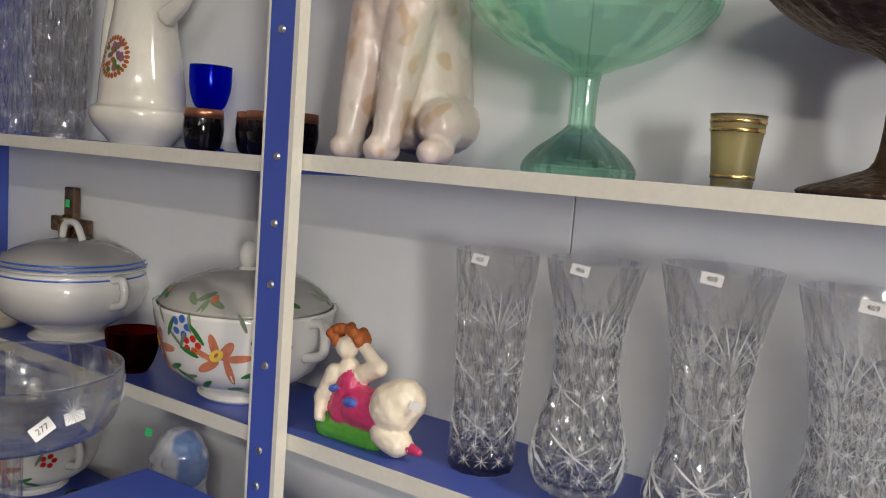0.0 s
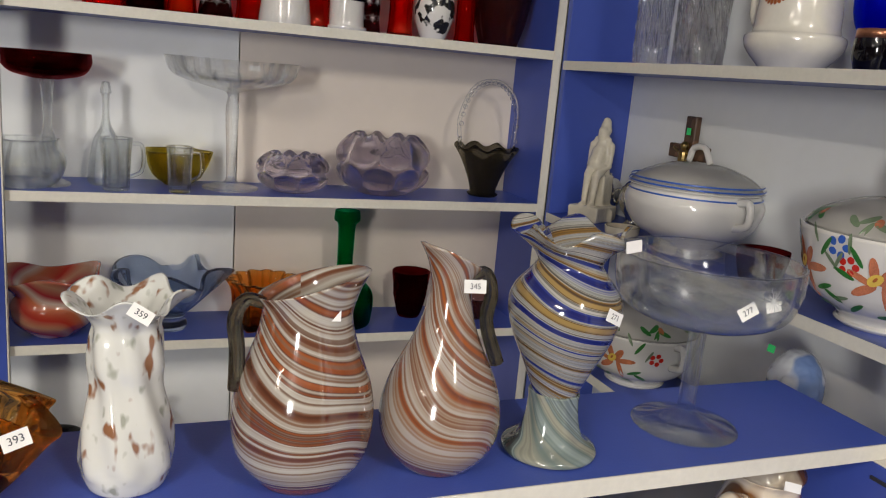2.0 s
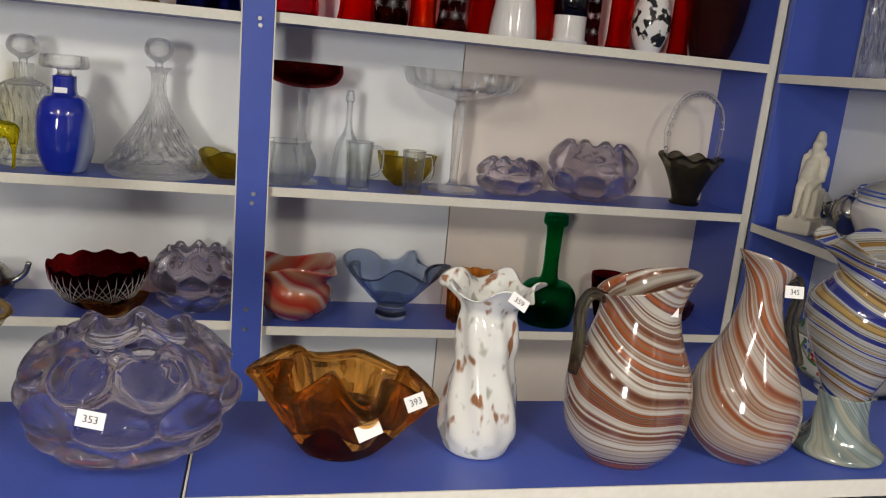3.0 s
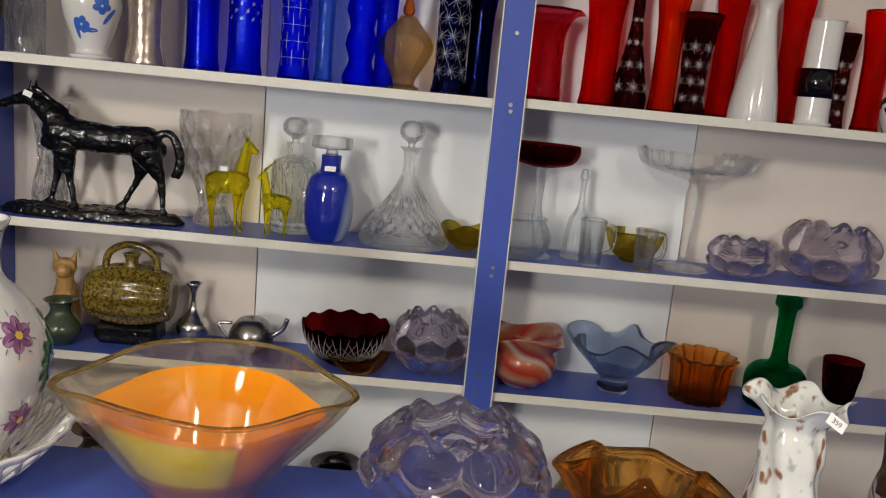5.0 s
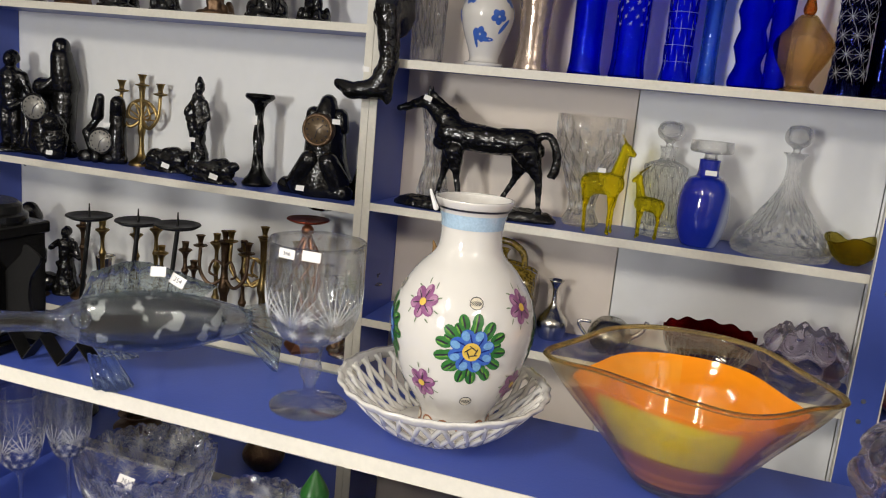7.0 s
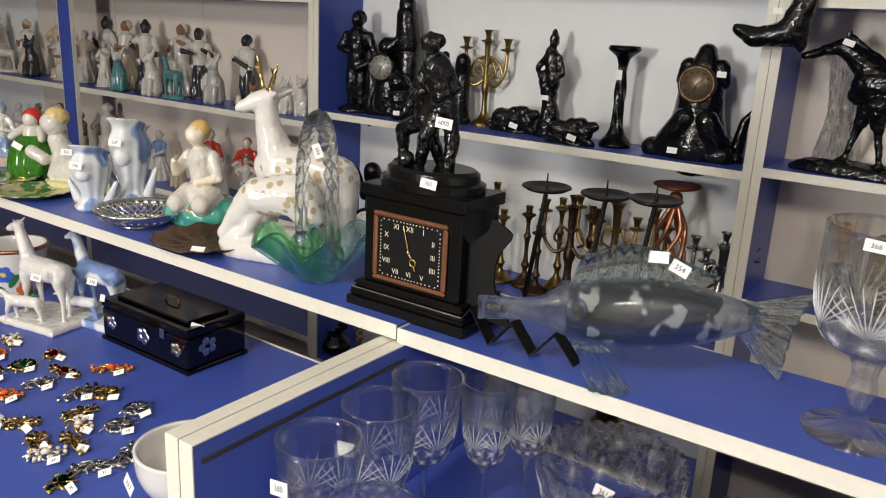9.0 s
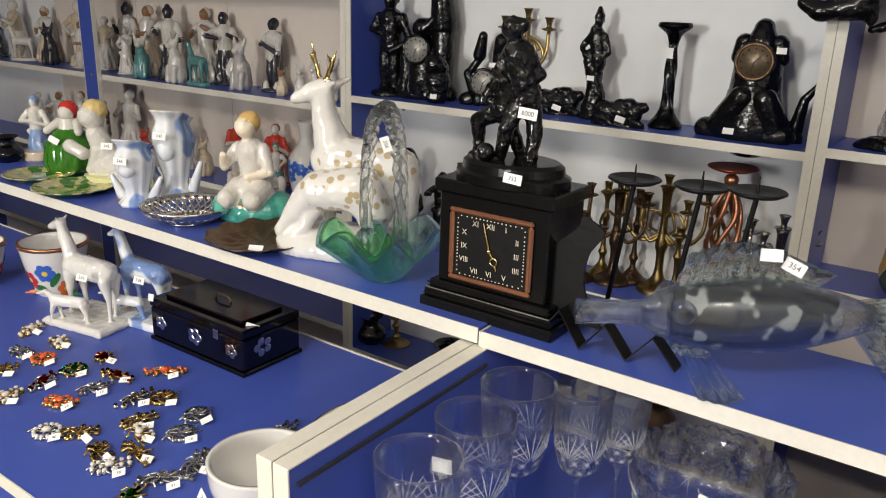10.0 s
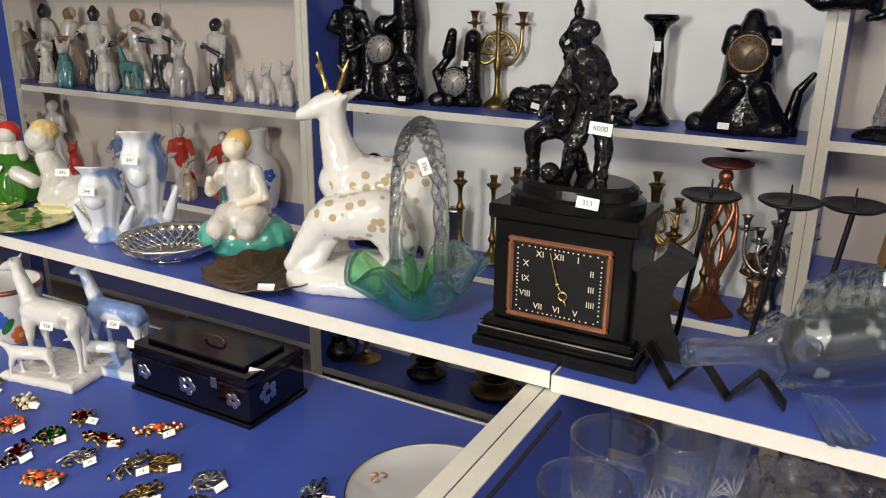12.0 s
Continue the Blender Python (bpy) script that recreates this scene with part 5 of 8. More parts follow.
# ---- ledge, south of the goblet ----


def fish_decanter():
    ob = empty("fish_decanter", -0.655, -1.3, LZ, 36)
    z0 = 0.072
    bm = bmesh.new()
    prof = [(0.0, -0.165), (0.0135, -0.165), (0.0125, -0.125), (0.0145, -0.1), (0.024, -0.082), (0.035, -0.045), (0.04, 0.0), (0.037, 0.05), (0.025, 0.1), (0.013, 0.135), (0.0, 0.14)]
    out = [(p.x, p.y) for p in smooth_line([(r, s, 0) for r, s in prof[1:-1]], 36)]
    lathe(bm, [(0, 0.132), *reversed([(max(r - 0.0025, 0.001), s) for r, s in out if s < 0.128]), *out, (0, 0.137)], 40, None, 0, Matrix.Translation((0, 0, z0)) @ Matrix.Rotation(radians(-90), 4, "X") @ Matrix.Diagonal((0.72, 1, 1, 1)))
    part("body", bm, thin_glass("thick_clear_glass", (0.95, 0.97, 0.98), 0.5), ob, "clear blown glass body with a spout mouth", True)
    # Silvery flakes are paint; the dark ground colours in the reflected dark surroundings.
    bm = bmesh.new()
    lathe(bm, [(0.001, -0.07), *[(max(r - 0.004, 0.001), q) for r, q in out if -0.07 < q < 0.1], (0.001, 0.102)], 40, None, 0, Matrix.Translation((0, 0, z0)) @ Matrix.Rotation(radians(-90), 4, "X") @ Matrix.Diagonal((0.7, 1, 1, 1)))
    part("dark_reflection_lining", bm, mottled("flakes_on_dark_reflection", (0.035, 0.037, 0.042), ((0.42, 0.42, 0.40), (0.05, 0.05, 0.055)), 38, (0.4, 0.62), 0.12, 0.6), ob, "silvery flakes on a painted-in dark reflection", True)

    def fin(name, pts, fan, n=14, thick=0.003):
        bm = bmesh.new()
        a, b = smooth_line(pts, n), smooth_line(fan, n)
        grid = []
        for i in range(n):
            t = thick * (1 + 0.9 * math.sin(i * 2.4))
            grid.append([bm.verts.new(a[i].lerp(b[i], f) + Vector((t * s, 0, 0))) for s in (-1, 1) for f in (0, 0.5, 1)])
        for p, q in zip(grid, grid[1:]):
            for k in (0, 1, 3, 4):
                bm.faces.new((p[k], p[k + 1], q[k + 1], q[k]))
            bm.faces.new((p[2], p[5], q[5], q[2]))
            bm.faces.new((p[0], p[3], q[3], q[0]))
        bmesh.ops.recalc_face_normals(bm, faces=bm.faces)
        part(name, bm, GREYFIN, ob, "ribbed clear glass fin", True)

    fin("dorsal_fin", [(0, -0.07, z0 + 0.026), (0, 0, z0 + 0.038), (0, 0.07, z0 + 0.03)], [(0, -0.058, z0 + 0.062), (0, 0.0, z0 + 0.076), (0, 0.09, z0 + 0.045)], 26)
    fin("tail_fin", [(0, 0.118, z0 + 0.018), (0, 0.13, z0), (0, 0.118, z0 - 0.018)], [(0, 0.195, z0 + 0.03), (0, 0.178, z0 - 0.01), (0, 0.17, z0 - 0.079)], 22)
    for s in (-1, 1):
        fin("pectoral_fin", [(s * 0.02, -0.06, z0 - 0.035), (s * 0.022, -0.045, z0 - 0.038), (s * 0.022, -0.03, z0 - 0.038)], [(s * 0.05, -0.05, 0.004), (s * 0.055, -0.025, 0.002), (s * 0.05, -0.005, 0.006)], 12)
        bm = bmesh.new()
        ball(bm, (s * 0.0, 0, 0), (0.004, 0.012, 0.012))
        lathe(bm, [(0.006, 0.004), (0.011, 0.004), (0.012, 0.007), (0.008, 0.009)], 20, None, 0, Matrix.Rotation(radians(90 * s), 4, "Y"))
        e = part("eye", bm, CLEAR, ob, smooth=True)
        e.location = (s * 0.024, -0.066, z0 + 0.012)
    price_tag(ob, (-0.672, -1.26, LZ + 0.127), (1, 0.1, 0.3), "354", 0.024, 0.015, -20)
    price_tag(ob, (-0.66, -1.28, LZ + 0.138), (1, 0.1, 0.3), "", 0.024, 0.014, 6)
    return tagged(ob, "clear blown glass fish decanter with ribbed fins", "decanter")


GREYFIN = glass("ribbed_clear_glass", (0.9, 0.95, 0.95), 0.03, 0.4)
fish_decanter()


def zigzag_stand():
    """Wrought-iron candle stand: zigzag foot, curved head plate, three spiked drip pans."""
    ob = empty("candle_stand", -0.735, -1.36, LZ)
    bm = bmesh.new()
    pts = [(0.11, -0.15, 0.002), (0.11, -0.122, 0.04), (0.11, -0.095, 0.002), (0.108, -0.068, 0.036), (0.106, -0.042, 0.002), (0.102, -0.016, 0.034), (0.098, 0.01, 0.002)]
    prev = None
    for p in pts:
        ring = [bm.verts.new(Vector(p) + Vector((d, 0, e))) for d, e in ((-0.014, -0.0012), (0.006, -0.0012), (0.006, 0.0012), (-0.014, 0.0012))]
        if prev:
            for k in range(4):
                bm.faces.new((prev[k], prev[(k + 1) % 4], ring[(k + 1) % 4], ring[k]))
        else:
            bm.faces.new(ring)
        prev = ring
    bm.faces.new(list(reversed(prev)))
    bmesh.ops.recalc_face_normals(bm, faces=bm.faces)
    part("zigzag_foot", bm, MATTE, ob)
    bm = bmesh.new()
    line = [(0, -0.115, 0.02), (0, -0.13, 0.06), (0, -0.115, 0.1), (0, -0.085, 0.13), (0, -0.08, 0.145)]
    wide = [0.07, 0.06, 0.045, 0.034, 0.004]
    prev = None
    for p, wd in zip(smooth_line(line, 14), [wide[min(int(i / 13 * 4), 3)] + (wide[min(int(i / 13 * 4), 3) + 1] - wide[min(int(i / 13 * 4), 3)]) * (i / 13 * 4 - min(int(i / 13 * 4), 3)) for i in range(14)]):
        ring = [bm.verts.new(p + Vector((0.09 + dx, dy - 0.035, 0))) for dx, dy in ((-0.002, 0), (0.002, 0), (0.002, wd), (-0.002, wd))]
        if prev:
            for k in range(4):
                bm.faces.new((prev[k], prev[(k + 1) % 4], ring[(k + 1) % 4], ring[k]))
        prev = ring
    bmesh.ops.recalc_face_normals(bm, faces=bm.faces)
    part("head_plate", bm, MATTE, ob, "curved black iron plate with bright scratches", False)
    for x, y, h in ((-0.005, -0.098, 0.168), (-0.012, -0.022, 0.17), (-0.02, 0.036, 0.172)):
        bm = bmesh.new()
        limb(bm, (x, y - 0.02, 0.01), (x, y, h), 0.003, 0.003)
        part("stem", bm, MATTE, ob)
        bm = bmesh.new()
        lathe(bm, [(0, h), (0.024, h + 0.001), (0.031, h + 0.005), (0.03, h + 0.007), (0.022, h + 0.004), (0, h + 0.004)], 28, None, 0, Matrix.Translation((x, y, 0)))
        limb(bm, (x, y, h), (x, y, h + 0.022), 0.002, 0.0008)
        part("drip_pan", bm, MATTE, ob, smooth=True)
    return tagged(ob, "black wrought-iron zigzag candle stand with three spiked pans", "candle stand")


zigzag_stand()


def football_clock():
    y0, y1, x1 = -1.672, -1.487, -0.613
    yc, w = (y0 + y1) / 2, y1 - y0
    ob = empty("mantel_clock", x1 - 0.055, yc, LZ)
    for n, hw, d0, za, zb in (("plinth", w / 2, 0.0, 0.0, 0.014), ("plinth", w / 2 - 0.004, 0.004, 0.0141, 0.026), ("plinth", w / 2 - 0.009, 0.008, 0.0261, 0.036), ("case", w / 2 - 0.018, 0.014, 0.0361, 0.148), ("cornice", w / 2 - 0.012, 0.009, 0.1481, 0.164)):
        part(n, box_bm(-0.05 + d0 * 0.5, 0.055 - d0, -hw, hw, za, zb, 0.002), CASE, ob)
    for k in range(3):
        part("moulding", box_bm(0.0465 + 0.001 * (2 - k), 0.0545 - 0.0035 * k, -w / 2 + 0.006, w / 2 - 0.006, 0.0185 + 0.006 * k, 0.0205 + 0.006 * k, 0.0006), SILVER if k == 1 else CASE, ob)
    fx = 0.0405
    for a in ((-0.057, 0.057, 0.126, 0.132), (-0.057, 0.057, 0.042, 0.048), (-0.057, -0.05, 0.048, 0.126), (0.05, 0.057, 0.048, 0.126)):
        part("bezel", box_bm(fx, fx + 0.006, a[0], a[1], a[2], a[3], 0.0022), COPPER, ob, "rounded copper bezel")
    dial = part("dial", box_bm(fx, fx + 0.0022, -0.05, 0.05, 0.048, 0.126, 0), MATTE, ob, "square black dial with cream numerals")
    for i, txt in enumerate(("XII", "I", "II", "III", "IIII", "V", "VI", "VII", "VIII", "IX", "X", "XI")):
        t = radians(90 - 30 * i)
        k = 1 / max(abs(math.cos(t)), abs(math.sin(t)))
        c = bpy.data.curves.new("numeral", "FONT")
        c.body, c.size, c.align_x, c.align_y = txt, 0.0095, "CENTER", "CENTER"
        c.materials.append(CREAM)
        o = new("numeral", c)
        o.parent = dial
        o.matrix_local = Matrix.Translation((fx + 0.003, 0.036 * math.cos(t) * k, 0.087 + 0.029 * math.sin(t) * k)) @ Matrix(((0, 0, 1), (1, 0, 0), (0, 1, 0))).to_4x4()
    bm = bmesh.new()
    for k in range(60):
        t = math.tau * k / 60
        q = 1 / max(abs(math.cos(t)), abs(math.sin(t)))
        y, z = 0.0455 * math.cos(t) * q, 0.087 + 0.036 * math.sin(t) * q
        box_bm(fx + 0.0023, fx + 0.0029, y - 0.0007, y + 0.0007, z - 0.0007, z + 0.0007, 0, bm)
    part("minute_marks", bm, CREAM, dial)
    bm = bmesh.new()
    limb(bm, (fx + 0.004, 0, 0.087), (fx + 0.004, -0.009, 0.119), 0.0014, 0.0007)
    limb(bm, (fx + 0.0038, 0, 0.087), (fx + 0.0038, 0.004, 0.08), 0.0013, 0.0013)
    lathe(bm, [(0.0035, 0), (0.0055, 0), (0.0055, 0.001), (0.0035, 0.001), (0.0035, 0)], 18, None, 0, Matrix.Translation((fx + 0.0034, 0.0065, 0.075)) @ Matrix.Rotation(radians(90), 4, "Y"))
    limb(bm, (fx + 0.0038, 0.0085, 0.07), (fx + 0.0038, 0.0105, 0.065), 0.0014, 0.0008)
    ball(bm, (fx + 0.004, 0, 0.087), 0.0028)
    part("pointers", bm, GOLD, dial, smooth=True)
    bm = bmesh.new()
    lathe(bm, [(0, 0.164), (1.0, 0.164), (1.0, 0.174), (0.9, 0.177), (0.88, 0.186), (0.8, 0.19), (0, 0.19)], 56, None, 0, Matrix.Diagonal((0.05, w / 2 - 0.02, 1, 1)))
    part("oval_base", bm, CASE, ob, smooth=False)
    bm = bmesh.new()
    s = 0.157
    # front player, striding over the ball
    P1 = [(.02, .16, .02, -.02, .15, .26, .045, .065, 0), (-.02, .15, .26, 0, .1, .5, .06, .085, 0), (.02, .16, .0, .1, .18, .0, .035, .03, 0), (.1, -.06, .04, .13, 0, .26, .045, .06, 0), (.13, 0, .26, .0, .06, .5, .06, .085, 0),
          (.1, -.06, .03, .15, -.14, .02, .035, .03, 0), (0, .08, .48, .02, .07, .56, .11, .1, 0), (.02, .07, .54, .06, .03, .78, .1, .115, 0), (.06, .1, .8, -.02, .17, .64, .05, .04, 0), (-.02, .17, .64, .1, .1, .56, .04, .035, 0),
          ]
    P1b = [(.06, -.06, .8, .12, -.1, .64, .05, .04, 0), (.12, -.1, .64, .16, -.02, .6, .04, .035, 0), (.08, .02, .84, .1, .0, .9, .05, .05, 0), (.11, 0, .94, .12, -.01, .96, .07, .075, 0), (.1, .04, .96, .08, .06, .98, .06, .05, 0), (.11, .0, 1.03, .09, .07, 1.02, .025, .015, 0)]
    # second player, leaning in from the side
    P2 = [(-.06, -.34, .02, -.05, -.36, .26, .045, .06, 0), (-.05, -.36, .26, -.06, -.16, .36, .06, .085, 0), (-.06, -.34, .0, .0, -.38, .0, .035, .03, 0), (-.1, 0.02, .02, -.04, -.06, .24, .045, .06, 0), (-.04, -.06, .24, -.07, -.12, .38, .06, .085, 0),
          (-.07, -.13, .36, -.06, -.12, .46, .11, .1, 0), (-.06, -.12, .44, -.04, -.05, .64, .1, .11, 0), (-.04, -.14, .65, -.02, -.24, .52, .045, .04, 0), (-.02, -.24, .52, .02, -.28, .42, .04, .03, 0), (-.04, -.02, .72, -.03, -.02, .76, .05, .05, 0)]
    m = Matrix.Translation((0, 0, 0.187)) @ Matrix.Diagonal((1.0, 1.0, 1, 1))
    blobs(bm, P1 + P1b, s, m)
    FUSE.append(part("footballer", bm, BLACK, ob, "cast footballer striding over the ball", True))
    bm = bmesh.new()
    blobs(bm, P2, s, m)
    ball(bm, (-0.006, -0.004, 0.187 + 0.82 * s), (0.012, 0.011, 0.014))
    FUSE.append(part("footballer", bm, BLACK, ob, "cast footballer leaning in for the ball", True))
    bm = bmesh.new()
    ball(bm, (0.03, -0.02, 0.19 + 0.01), 0.0105)
    part("ball", bm, BLACK, ob, smooth=True)
    price_tag(ob, (x1 - 0.008, -1.552, LZ + 0.178), (1, 0.05, 0.15), "353", 0.026, 0.013, -4)
    price_tag(ob, (x1 - 0.035, -1.553, LZ + 0.247), (1, 0.1, 0.1), "6000", 0.026, 0.014, -5)
    return tagged(ob, "black cast-iron mantel clock topped by two footballers", "clock")


football_clock()


def glass_basket():
    ob = empty("glass_basket", -0.655, -1.765, LZ + 0.003, 54)

    def mod(a, r, z):
        f = z / 0.052
        return r * (1 + 0.5 * f * abs(math.sin(a)) ** 3), z + 0.014 * f * math.cos(6 * a) + 0.012 * f * abs(math.sin(a)) ** 2
    bm = vessel_bm(((0.3, 0), (0.45, 0.05), (0.75, 0.5), (1, 1)), 0.12, 0.052, 0.006, mod, 84, 24)
    part("bowl", bm, TEAL, ob, "teal ruffled glass bowl", True)
    bm = vessel_bm(((0.2, 0.2), (0.5, 0.3), (0.8, 0.75), (0.98, 1.06)), 0.115, 0.052, 0.002, lambda a, r, z: mod(a, r * (0.4 + 0.6 * max(0, -math.sin(a))), z), 60, 16)
    part("green_lining", bm, glass("leaf_green_glass", (0.72, 0.94, 0.70), 0.0, 0.4), ob, "green glass streaks", True)
    bm = bmesh.new()
    for k in range(3):
        pts = []
        for i in range(30):
            f = i / 29
            y = 0.034 * math.cos(math.pi * f)
            z = 0.035 + 0.193 * math.sin(math.pi * f) ** 0.55
            t = 40 * f + math.tau * k / 3
            pts.append((y + 0.006 * math.sin(t) * abs(math.sin(math.pi * f)), 0.006 * math.cos(t), z + 0.006 * math.sin(t)))
        tube(bm, pts, 0.006, seg=7, n=90)
    for s in (-1, 1):
        ball(bm, (s * 0.034, 0, 0.042), (0.017, 0.018, 0.022))
    bmesh.ops.rotate(bm, cent=(0, 0, 0), matrix=Matrix.Rotation(radians(28), 3, "Z"), verts=bm.verts)
    part("handle", bm, CRYSTAL2, ob, "twisted clear glass loop handle", True)
    price_tag(ob, (-0.635, -1.745, LZ + 0.19), (1, 0.6, 0), "356", 0.022, 0.013, -70)
    return tagged(ob, "teal and green glass basket with a twisted clear handle", "basket")


CRYSTAL2 = thin_glass("rope_glass", (0.98, 0.99, 0.99), 0.6, 0.8)
glass_basket()


def quadruped(bm, h, length, mi=0, leg=0.04, neck=0.9, grazing=False, step=0.04, hoof=None, s=1, fat=0.175):
    """A four-legged animal facing -y; h: the height at the shoulder."""
    L = length
    body = h * fat
    limb(bm, (0, -L * 0.3, h * 0.82), (0, L * 0.3, h * 0.8), body * 1.05, body, mi, 16)
    limb(bm, (0, L * 0.28, h * 0.78), (0, L * 0.34, h * 0.66), body * 0.95, body * 0.6, mi, 14)
    for sx in (-1, 1):
        for y, d in ((-L * 0.32, -step * sx), (L * 0.36, step * sx)):
            x = sx * body * 0.55
            k = (x, y + d * L * 0.6 + (0.03 * L if y > 0 else 0), h * 0.42)
            limb(bm, (x, y, h * 0.72), k, body * 0.55, leg * h * 0.85, mi)
            limb(bm, k, (x, y + d * L, h * 0.05), leg * h * 0.8, leg * h * 0.6, mi)
            limb(bm, (x, y + d * L, h * 0.04), (x, y + d * L - 0.03 * L, h * 0.025), leg * h * 0.75, leg * h * 0.65, mi if hoof is None else hoof)
    if grazing:
        hd = (0, -L * 0.72, h * 0.3)
    else:
        hd = (0, -L * 0.52, h * (0.9 + neck * 0.5))
    limb(bm, (0, -L * 0.32, h * 0.85), hd, body * 0.72, body * 0.42, mi, 12)
    nose = (0, hd[1] - L * 0.2, hd[2] - h * (0.08 if not grazing else 0.12))
    limb(bm, hd, nose, body * 0.5, body * 0.27, mi, 12)
    for sx in (-1, 1):
        limb(bm, (sx * body * 0.3, hd[1] + 0.02 * L, hd[2] + body * 0.3), (sx * body * 0.65, hd[1] + 0.05 * L, hd[2] + body * 0.75), body * 0.14, body * 0.05, mi, 8)
    limb(bm, (0, L * 0.37, h * 0.82), (0, L * 0.43, h * 0.66), body * 0.2, body * 0.1, mi, 8)
    return hd, body


def spotted(name):
    """White glaze with tan round spots scattered over the back and flanks."""
    m = material(name, (0.70, 0.68, 0.64), 0.1, coat=0.7, var=0.02)
    nt = m.node_tree
    tc, vo, ramp = (nt.nodes.new("ShaderNode" + k) for k in ("TexCoord", "TexVoronoi", "ValToRGB"))
    vo.inputs["Scale"].default_value, vo.inputs["Randomness"].default_value = 62, 0.7
    nt.links.new(tc.outputs["Object"], vo.inputs["Vector"])
    nt.links.new(vo.outputs["Distance"], ramp.inputs[0])
    a, b = ramp.color_ramp.elements
    a.position, a.color, b.position, b.color = 0.34, (0.45, 0.36, 0.22, 1), 0.4, (0.70, 0.68, 0.64, 1)
    nt.links.new(ramp.outputs[0], nt.nodes["Principled BSDF"].inputs["Base Color"])
    return m


def white_deer():
    """A tall deer turning its head, and a second one bowing before it, on a white rock."""
    bm = bmesh.new()
    blobs(bm, [(0, -.012, .132, 0, .035, .13, .037, .034, 2), (0, .03, .132, 0, .075, .118, .034, .036, 2), (0, .078, .11, .004, .088, .06, .034, .02, 0), (0, -.03, .13, 0, -.02, .09, .028, .02, 0), (0, -.02, .145, 0, -.034, .19, .031, .02, 0), (0, -.034, .19, .002, -.036, .225, .02, .017, 0),
               (.002, -.034, .232, .006, -.05, .23, .018, .015, 0), (.006, -.05, .23, .012, -.074, .219, .014, .009, 0), (-.012, -.018, .24, -.02, .0, .248, .007, .003, 0), (.014, -.022, .24, .026, -.012, .246, .006, .003, 0),
               (.004, .09, .07, .01, .093, .02, .012, .009, 0), (0, -.022, .1, .004, -.03, .03, .013, .009, 0), (-.02, .07, .09, -.02, .06, .02, .016, .01, 0),
               (-.006, -.042, .244, -.012, -.05, .268, .0045, .004, 1), (-.012, -.05, .268, -.012, -.056, .298, .004, .0022, 1), (-.012, -.052, .27, -.004, -.058, .282, .003, .002, 1), (.008, -.03, .245, .016, -.018, .268, .0045, .004, 1), (.016, -.018, .268, .02, -.01, .29, .004, .002, 1), (.016, -.018, .27, .014, -.026, .285, .003, .002, 1),
               (.05, -.03, .095, .05, .03, .1, .029, .033, 2), (.05, .03, .1, .05, .052, .07, .033, .028, 2), (.05, .05, .06, .052, .06, .02, .024, .012, 0), (.05, -.042, .09, .054, -.065, .062, .024, .017, 0), (.054, -.065, .062, .058, -.086, .035, .015, .01, 0), (.05, -.03, .08, .062, -.05, .04, .014, .01, 0), (.062, -.05, .04, .06, -.085, .02, .01, .008, 0), (.04, -.06, .075, .03, -.05, .09, .007, .004, 0)])
    lathe(bm, [(0, 0), (1, 0), (1.02, 0.012), (0.93, 0.026), (0.6, 0.036), (0, 0.04)], 48, lambda a, r, z: (r * (1 + 0.04 * math.sin(5 * a)), z), 0, Matrix.Translation((0.03, 0.0, 0)) @ Matrix.Diagonal((0.06, 0.1, 1, 1)))
    thing("deer_figurine", "white porcelain pair of deer with gilt antlers and spots", "figurine", bm, [WHITE, GOLD, spotted("spotted_white_glaze")], -0.735, -1.9, LZ + 0.003, 27)


white_deer()
lattice_plate("openwork_dish", -0.66, -2.185, LZ + 0.003, 0.15, 0.03, SILVER, SILVER, "oval openwork silver-plated dish", 30, 0.5)
bm = vessel_bm(((0.5, 0), (0.6, 0.2), (0.85, 0.6), (1, 1)), 0.17, 0.016, 0.003, lambda a, r, z: (r * (1 + 0.03 * math.cos(12 * a) * (r > 0.06)), z + 0.002 * math.cos(12 * a) * (r > 0.04)), 96, 20)
b = thing("relief_plate", "brown metal relief plate with a scalloped rim", "plate", bm, BRONZE, -0.653, -2.0, LZ + 0.003)
price_tag(b, (-0.6, -1.955, LZ + 0.018), (0.6, 0.3, 0.9), "", 0.024, 0.012)


def kneeling_girl():
    bm = bmesh.new()
    ball(bm, (0.0, 0, 0.02), (0.055, 0.075, 0.038), 1)
    blobs(bm, [(-.1, 0, .32, .1, 0, .3, .2, .16, 0), (.1, -.1, .3, .3, -.12, .26, .14, .1, 0), (.1, .12, .3, .28, .14, .26, .14, .1, 0), (-.05, 0, .4, .02, 0, .68, .15, .14, 0), (.02, -.13, .7, .06, -.27, .52, .07, .055, 0), (.06, -.27, .52, .2, -.2, .66, .05, .035, 3),
               (.02, .13, .7, .08, .22, .5, .07, .055, 0), (.08, .22, .5, .2, .05, .46, .05, .035, 3), (.05, 0, .78, .08, -.01, .84, .05, .05, 3), (.09, -.01, .91, .1, -.01, .92, .1, .1, 3), (.05, 0, .95, .04, .01, .96, .11, .11, 2)], 0.17)
    ob = thing("figurine", "porcelain figurine of a kneeling girl on a sea-green rock", "figurine", bm, [FIGM[0], TEALC, material("straw_paint", (0.62, 0.40, 0.14), 0.3), SKIN], -0.742, -2.118, LZ + 0.003, 20)


kneeling_girl()


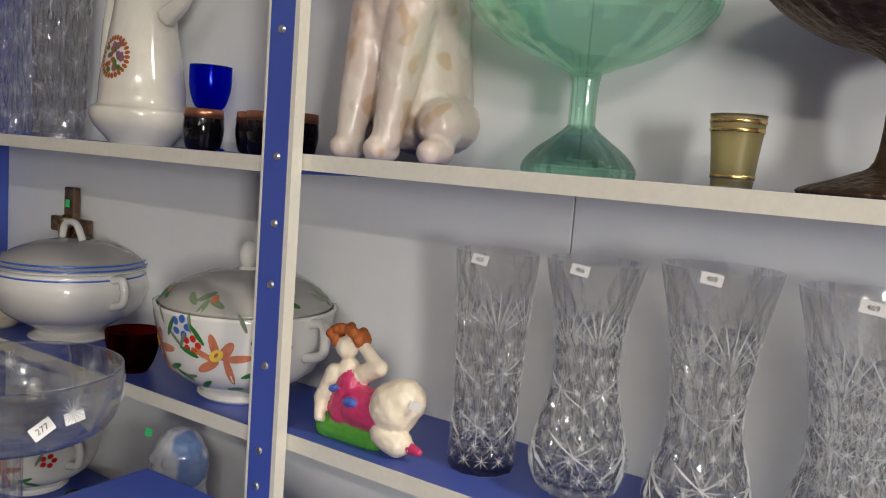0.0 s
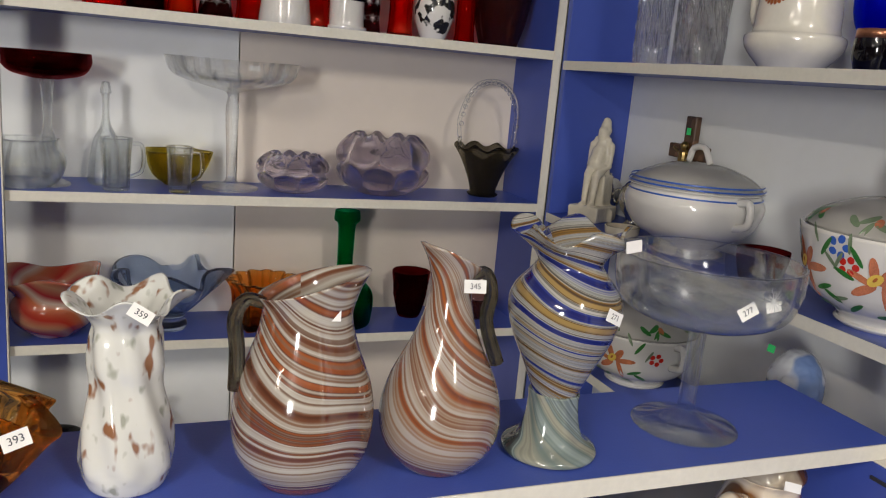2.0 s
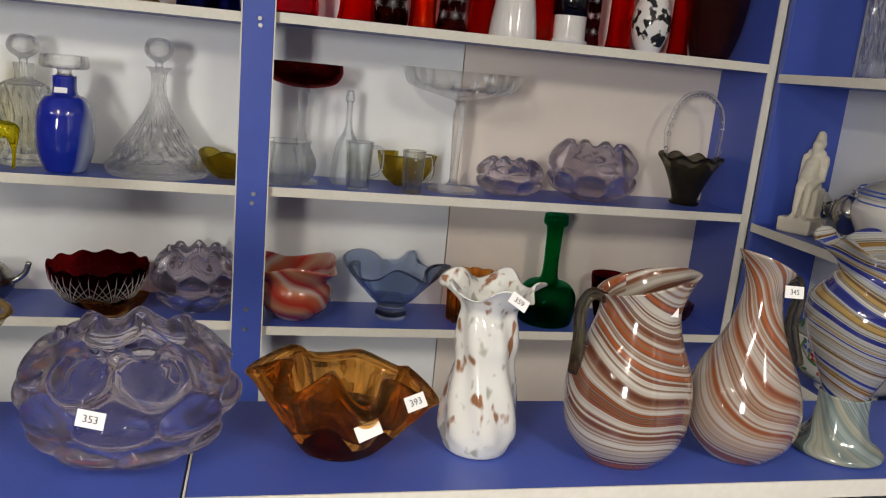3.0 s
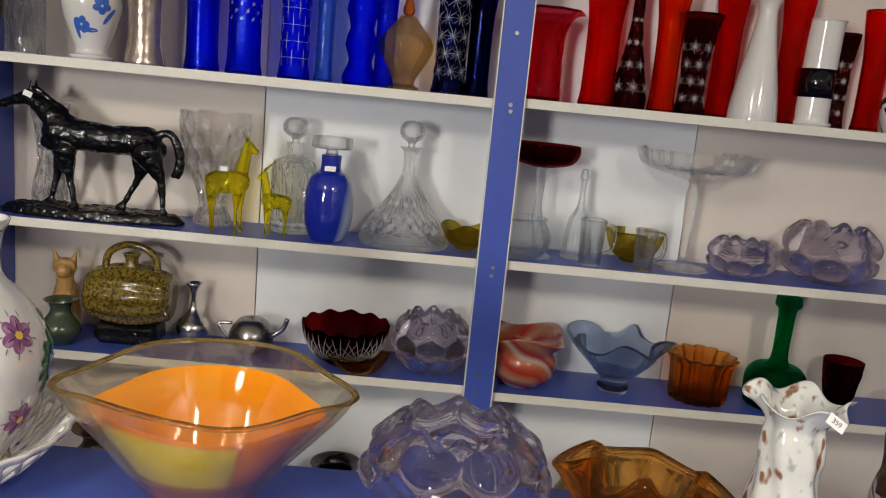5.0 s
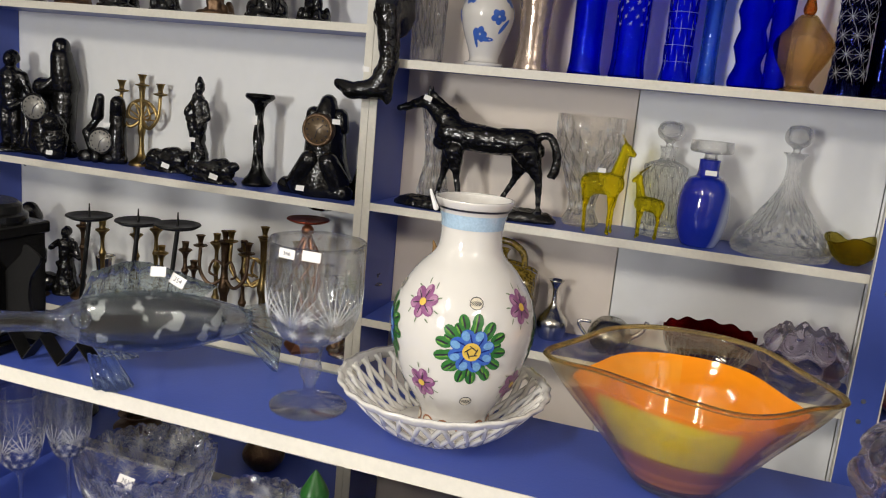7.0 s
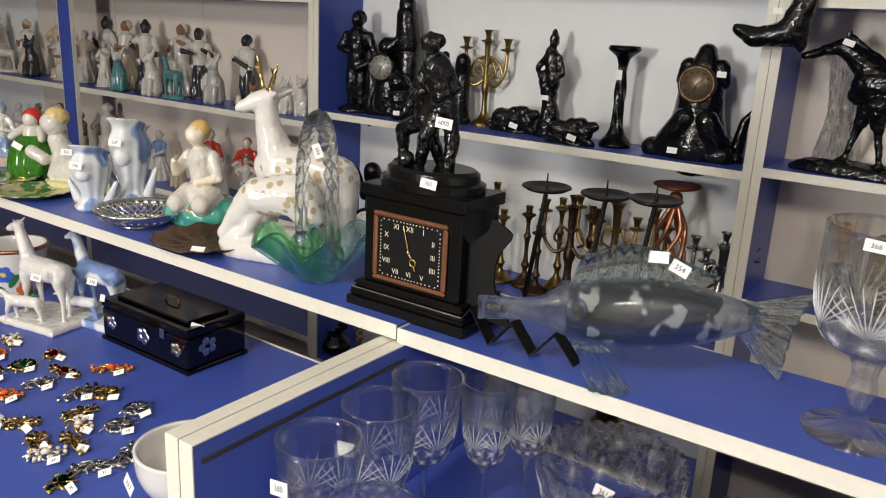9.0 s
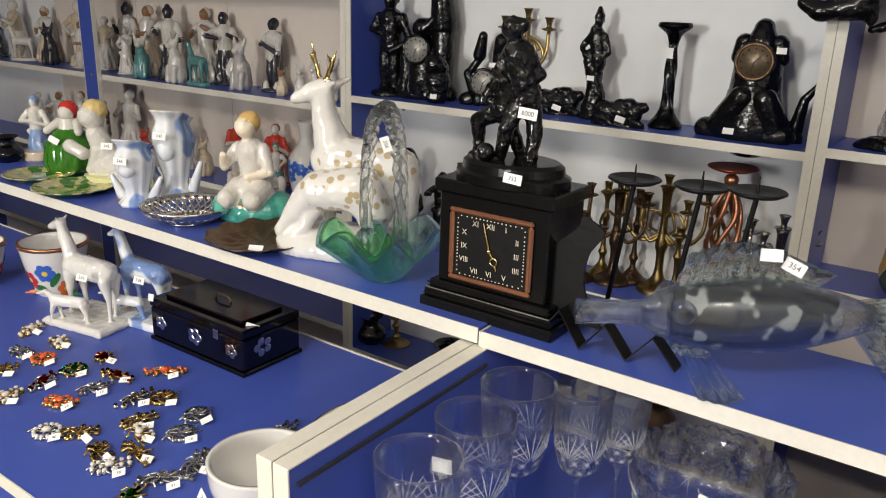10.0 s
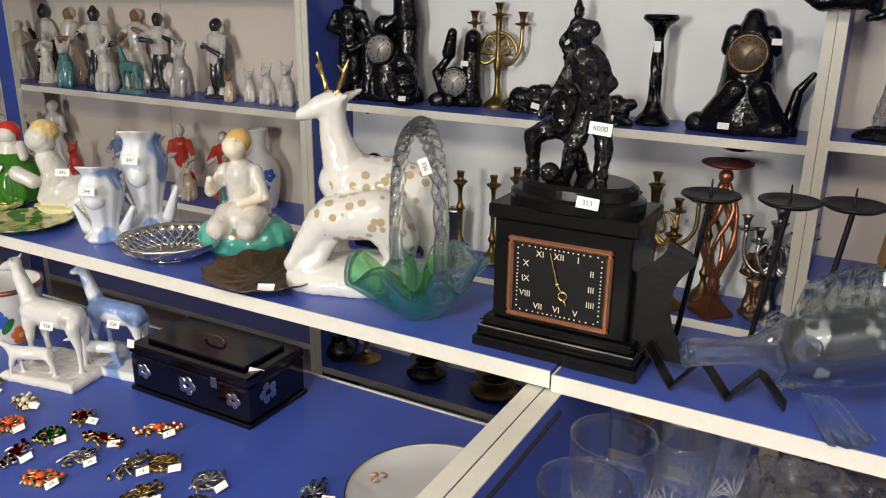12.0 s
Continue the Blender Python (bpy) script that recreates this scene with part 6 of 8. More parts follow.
def fish_vase(x, y, h, w, rz, label, text):
    shape = ((0.75, 0), (0.8, 0.06), (0.5, 0.2), (0.75, 0.5), (0.9, 0.75), (0.7, 0.9), (0.9, 1))
    bm = vessel_bm(shape, w, h, 0.003, lambda a, r, z: (r * (1 + 0.25 * (z / h) * math.cos(2 * a) + 0.05 * math.sin(9 * a)), z + 0.012 * (z / h) ** 4 * math.cos(a)), 56, 30)
    for s in (-1, 1):
        limb(bm, (0, s * w * 0.36, h * 0.15), (0, s * w * 0.55, h * 0.45), w * 0.12, w * 0.05)
    ball(bm, (w * 0.36, 0, h * 0.62), (w * 0.2, w * 0.2, h * 0.13))
    ob = thing("fish_vase", label, "vase", bm, PALEB, x, y, LZ + 0.003, rz, "glazed fish vases")
    price_tag(ob, (x + w * 0.55, y + w * 0.3, LZ + h * 0.82), (0.85, 0.5, 0.2), text, 0.026, 0.014, -4)
    return ob


fish_vase(-0.735, -2.315, 0.155, 0.085, 30, "tall grey-green glazed porcelain fish vase", "347")
fish_vase(-0.668, -2.335, 0.11, 0.08, 30, "small blue and white glazed porcelain fish vase", "346")
bm = bmesh.new()
blobs(bm, [(0, -.3, .25, 0, .35, .32, .2, .25, 0), (.1, -.3, .5, .1, -.45, .2, .1, .08, 0), (0, -.25, .42, .05, -.35, .72, .18, .15, 0), (.06, -.38, .95, .08, -.4, .98, .17, .18, 0), (.04, -.36, 1.08, .02, -.32, 1.08, .16, .15, 1), (.1, .3, .3, .2, .0, .15, .15, .1, 0), (.2, -.7, .55, .2, -.5, .45, .1, .1, 0), (0, .4, .2, 0, .7, .12, .16, .1, 0)], 0.13)
lathe(bm, [(0, 0), (1, 0), (0.95, 0.015), (0, 0.02)], 30, None, 2, Matrix.Diagonal((0.045, 0.085, 1, 1)))
o = thing("figurine", "white porcelain boy lying with a goose", "figurine", bm, [FIGM[0], material("blond_paint", (0.66, 0.5, 0.2), 0.3), material("meadow_glaze", (0.62, 0.6, 0.3), 0.2)], -0.748, -2.5, LZ + 0.003, 25)
price_tag(o, (-0.7, -2.47, LZ + 0.085), (0.85, 0.5, 0.3), "342", 0.026, 0.014)


def green_lady():
    x, y = -0.74, -2.665
    ob = empty("figurine", x, y, LZ + 0.003, 25)
    part("skirt", vessel_bm(((0.86, 0), (0.9, 0.06), (1, 0.25), (0.85, 0.7), (0.4, 1), (0.0, 1.02)), 0.105, 0.088, 0.0, lobes(12, 0.06), 72, 26), GREENC, ob, "bright green glazed bell skirt", True)
    bm = bmesh.new()
    blobs(bm, [(0, 0, .08, 0, 0, .098, .022, .018, 0), (0, -.02, .1, .02, -.035, .085, .01, .008, 0), (0, .02, .1, .02, .035, .085, .01, .008, 0), (0, 0, .118, .002, 0, .12, .016, .017, 0)])
    part("bust", bm, FIGM[0], ob, smooth=True)
    bm = bmesh.new()
    ball(bm, (-0.005, 0, 0.124), (0.02, 0.02, 0.02))
    part("headscarf", bm, REDC, ob, smooth=True)
    bm = bmesh.new()
    lathe(bm, [(0.0458, 0.003), (0.0475, 0.003), (0.0485, 0.007), (0.047, 0.008)], 60)
    part("hem_band", bm, GOLD, ob, smooth=True)
    price_tag(ob, (x + 0.045, y + 0.02, LZ + 0.075), (0.85, 0.5, 0.4), "", 0.026, 0.014, -25)
    return tagged(ob, "porcelain lady in a green skirt and red headscarf", "figurine")


green_lady()
for x, y, w in ((-0.645, -2.5, 0.145), (-0.66, -2.645, 0.135)):
    p = vase("majolica_plate", "small round majolica plate with green leaf relief", "plate", ((0.6, 0), (0.7, 0.3), (0.97, 0.8), (1, 1)), w, 0.013, mottled("leaf_majolica", (0.42, 0.38, 0.18), ((0.05, 0.16, 0.03), (0.55, 0.5, 0.3)), 40, (0.45, 0.6)), x, y, LZ + 0.003, 0.003, ruffle(18, 0.02, 0.005, 0.013), 72, 16, group="majolica plates")
bm = bmesh.new()
standing(bm, 0.135, 0.6, 0.5, mats=(0, 1, 1), hat=True, seed=4)
lathe(bm, [(0, 0), (0.035, 0), (0.035, 0.02), (0, 0.022)], 24, None, 2)
thing("figurine", "porcelain man in a straw hat beside a barrel", "figurine", bm, [FIGM[7], FIGM[0], FIGM[6]], -0.76, -2.83, LZ + 0.003, 30)
vase("vase", "small round black glazed vase", "vase", BULB, 0.07, 0.055, BLACKL, -0.7, -2.85, LZ + 0.003)
for k, (y, h, mt) in enumerate(((-3.0, 0.14, (0, 4, 0)), (-3.15, 0.12, (2, 0, 0)), (-3.3, 0.15, (0, 0, 6)))):
    bm = bmesh.new()
    standing(bm, h, 0.6, 0.4, mats=mt, seed=20 + k)
    thing("figurine", "small glazed porcelain figurine on the ledge", "figurine", bm, FIGM, -0.73, y, LZ + 0.003, 30, "figurines at the ledge's far end")

# ---- table top ----


def lacquer_box():
    ob = empty("lacquer_box", -0.684, -2.14, TZ, 0)
    hx, hy = 0.062, 0.118
    part("body", box_bm(-hx, hx, -hy, hy, 0.008, 0.062, 0.003), BLACKL, ob)
    part("foot_rail", box_bm(-hx - 0.003, hx + 0.003, -hy - 0.003, hy + 0.003, 0, 0.0079, 0.002), BLACKL, ob)
    part("lid", box_bm(-hx - 0.001, hx + 0.001, -hy - 0.001, hy + 0.001, 0.0625, 0.078, 0.003), BLACKL, ob)
    part("lid_panel", box_bm(-hx + 0.018, hx - 0.018, -hy + 0.02, hy - 0.02, 0.0781, 0.084, 0.002), BLACKL, ob)
    bm = bmesh.new()
    tube(bm, [(0, -0.02, 0.084), (0, -0.014, 0.093), (0, 0.014, 0.093), (0, 0.02, 0.084)], 0.002, n=14)
    part("handle", bm, BRONZE, ob, smooth=True)
    for y0, s in ((0.0, 1), (0.09, 0.8), (-0.09, 0.8)):
        bm = bmesh.new()
        for k in range(5):
            t = math.tau * k / 5
            lathe(bm, [(0, 0.0008), (0.006 * s, 0.0006), (0.007 * s, 0)], 10, None, 0, Matrix.Translation((hx + 0.0005, y0 + 0.011 * s * math.cos(t), 0.038 + 0.009 * s * math.sin(t))) @ Matrix.Rotation(radians(90), 4, "Y"))
        part("inlay", bm, SILVER, ob, "mother-of-pearl flower inlay")
    bm = bmesh.new()
    for k in range(5):
        lathe(bm, [(0, 0.0008), (0.006, 0.0006), (0.007, 0)], 10, None, 0, Matrix.Translation((0.02 + 0.012 * math.cos(k * 1.26), hy + 0.0005, 0.04 + 0.01 * math.sin(k * 1.26))) @ Matrix.Rotation(radians(-90), 4, "X"))
    part("inlay", bm, SILVER, ob, "mother-of-pearl flower inlay")
    part("hinge", box_bm(hx, hx + 0.002, 0.05, 0.062, 0.05, 0.066, 0.0006), SILVER, ob)
    price_tag(ob, (-0.65, -2.03, TZ + 0.075), (0.7, 0.7, 0.2), "", 0.024, 0.014, -20)
    price_tag(ob, (-0.62, -2.25, TZ + 0.08), (1, -0.2, 0.3), "", 0.022, 0.014, 10)
    return tagged(ob, "black lacquered jewellery box with pearl inlay", "box")


lacquer_box()


def small_deer(x, y, h, mat, rz, label, fawn):
    bm = bmesh.new()
    quadruped(bm, h * 0.62, h * 0.62, 0, 0.05, 1.05, step=0.06)
    if fawn:
        before = set(bm.verts)
        quadruped(bm, h * 0.3, h * 0.42, 0, 0.07, 0.3, step=0.1)
        bmesh.ops.transform(bm, matrix=pose(h * 0.2, -h * 0.08, 0, 0, 0, 15), verts=[v for v in bm.verts if v not in before])
    lathe(bm, [(0, 0), (1, 0), (1, 0.008), (0.9, 0.013), (0, 0.014)], 4, None, 0, Matrix.Diagonal((h * 0.4, h * 0.52, 1, 1)) @ Matrix.Rotation(radians(45), 4, "Z"))
    ob = thing("deer_figurine", label, "figurine", bm, mat, x, y, TZ, rz, "deer with fawns on the counter")
    price_tag(ob, (x + 0.04, y + 0.04, TZ + h * 0.52), (0.8, 0.5, 0.3), "336" if fawn else "", 0.022, 0.014, -10)


small_deer(-0.605, -2.405, 0.2, WHITE, 10, "white porcelain deer with a suckling fawn", True)
small_deer(-0.675, -2.345, 0.18, PALEB, 10, "pale blue porcelain deer with a fawn", True)


def flower_cup(x, y, h, w, label):
    shape = ((0.55, 0), (0.62, 0.04), (0.85, 0.5), (1, 1))
    ob = vase("cup", label, "cup", shape, w, h, WHITE, x, y, TZ, 0.004, None, 56)
    at, bm = on_surface(shape, w, h), bmesh.new()
    for k in range(9):
        a, z = 0.7 * k, h * (0.35 + 0.2 * math.sin(k * 2.1))
        flower(bm, at, w * 0.42, a, z, 0.019, 6, k % 3, 3, k)
        painted(bm, at, w * 0.42, a + 0.3, z - 0.015, 0, 0, 0.018, 0.007, k, 4)
    part("painted_flower", bm, [REDC, PBLUE, ORNGC, YELP, LEAF], ob, "painted red and blue flowers")
    bm = bmesh.new()
    tube(bm, [(0, -w * 0.46, h * 0.8), (0, -w * 0.7, h * 0.75), (0, -w * 0.66, h * 0.4), (0, -w * 0.42, h * 0.35)], 0.005, n=16)
    part("handle", bm, WHITE, ob, smooth=True)
    bm = bmesh.new()
    lathe(bm, [(w / 2 - 0.003, h - 0.006), (w / 2 + 0.0008, h - 0.006), (w / 2 + 0.001, h + 0.0006), (w / 2 - 0.004, h + 0.0008)], 56)
    part("rim_band", bm, COPPER, ob, "brown gilt rim", True)


flower_cup(-0.645, -2.6, 0.105, 0.13, "large white cup painted with bright flowers")
flower_cup(-0.56, -2.75, 0.09, 0.12, "white cup with painted flowers")
wb = vase("bowl", "plain round white porcelain bowl", "bowl", ((0.6, 0), (0.66, 0.06), (0.94, 0.5), (1, 1)), 0.128, 0.07, WHITE, -0.415, -1.745, TZ, 0.005, None, 64)
price_tag(wb, (-0.345, -1.765, TZ + 0.04), (1, -0.2, 0.2), "337", 0.028, 0.018, -22)
pl = empty("plate", -0.6, -1.715, TZ + 0.0)
part("dish", vessel_bm(((0.55, 0), (0.6, 0.15), (0.75, 0.35), (0.98, 0.9), (1, 1)), 0.206, 0.022, 0.003, None, 72, 22), WHITE, pl, "", True)
bm = bmesh.new()
lathe(bm, [(0.1015, 0.0218), (0.1034, 0.0218), (0.1034, 0.0229), (0.1015, 0.0229)], 72)
part("gilt_rim", bm, GOLD, pl, smooth=True)
for k in range(4):
    bm = bmesh.new()
    for j in range(6):
        lathe(bm, [(0, 0.0008), (0.0032, 0.0006), (0.004, 0)], 8, None, j % 2, Matrix.Translation((0.077 * math.cos(k * 1.57) + 0.009 * math.cos(j * 2.2), 0.077 * math.sin(k * 1.57) + 0.006 * math.sin(j * 2.2), 0.0158)))
    part("painted_animal_spot", bm, [ORNGC, TAN], pl)
tagged(pl, "white porcelain plate with a gilt rim and small painted motifs", "plate")
price_tag(pl, (-0.68, -1.7, TZ + 0.03), (0.5, 0.1, 1), "338", 0.026, 0.013, -15)

# brooches laid out in rows
BR = [(-0.47, -2.245, 1, "11"), (-0.42, -2.245, 4, ""), (-0.525, -2.25, 4, "15"), (-0.44, -2.03, 0, "12"), (-0.455, -1.955, 3, "10"), (-0.555, -2.13, 2, "17"), (-0.51, -2.36, 5, ""), (-0.45, -2.37, 3, ""), (-0.46, -2.32, 2, ""), (-0.5, -2.175, 4, "16"), (-0.455, -2.165, 3, "14"),
      (-0.4, -2.165, 2, "24"), (-0.5, -2.06, 0, ""), (-0.475, -2.09, 0, "13"), (-0.42, -2.0, 5, ""), (-0.37, -2.065, 0, ""), (-0.345, -2.1, 5, "40"), (-0.39, -1.96, 0, "39"), (-0.36, -2.0, 0, ""), (-0.35, -1.96, 5, "38"), (-0.5, -1.98, 3, ""), (-0.42, -1.88, 3, "32"),
      (-0.45, -1.87, 3, ""), (-0.545, -1.85, 3, "35"), (-0.48, -1.845, 3, "34"), (-0.375, -1.885, 3, "31"), (-0.33, -1.885, 1, "30"), (-0.36, -2.24, 5, ""), (-0.58, -2.45, 0, ""), (-0.51, -2.45, 5, ""), (-0.4, -2.33, 0, "")]
GEMS = [glass("smoky_paste", (0.85, 0.78, 0.6), 0.0, 0.1), glass("emerald_paste", (0.02, 0.5, 0.1), 0.02, 0.1), material("coral_paste", (0.7, 0.1, 0.03), 0.1, coat=0.5), glass("diamond_paste", (0.95, 0.95, 0.97), 0.0, 0.1), glass("ruby_paste", (0.6, 0.02, 0.05), 0.02, 0.1), material("pearl_paste", (0.7, 0.66, 0.6), 0.15, coat=0.6)]


def brooch(x, y, kind, text, k):
    rng = random.Random(100 + k)
    ob = empty("brooch", x, y, TZ, rng.uniform(0, 360))
    bm, gm = bmesh.new(), bmesh.new()
    style = k % 4
    n = 18 if kind == 3 else 14
    for i in range(n):
        if style == 0:
            p = (0.011 * math.cos(math.tau * i / n), 0.011 * math.sin(math.tau * i / n))
        elif style == 1:
            p = ((i / (n - 1) - 0.5) * 0.042, 0.005 * math.sin(i * 2.3))
        elif style == 2:
            p = (rng.uniform(-0.015, 0.015), rng.uniform(-0.009, 0.009))
        else:
            p = (0.014 * math.cos(i * 0.9) * (0.5 + i / n), 0.009 * math.sin(i * 0.9))
        lathe(bm, [(0.0, 0.0), (0.0025, 0.0), (0.0028, 0.002), (0.002, 0.004)], 8, None, 0, Matrix.Translation((*p, 0)))
        ball(gm, (*p, 0.0045), (0.0021, 0.0021, 0.002), 0, 8)
    for i in range(7):
        t = i * 0.9 + k
        tube(bm, [(0, 0, 0.002), (0.01 * math.cos(t), 0.007 * math.sin(t), 0.005), (0.019 * math.cos(t + 0.5), 0.012 * math.sin(t + 0.5), 0.002)], 0.0011, seg=5, n=7)
    ball(gm, (0, 0, 0.006), (0.0042, 0.0036, 0.003), 0, 10)
    for mesh in (bm, gm):
        bmesh.ops.scale(mesh, vec=(1.5, 1.5, 1.3), verts=mesh.verts)
    part("setting", bm, SILVER if kind == 3 or k % 3 == 1 else GOLD, ob, smooth=True)
    part("stone_cluster", gm, GEMS[kind], ob, "cluster of paste stones")
    a = rng.uniform(-0.5, 0.5)
    price_tag(ob, (x + 0.004, y + 0.026, TZ + 0.006), (0.5, 0.15, 0.9), text, 0.019, 0.0115, rng.uniform(-30, 50))
    names = ("gilt brooch", "brooch with green stones", "brooch with coral beads", "rhinestone brooch", "brooch with red stones", "brooch with pearly beads")
    tagged(ob, names[kind] + " with a price tag lying on blue laminate", "brooch", "brooches on the counter")


for k, (x, y, kind, text) in enumerate(BR):
    brooch(x, y, kind, text, k)

# ---- crystal in the counter case ----
for k, (x, y, h, w) in enumerate(((-0.368, -1.484, 0.196, 0.082), (-0.46, -1.484, 0.196, 0.082), (-0.546, -1.486, 0.196, 0.082), (-0.59, -1.43, 0.192, 0.066), (-0.645, -1.405, 0.185, 0.062), (-0.345, -1.395, 0.17, 0.085))):
    g = vase("wine_glass", "tall cut crystal wine glass on a stem", "wine glass", ((0.85, 0), (0.8, 0.015), (0.2, 0.04), (0.1, 0.1), (0.1, 0.36), (0.2, 0.42), (0.66, 0.52), (0.9, 0.74), (1, 1)), w, h, WINE, x, y, TZ, 0.0018, lambda a, r, z: (r * (1 + 0.05 * abs(math.sin(4 * a)) * (0.1 < z / h < 0.4)), z), 64, 50, group="crystal wine glasses", foot=0.085)
    WG = ((0.85, 0), (0.8, 0.015), (0.2, 0.04), (0.1, 0.1), (0.1, 0.36), (0.2, 0.42), (0.66, 0.52), (0.9, 0.74), (1, 1))
    cut_pattern(g, WG, w + 0.0006, h, 0.56, 0.95, 6, 1, 9, True, 1.1)
    cut_pattern(g, WG, w + 0.0006, h, 0.48, 0.62, 12, 2, 4)
    if k in (0, 1):
        price_tag(g, (x + w / 2, y - 0.01, TZ + h * 0.8), (1, -0.1, 0.15), "" if k else "360", 0.028, 0.016, 12)
for x, y, w, h, tx in ((-0.69, -1.315, 0.185, 0.09, "361"), (-0.66, -1.14, 0.17, 0.07, "")):
    c = vase("crystal_bowl", "heavy cut crystal bowl with a sawtooth rim", "bowl", ((0.6, 0), (0.66, 0.04), (0.85, 0.4), (1, 1)), w, h, CRYSTAL, x, y, TZ, 0.007, lambda a, r, z: (r - 0.005 * abs(math.sin(6 * a + 50 * z)) * abs(math.sin(6 * a - 50 * z)), z + (0.004 * abs(math.sin(18 * a)) if z > 0.06 else 0)), 108, 34, group="crystal bowls in the case", foot=0.012)
    cut_pattern(c, ((0.6, 0), (0.66, 0.04), (0.85, 0.4), (1, 1)), w + 0.001, h, 0.08, 0.95, 12, 2, 9)
    price_tag(c, (x + w * 0.36, y + 0.02, TZ + h - 0.004), (0.9, 0.1, 0.5), tx, 0.026, 0.015, -8)
for x, y in ((-0.42, -0.98), (-0.52, -0.7), (-0.5, -0.3), (-0.45, 0.1)):
    vase("crystal_bowl", "cut crystal salad bowl standing in the counter case", "bowl", BOWL, 0.16, 0.08, CRYSTAL, x, y, TZ, 0.006, facets(14, 0.005, 60, 0.08, 0, 1), 84, 30, group="crystal bowls in the case", foot=0.01)
gbt = empty("bottle", -0.56, -1.0, TZ)
part("body", vessel_bm(((0.8, 0), (1, 0.1), (0.95, 0.7), (0.6, 0.78), (0.62, 1)), 0.05, 0.165, 0), GREENC, gbt, "", True)
part("stopper", vessel_bm(((0.5, 0), (0.9, 0.3), (0.5, 0.7), (0.05, 1)), 0.034, 0.04, 0), LEAF, gbt, "green leaf-shaped stopper", True).location = (0, 0, 0.166)
bm = bmesh.new()
lathe(bm, [(0.0155, 0.152), (0.017, 0.152), (0.017, 0.156), (0.0155, 0.156)], 30)
part("gilt_band", bm, GOLD, gbt, smooth=True)
tagged(gbt, "green glazed bottle with a leaf-shaped stopper", "bottle")

# ---- west wall, north bay: glass ----
S2, S3, S1 = 1.296, 1.0, 1.635


def handled_basket():
    ob = empty("glass_basket", -1.675, 0.715, S2)
    part("bowl", vessel_bm(((0.45, 0), (0.5, 0.05), (0.42, 0.12), (0.62, 0.5), (1, 1)), 0.145, 0.115, 0.003, ruffle(8, 0.06, 0.08, 0.115, 0.006), 64, 26), SMOKE, ob, "smoky glass bowl with a wavy rim", True)
    bm = bmesh.new()
    tube(bm, [(0, -0.066, 0.11), (0, -0.072, 0.18), (0, -0.04, 0.25), (0, 0.02, 0.262), (0, 0.065, 0.215), (0, 0.066, 0.11)], 0.005, n=46)
    for k in range(22):
        f = k / 21
        ball(bm, (0.004, -0.07 * math.cos(math.pi * f), 0.13 + 0.13 * math.sin(math.pi * f) ** 0.7), 0.006, 0, 8)
    part("handle", bm, CLEAR, ob, "clear beaded glass handle", True)
    return tagged(ob, "smoky glass basket with a clear beaded handle", "basket")


handled_basket()
lobed_bowl(-1.665, 0.465, S2, 0.2, 0.125, GREYGLASS, "thick lilac-tinted glass bowl on small feet", 2, 8)
lobed_bowl(-1.655, 0.265, S2, 0.145, 0.078, GREYGLASS, "small thick lilac-tinted glass bowl", 2, 8)
c = vase("compote", "tall clear cut glass compote with a wide bowl", "compote", ((0.42, 0), (0.4, 0.02), (0.1, 0.06), (0.07, 0.2), (0.1, 0.6), (0.08, 0.74), (0.3, 0.78), (0.85, 0.86), (1, 1)), 0.265, 0.262, CRYSTAL, -1.665, 0.138, S2, 0.003, lobes(24, 0.03), 72, 44, foot=0.2)
cut_pattern(c, ((0.42, 0), (0.4, 0.02), (0.1, 0.06), (0.07, 0.2), (0.1, 0.6), (0.08, 0.74), (0.3, 0.78), (0.85, 0.86), (1, 1)), 0.267, 0.262, 0.8, 0.98, 16, 1, 8)
price_tag(c, (-1.55, 0.165, S2 + 0.25), (1, 0.1, 0.3), "", 0.024, 0.012)
vase("bowl", "low olive glass bowl", "bowl", BOWL, 0.13, 0.07, OLIVE, -1.705, 0.035, S2, 0.004, ruffle(5, 0.1, 0.02, 0.07))
for x, y, w, h in ((-1.605, 0.035, 0.05, 0.09), (-1.615, -0.08, 0.058, 0.1)):
    v = vase("glass_jug", "small clear glass jug", "jug", CYL, w, h, CLEAR, x, y, S2, 0.003, lobes(10, 0.06))
    bm = bmesh.new()
    tube(bm, [(0, w * 0.45, h * 0.9), (0, w * 0.8, h * 0.85), (0, w * 0.8, h * 0.4), (0, w * 0.42, h * 0.25)], 0.004, n=14)
    part("handle", bm, CLEAR, v, smooth=True)
vase("bottle", "slim clear glass oil bottle with a stopper", "bottle", ((0.9, 0), (1, 0.08), (0.7, 0.42), (0.25, 0.6), (0.2, 0.85), (0.3, 0.9), (0.2, 1)), 0.07, 0.2, CLEAR, -1.68, -0.1, S2)
c = empty("compote", -1.65, -0.2, S2)
part("stem", vessel_bm(((0.9, 0), (0.85, 0.03), (0.2, 0.1), (0.16, 0.3), (0.3, 0.45), (0.18, 0.6), (0.3, 1)), 0.085, 0.2, 0.003, None, 40, 30, 0.19), CLEAR, c, "clear glass baluster stem", True)
part("bowl", vessel_bm(((0.3, 0), (0.8, 0.2), (1, 0.6), (1, 1)), 0.155, 0.05, 0.003), RUBY, c, "shallow dark red glass bowl", True).location = (0, 0, 0.199)
tagged(c, "compote with a dark red bowl on a clear stem", "compote")
vase("bowl", "round clear ribbed glass bowl", "bowl", ((0.6, 0), (0.9, 0.2), (1, 0.55), (0.8, 0.9), (0.85, 1)), 0.13, 0.09, CLEAR, -1.63, -0.235, S2, 0.004, lobes(12, 0.12))

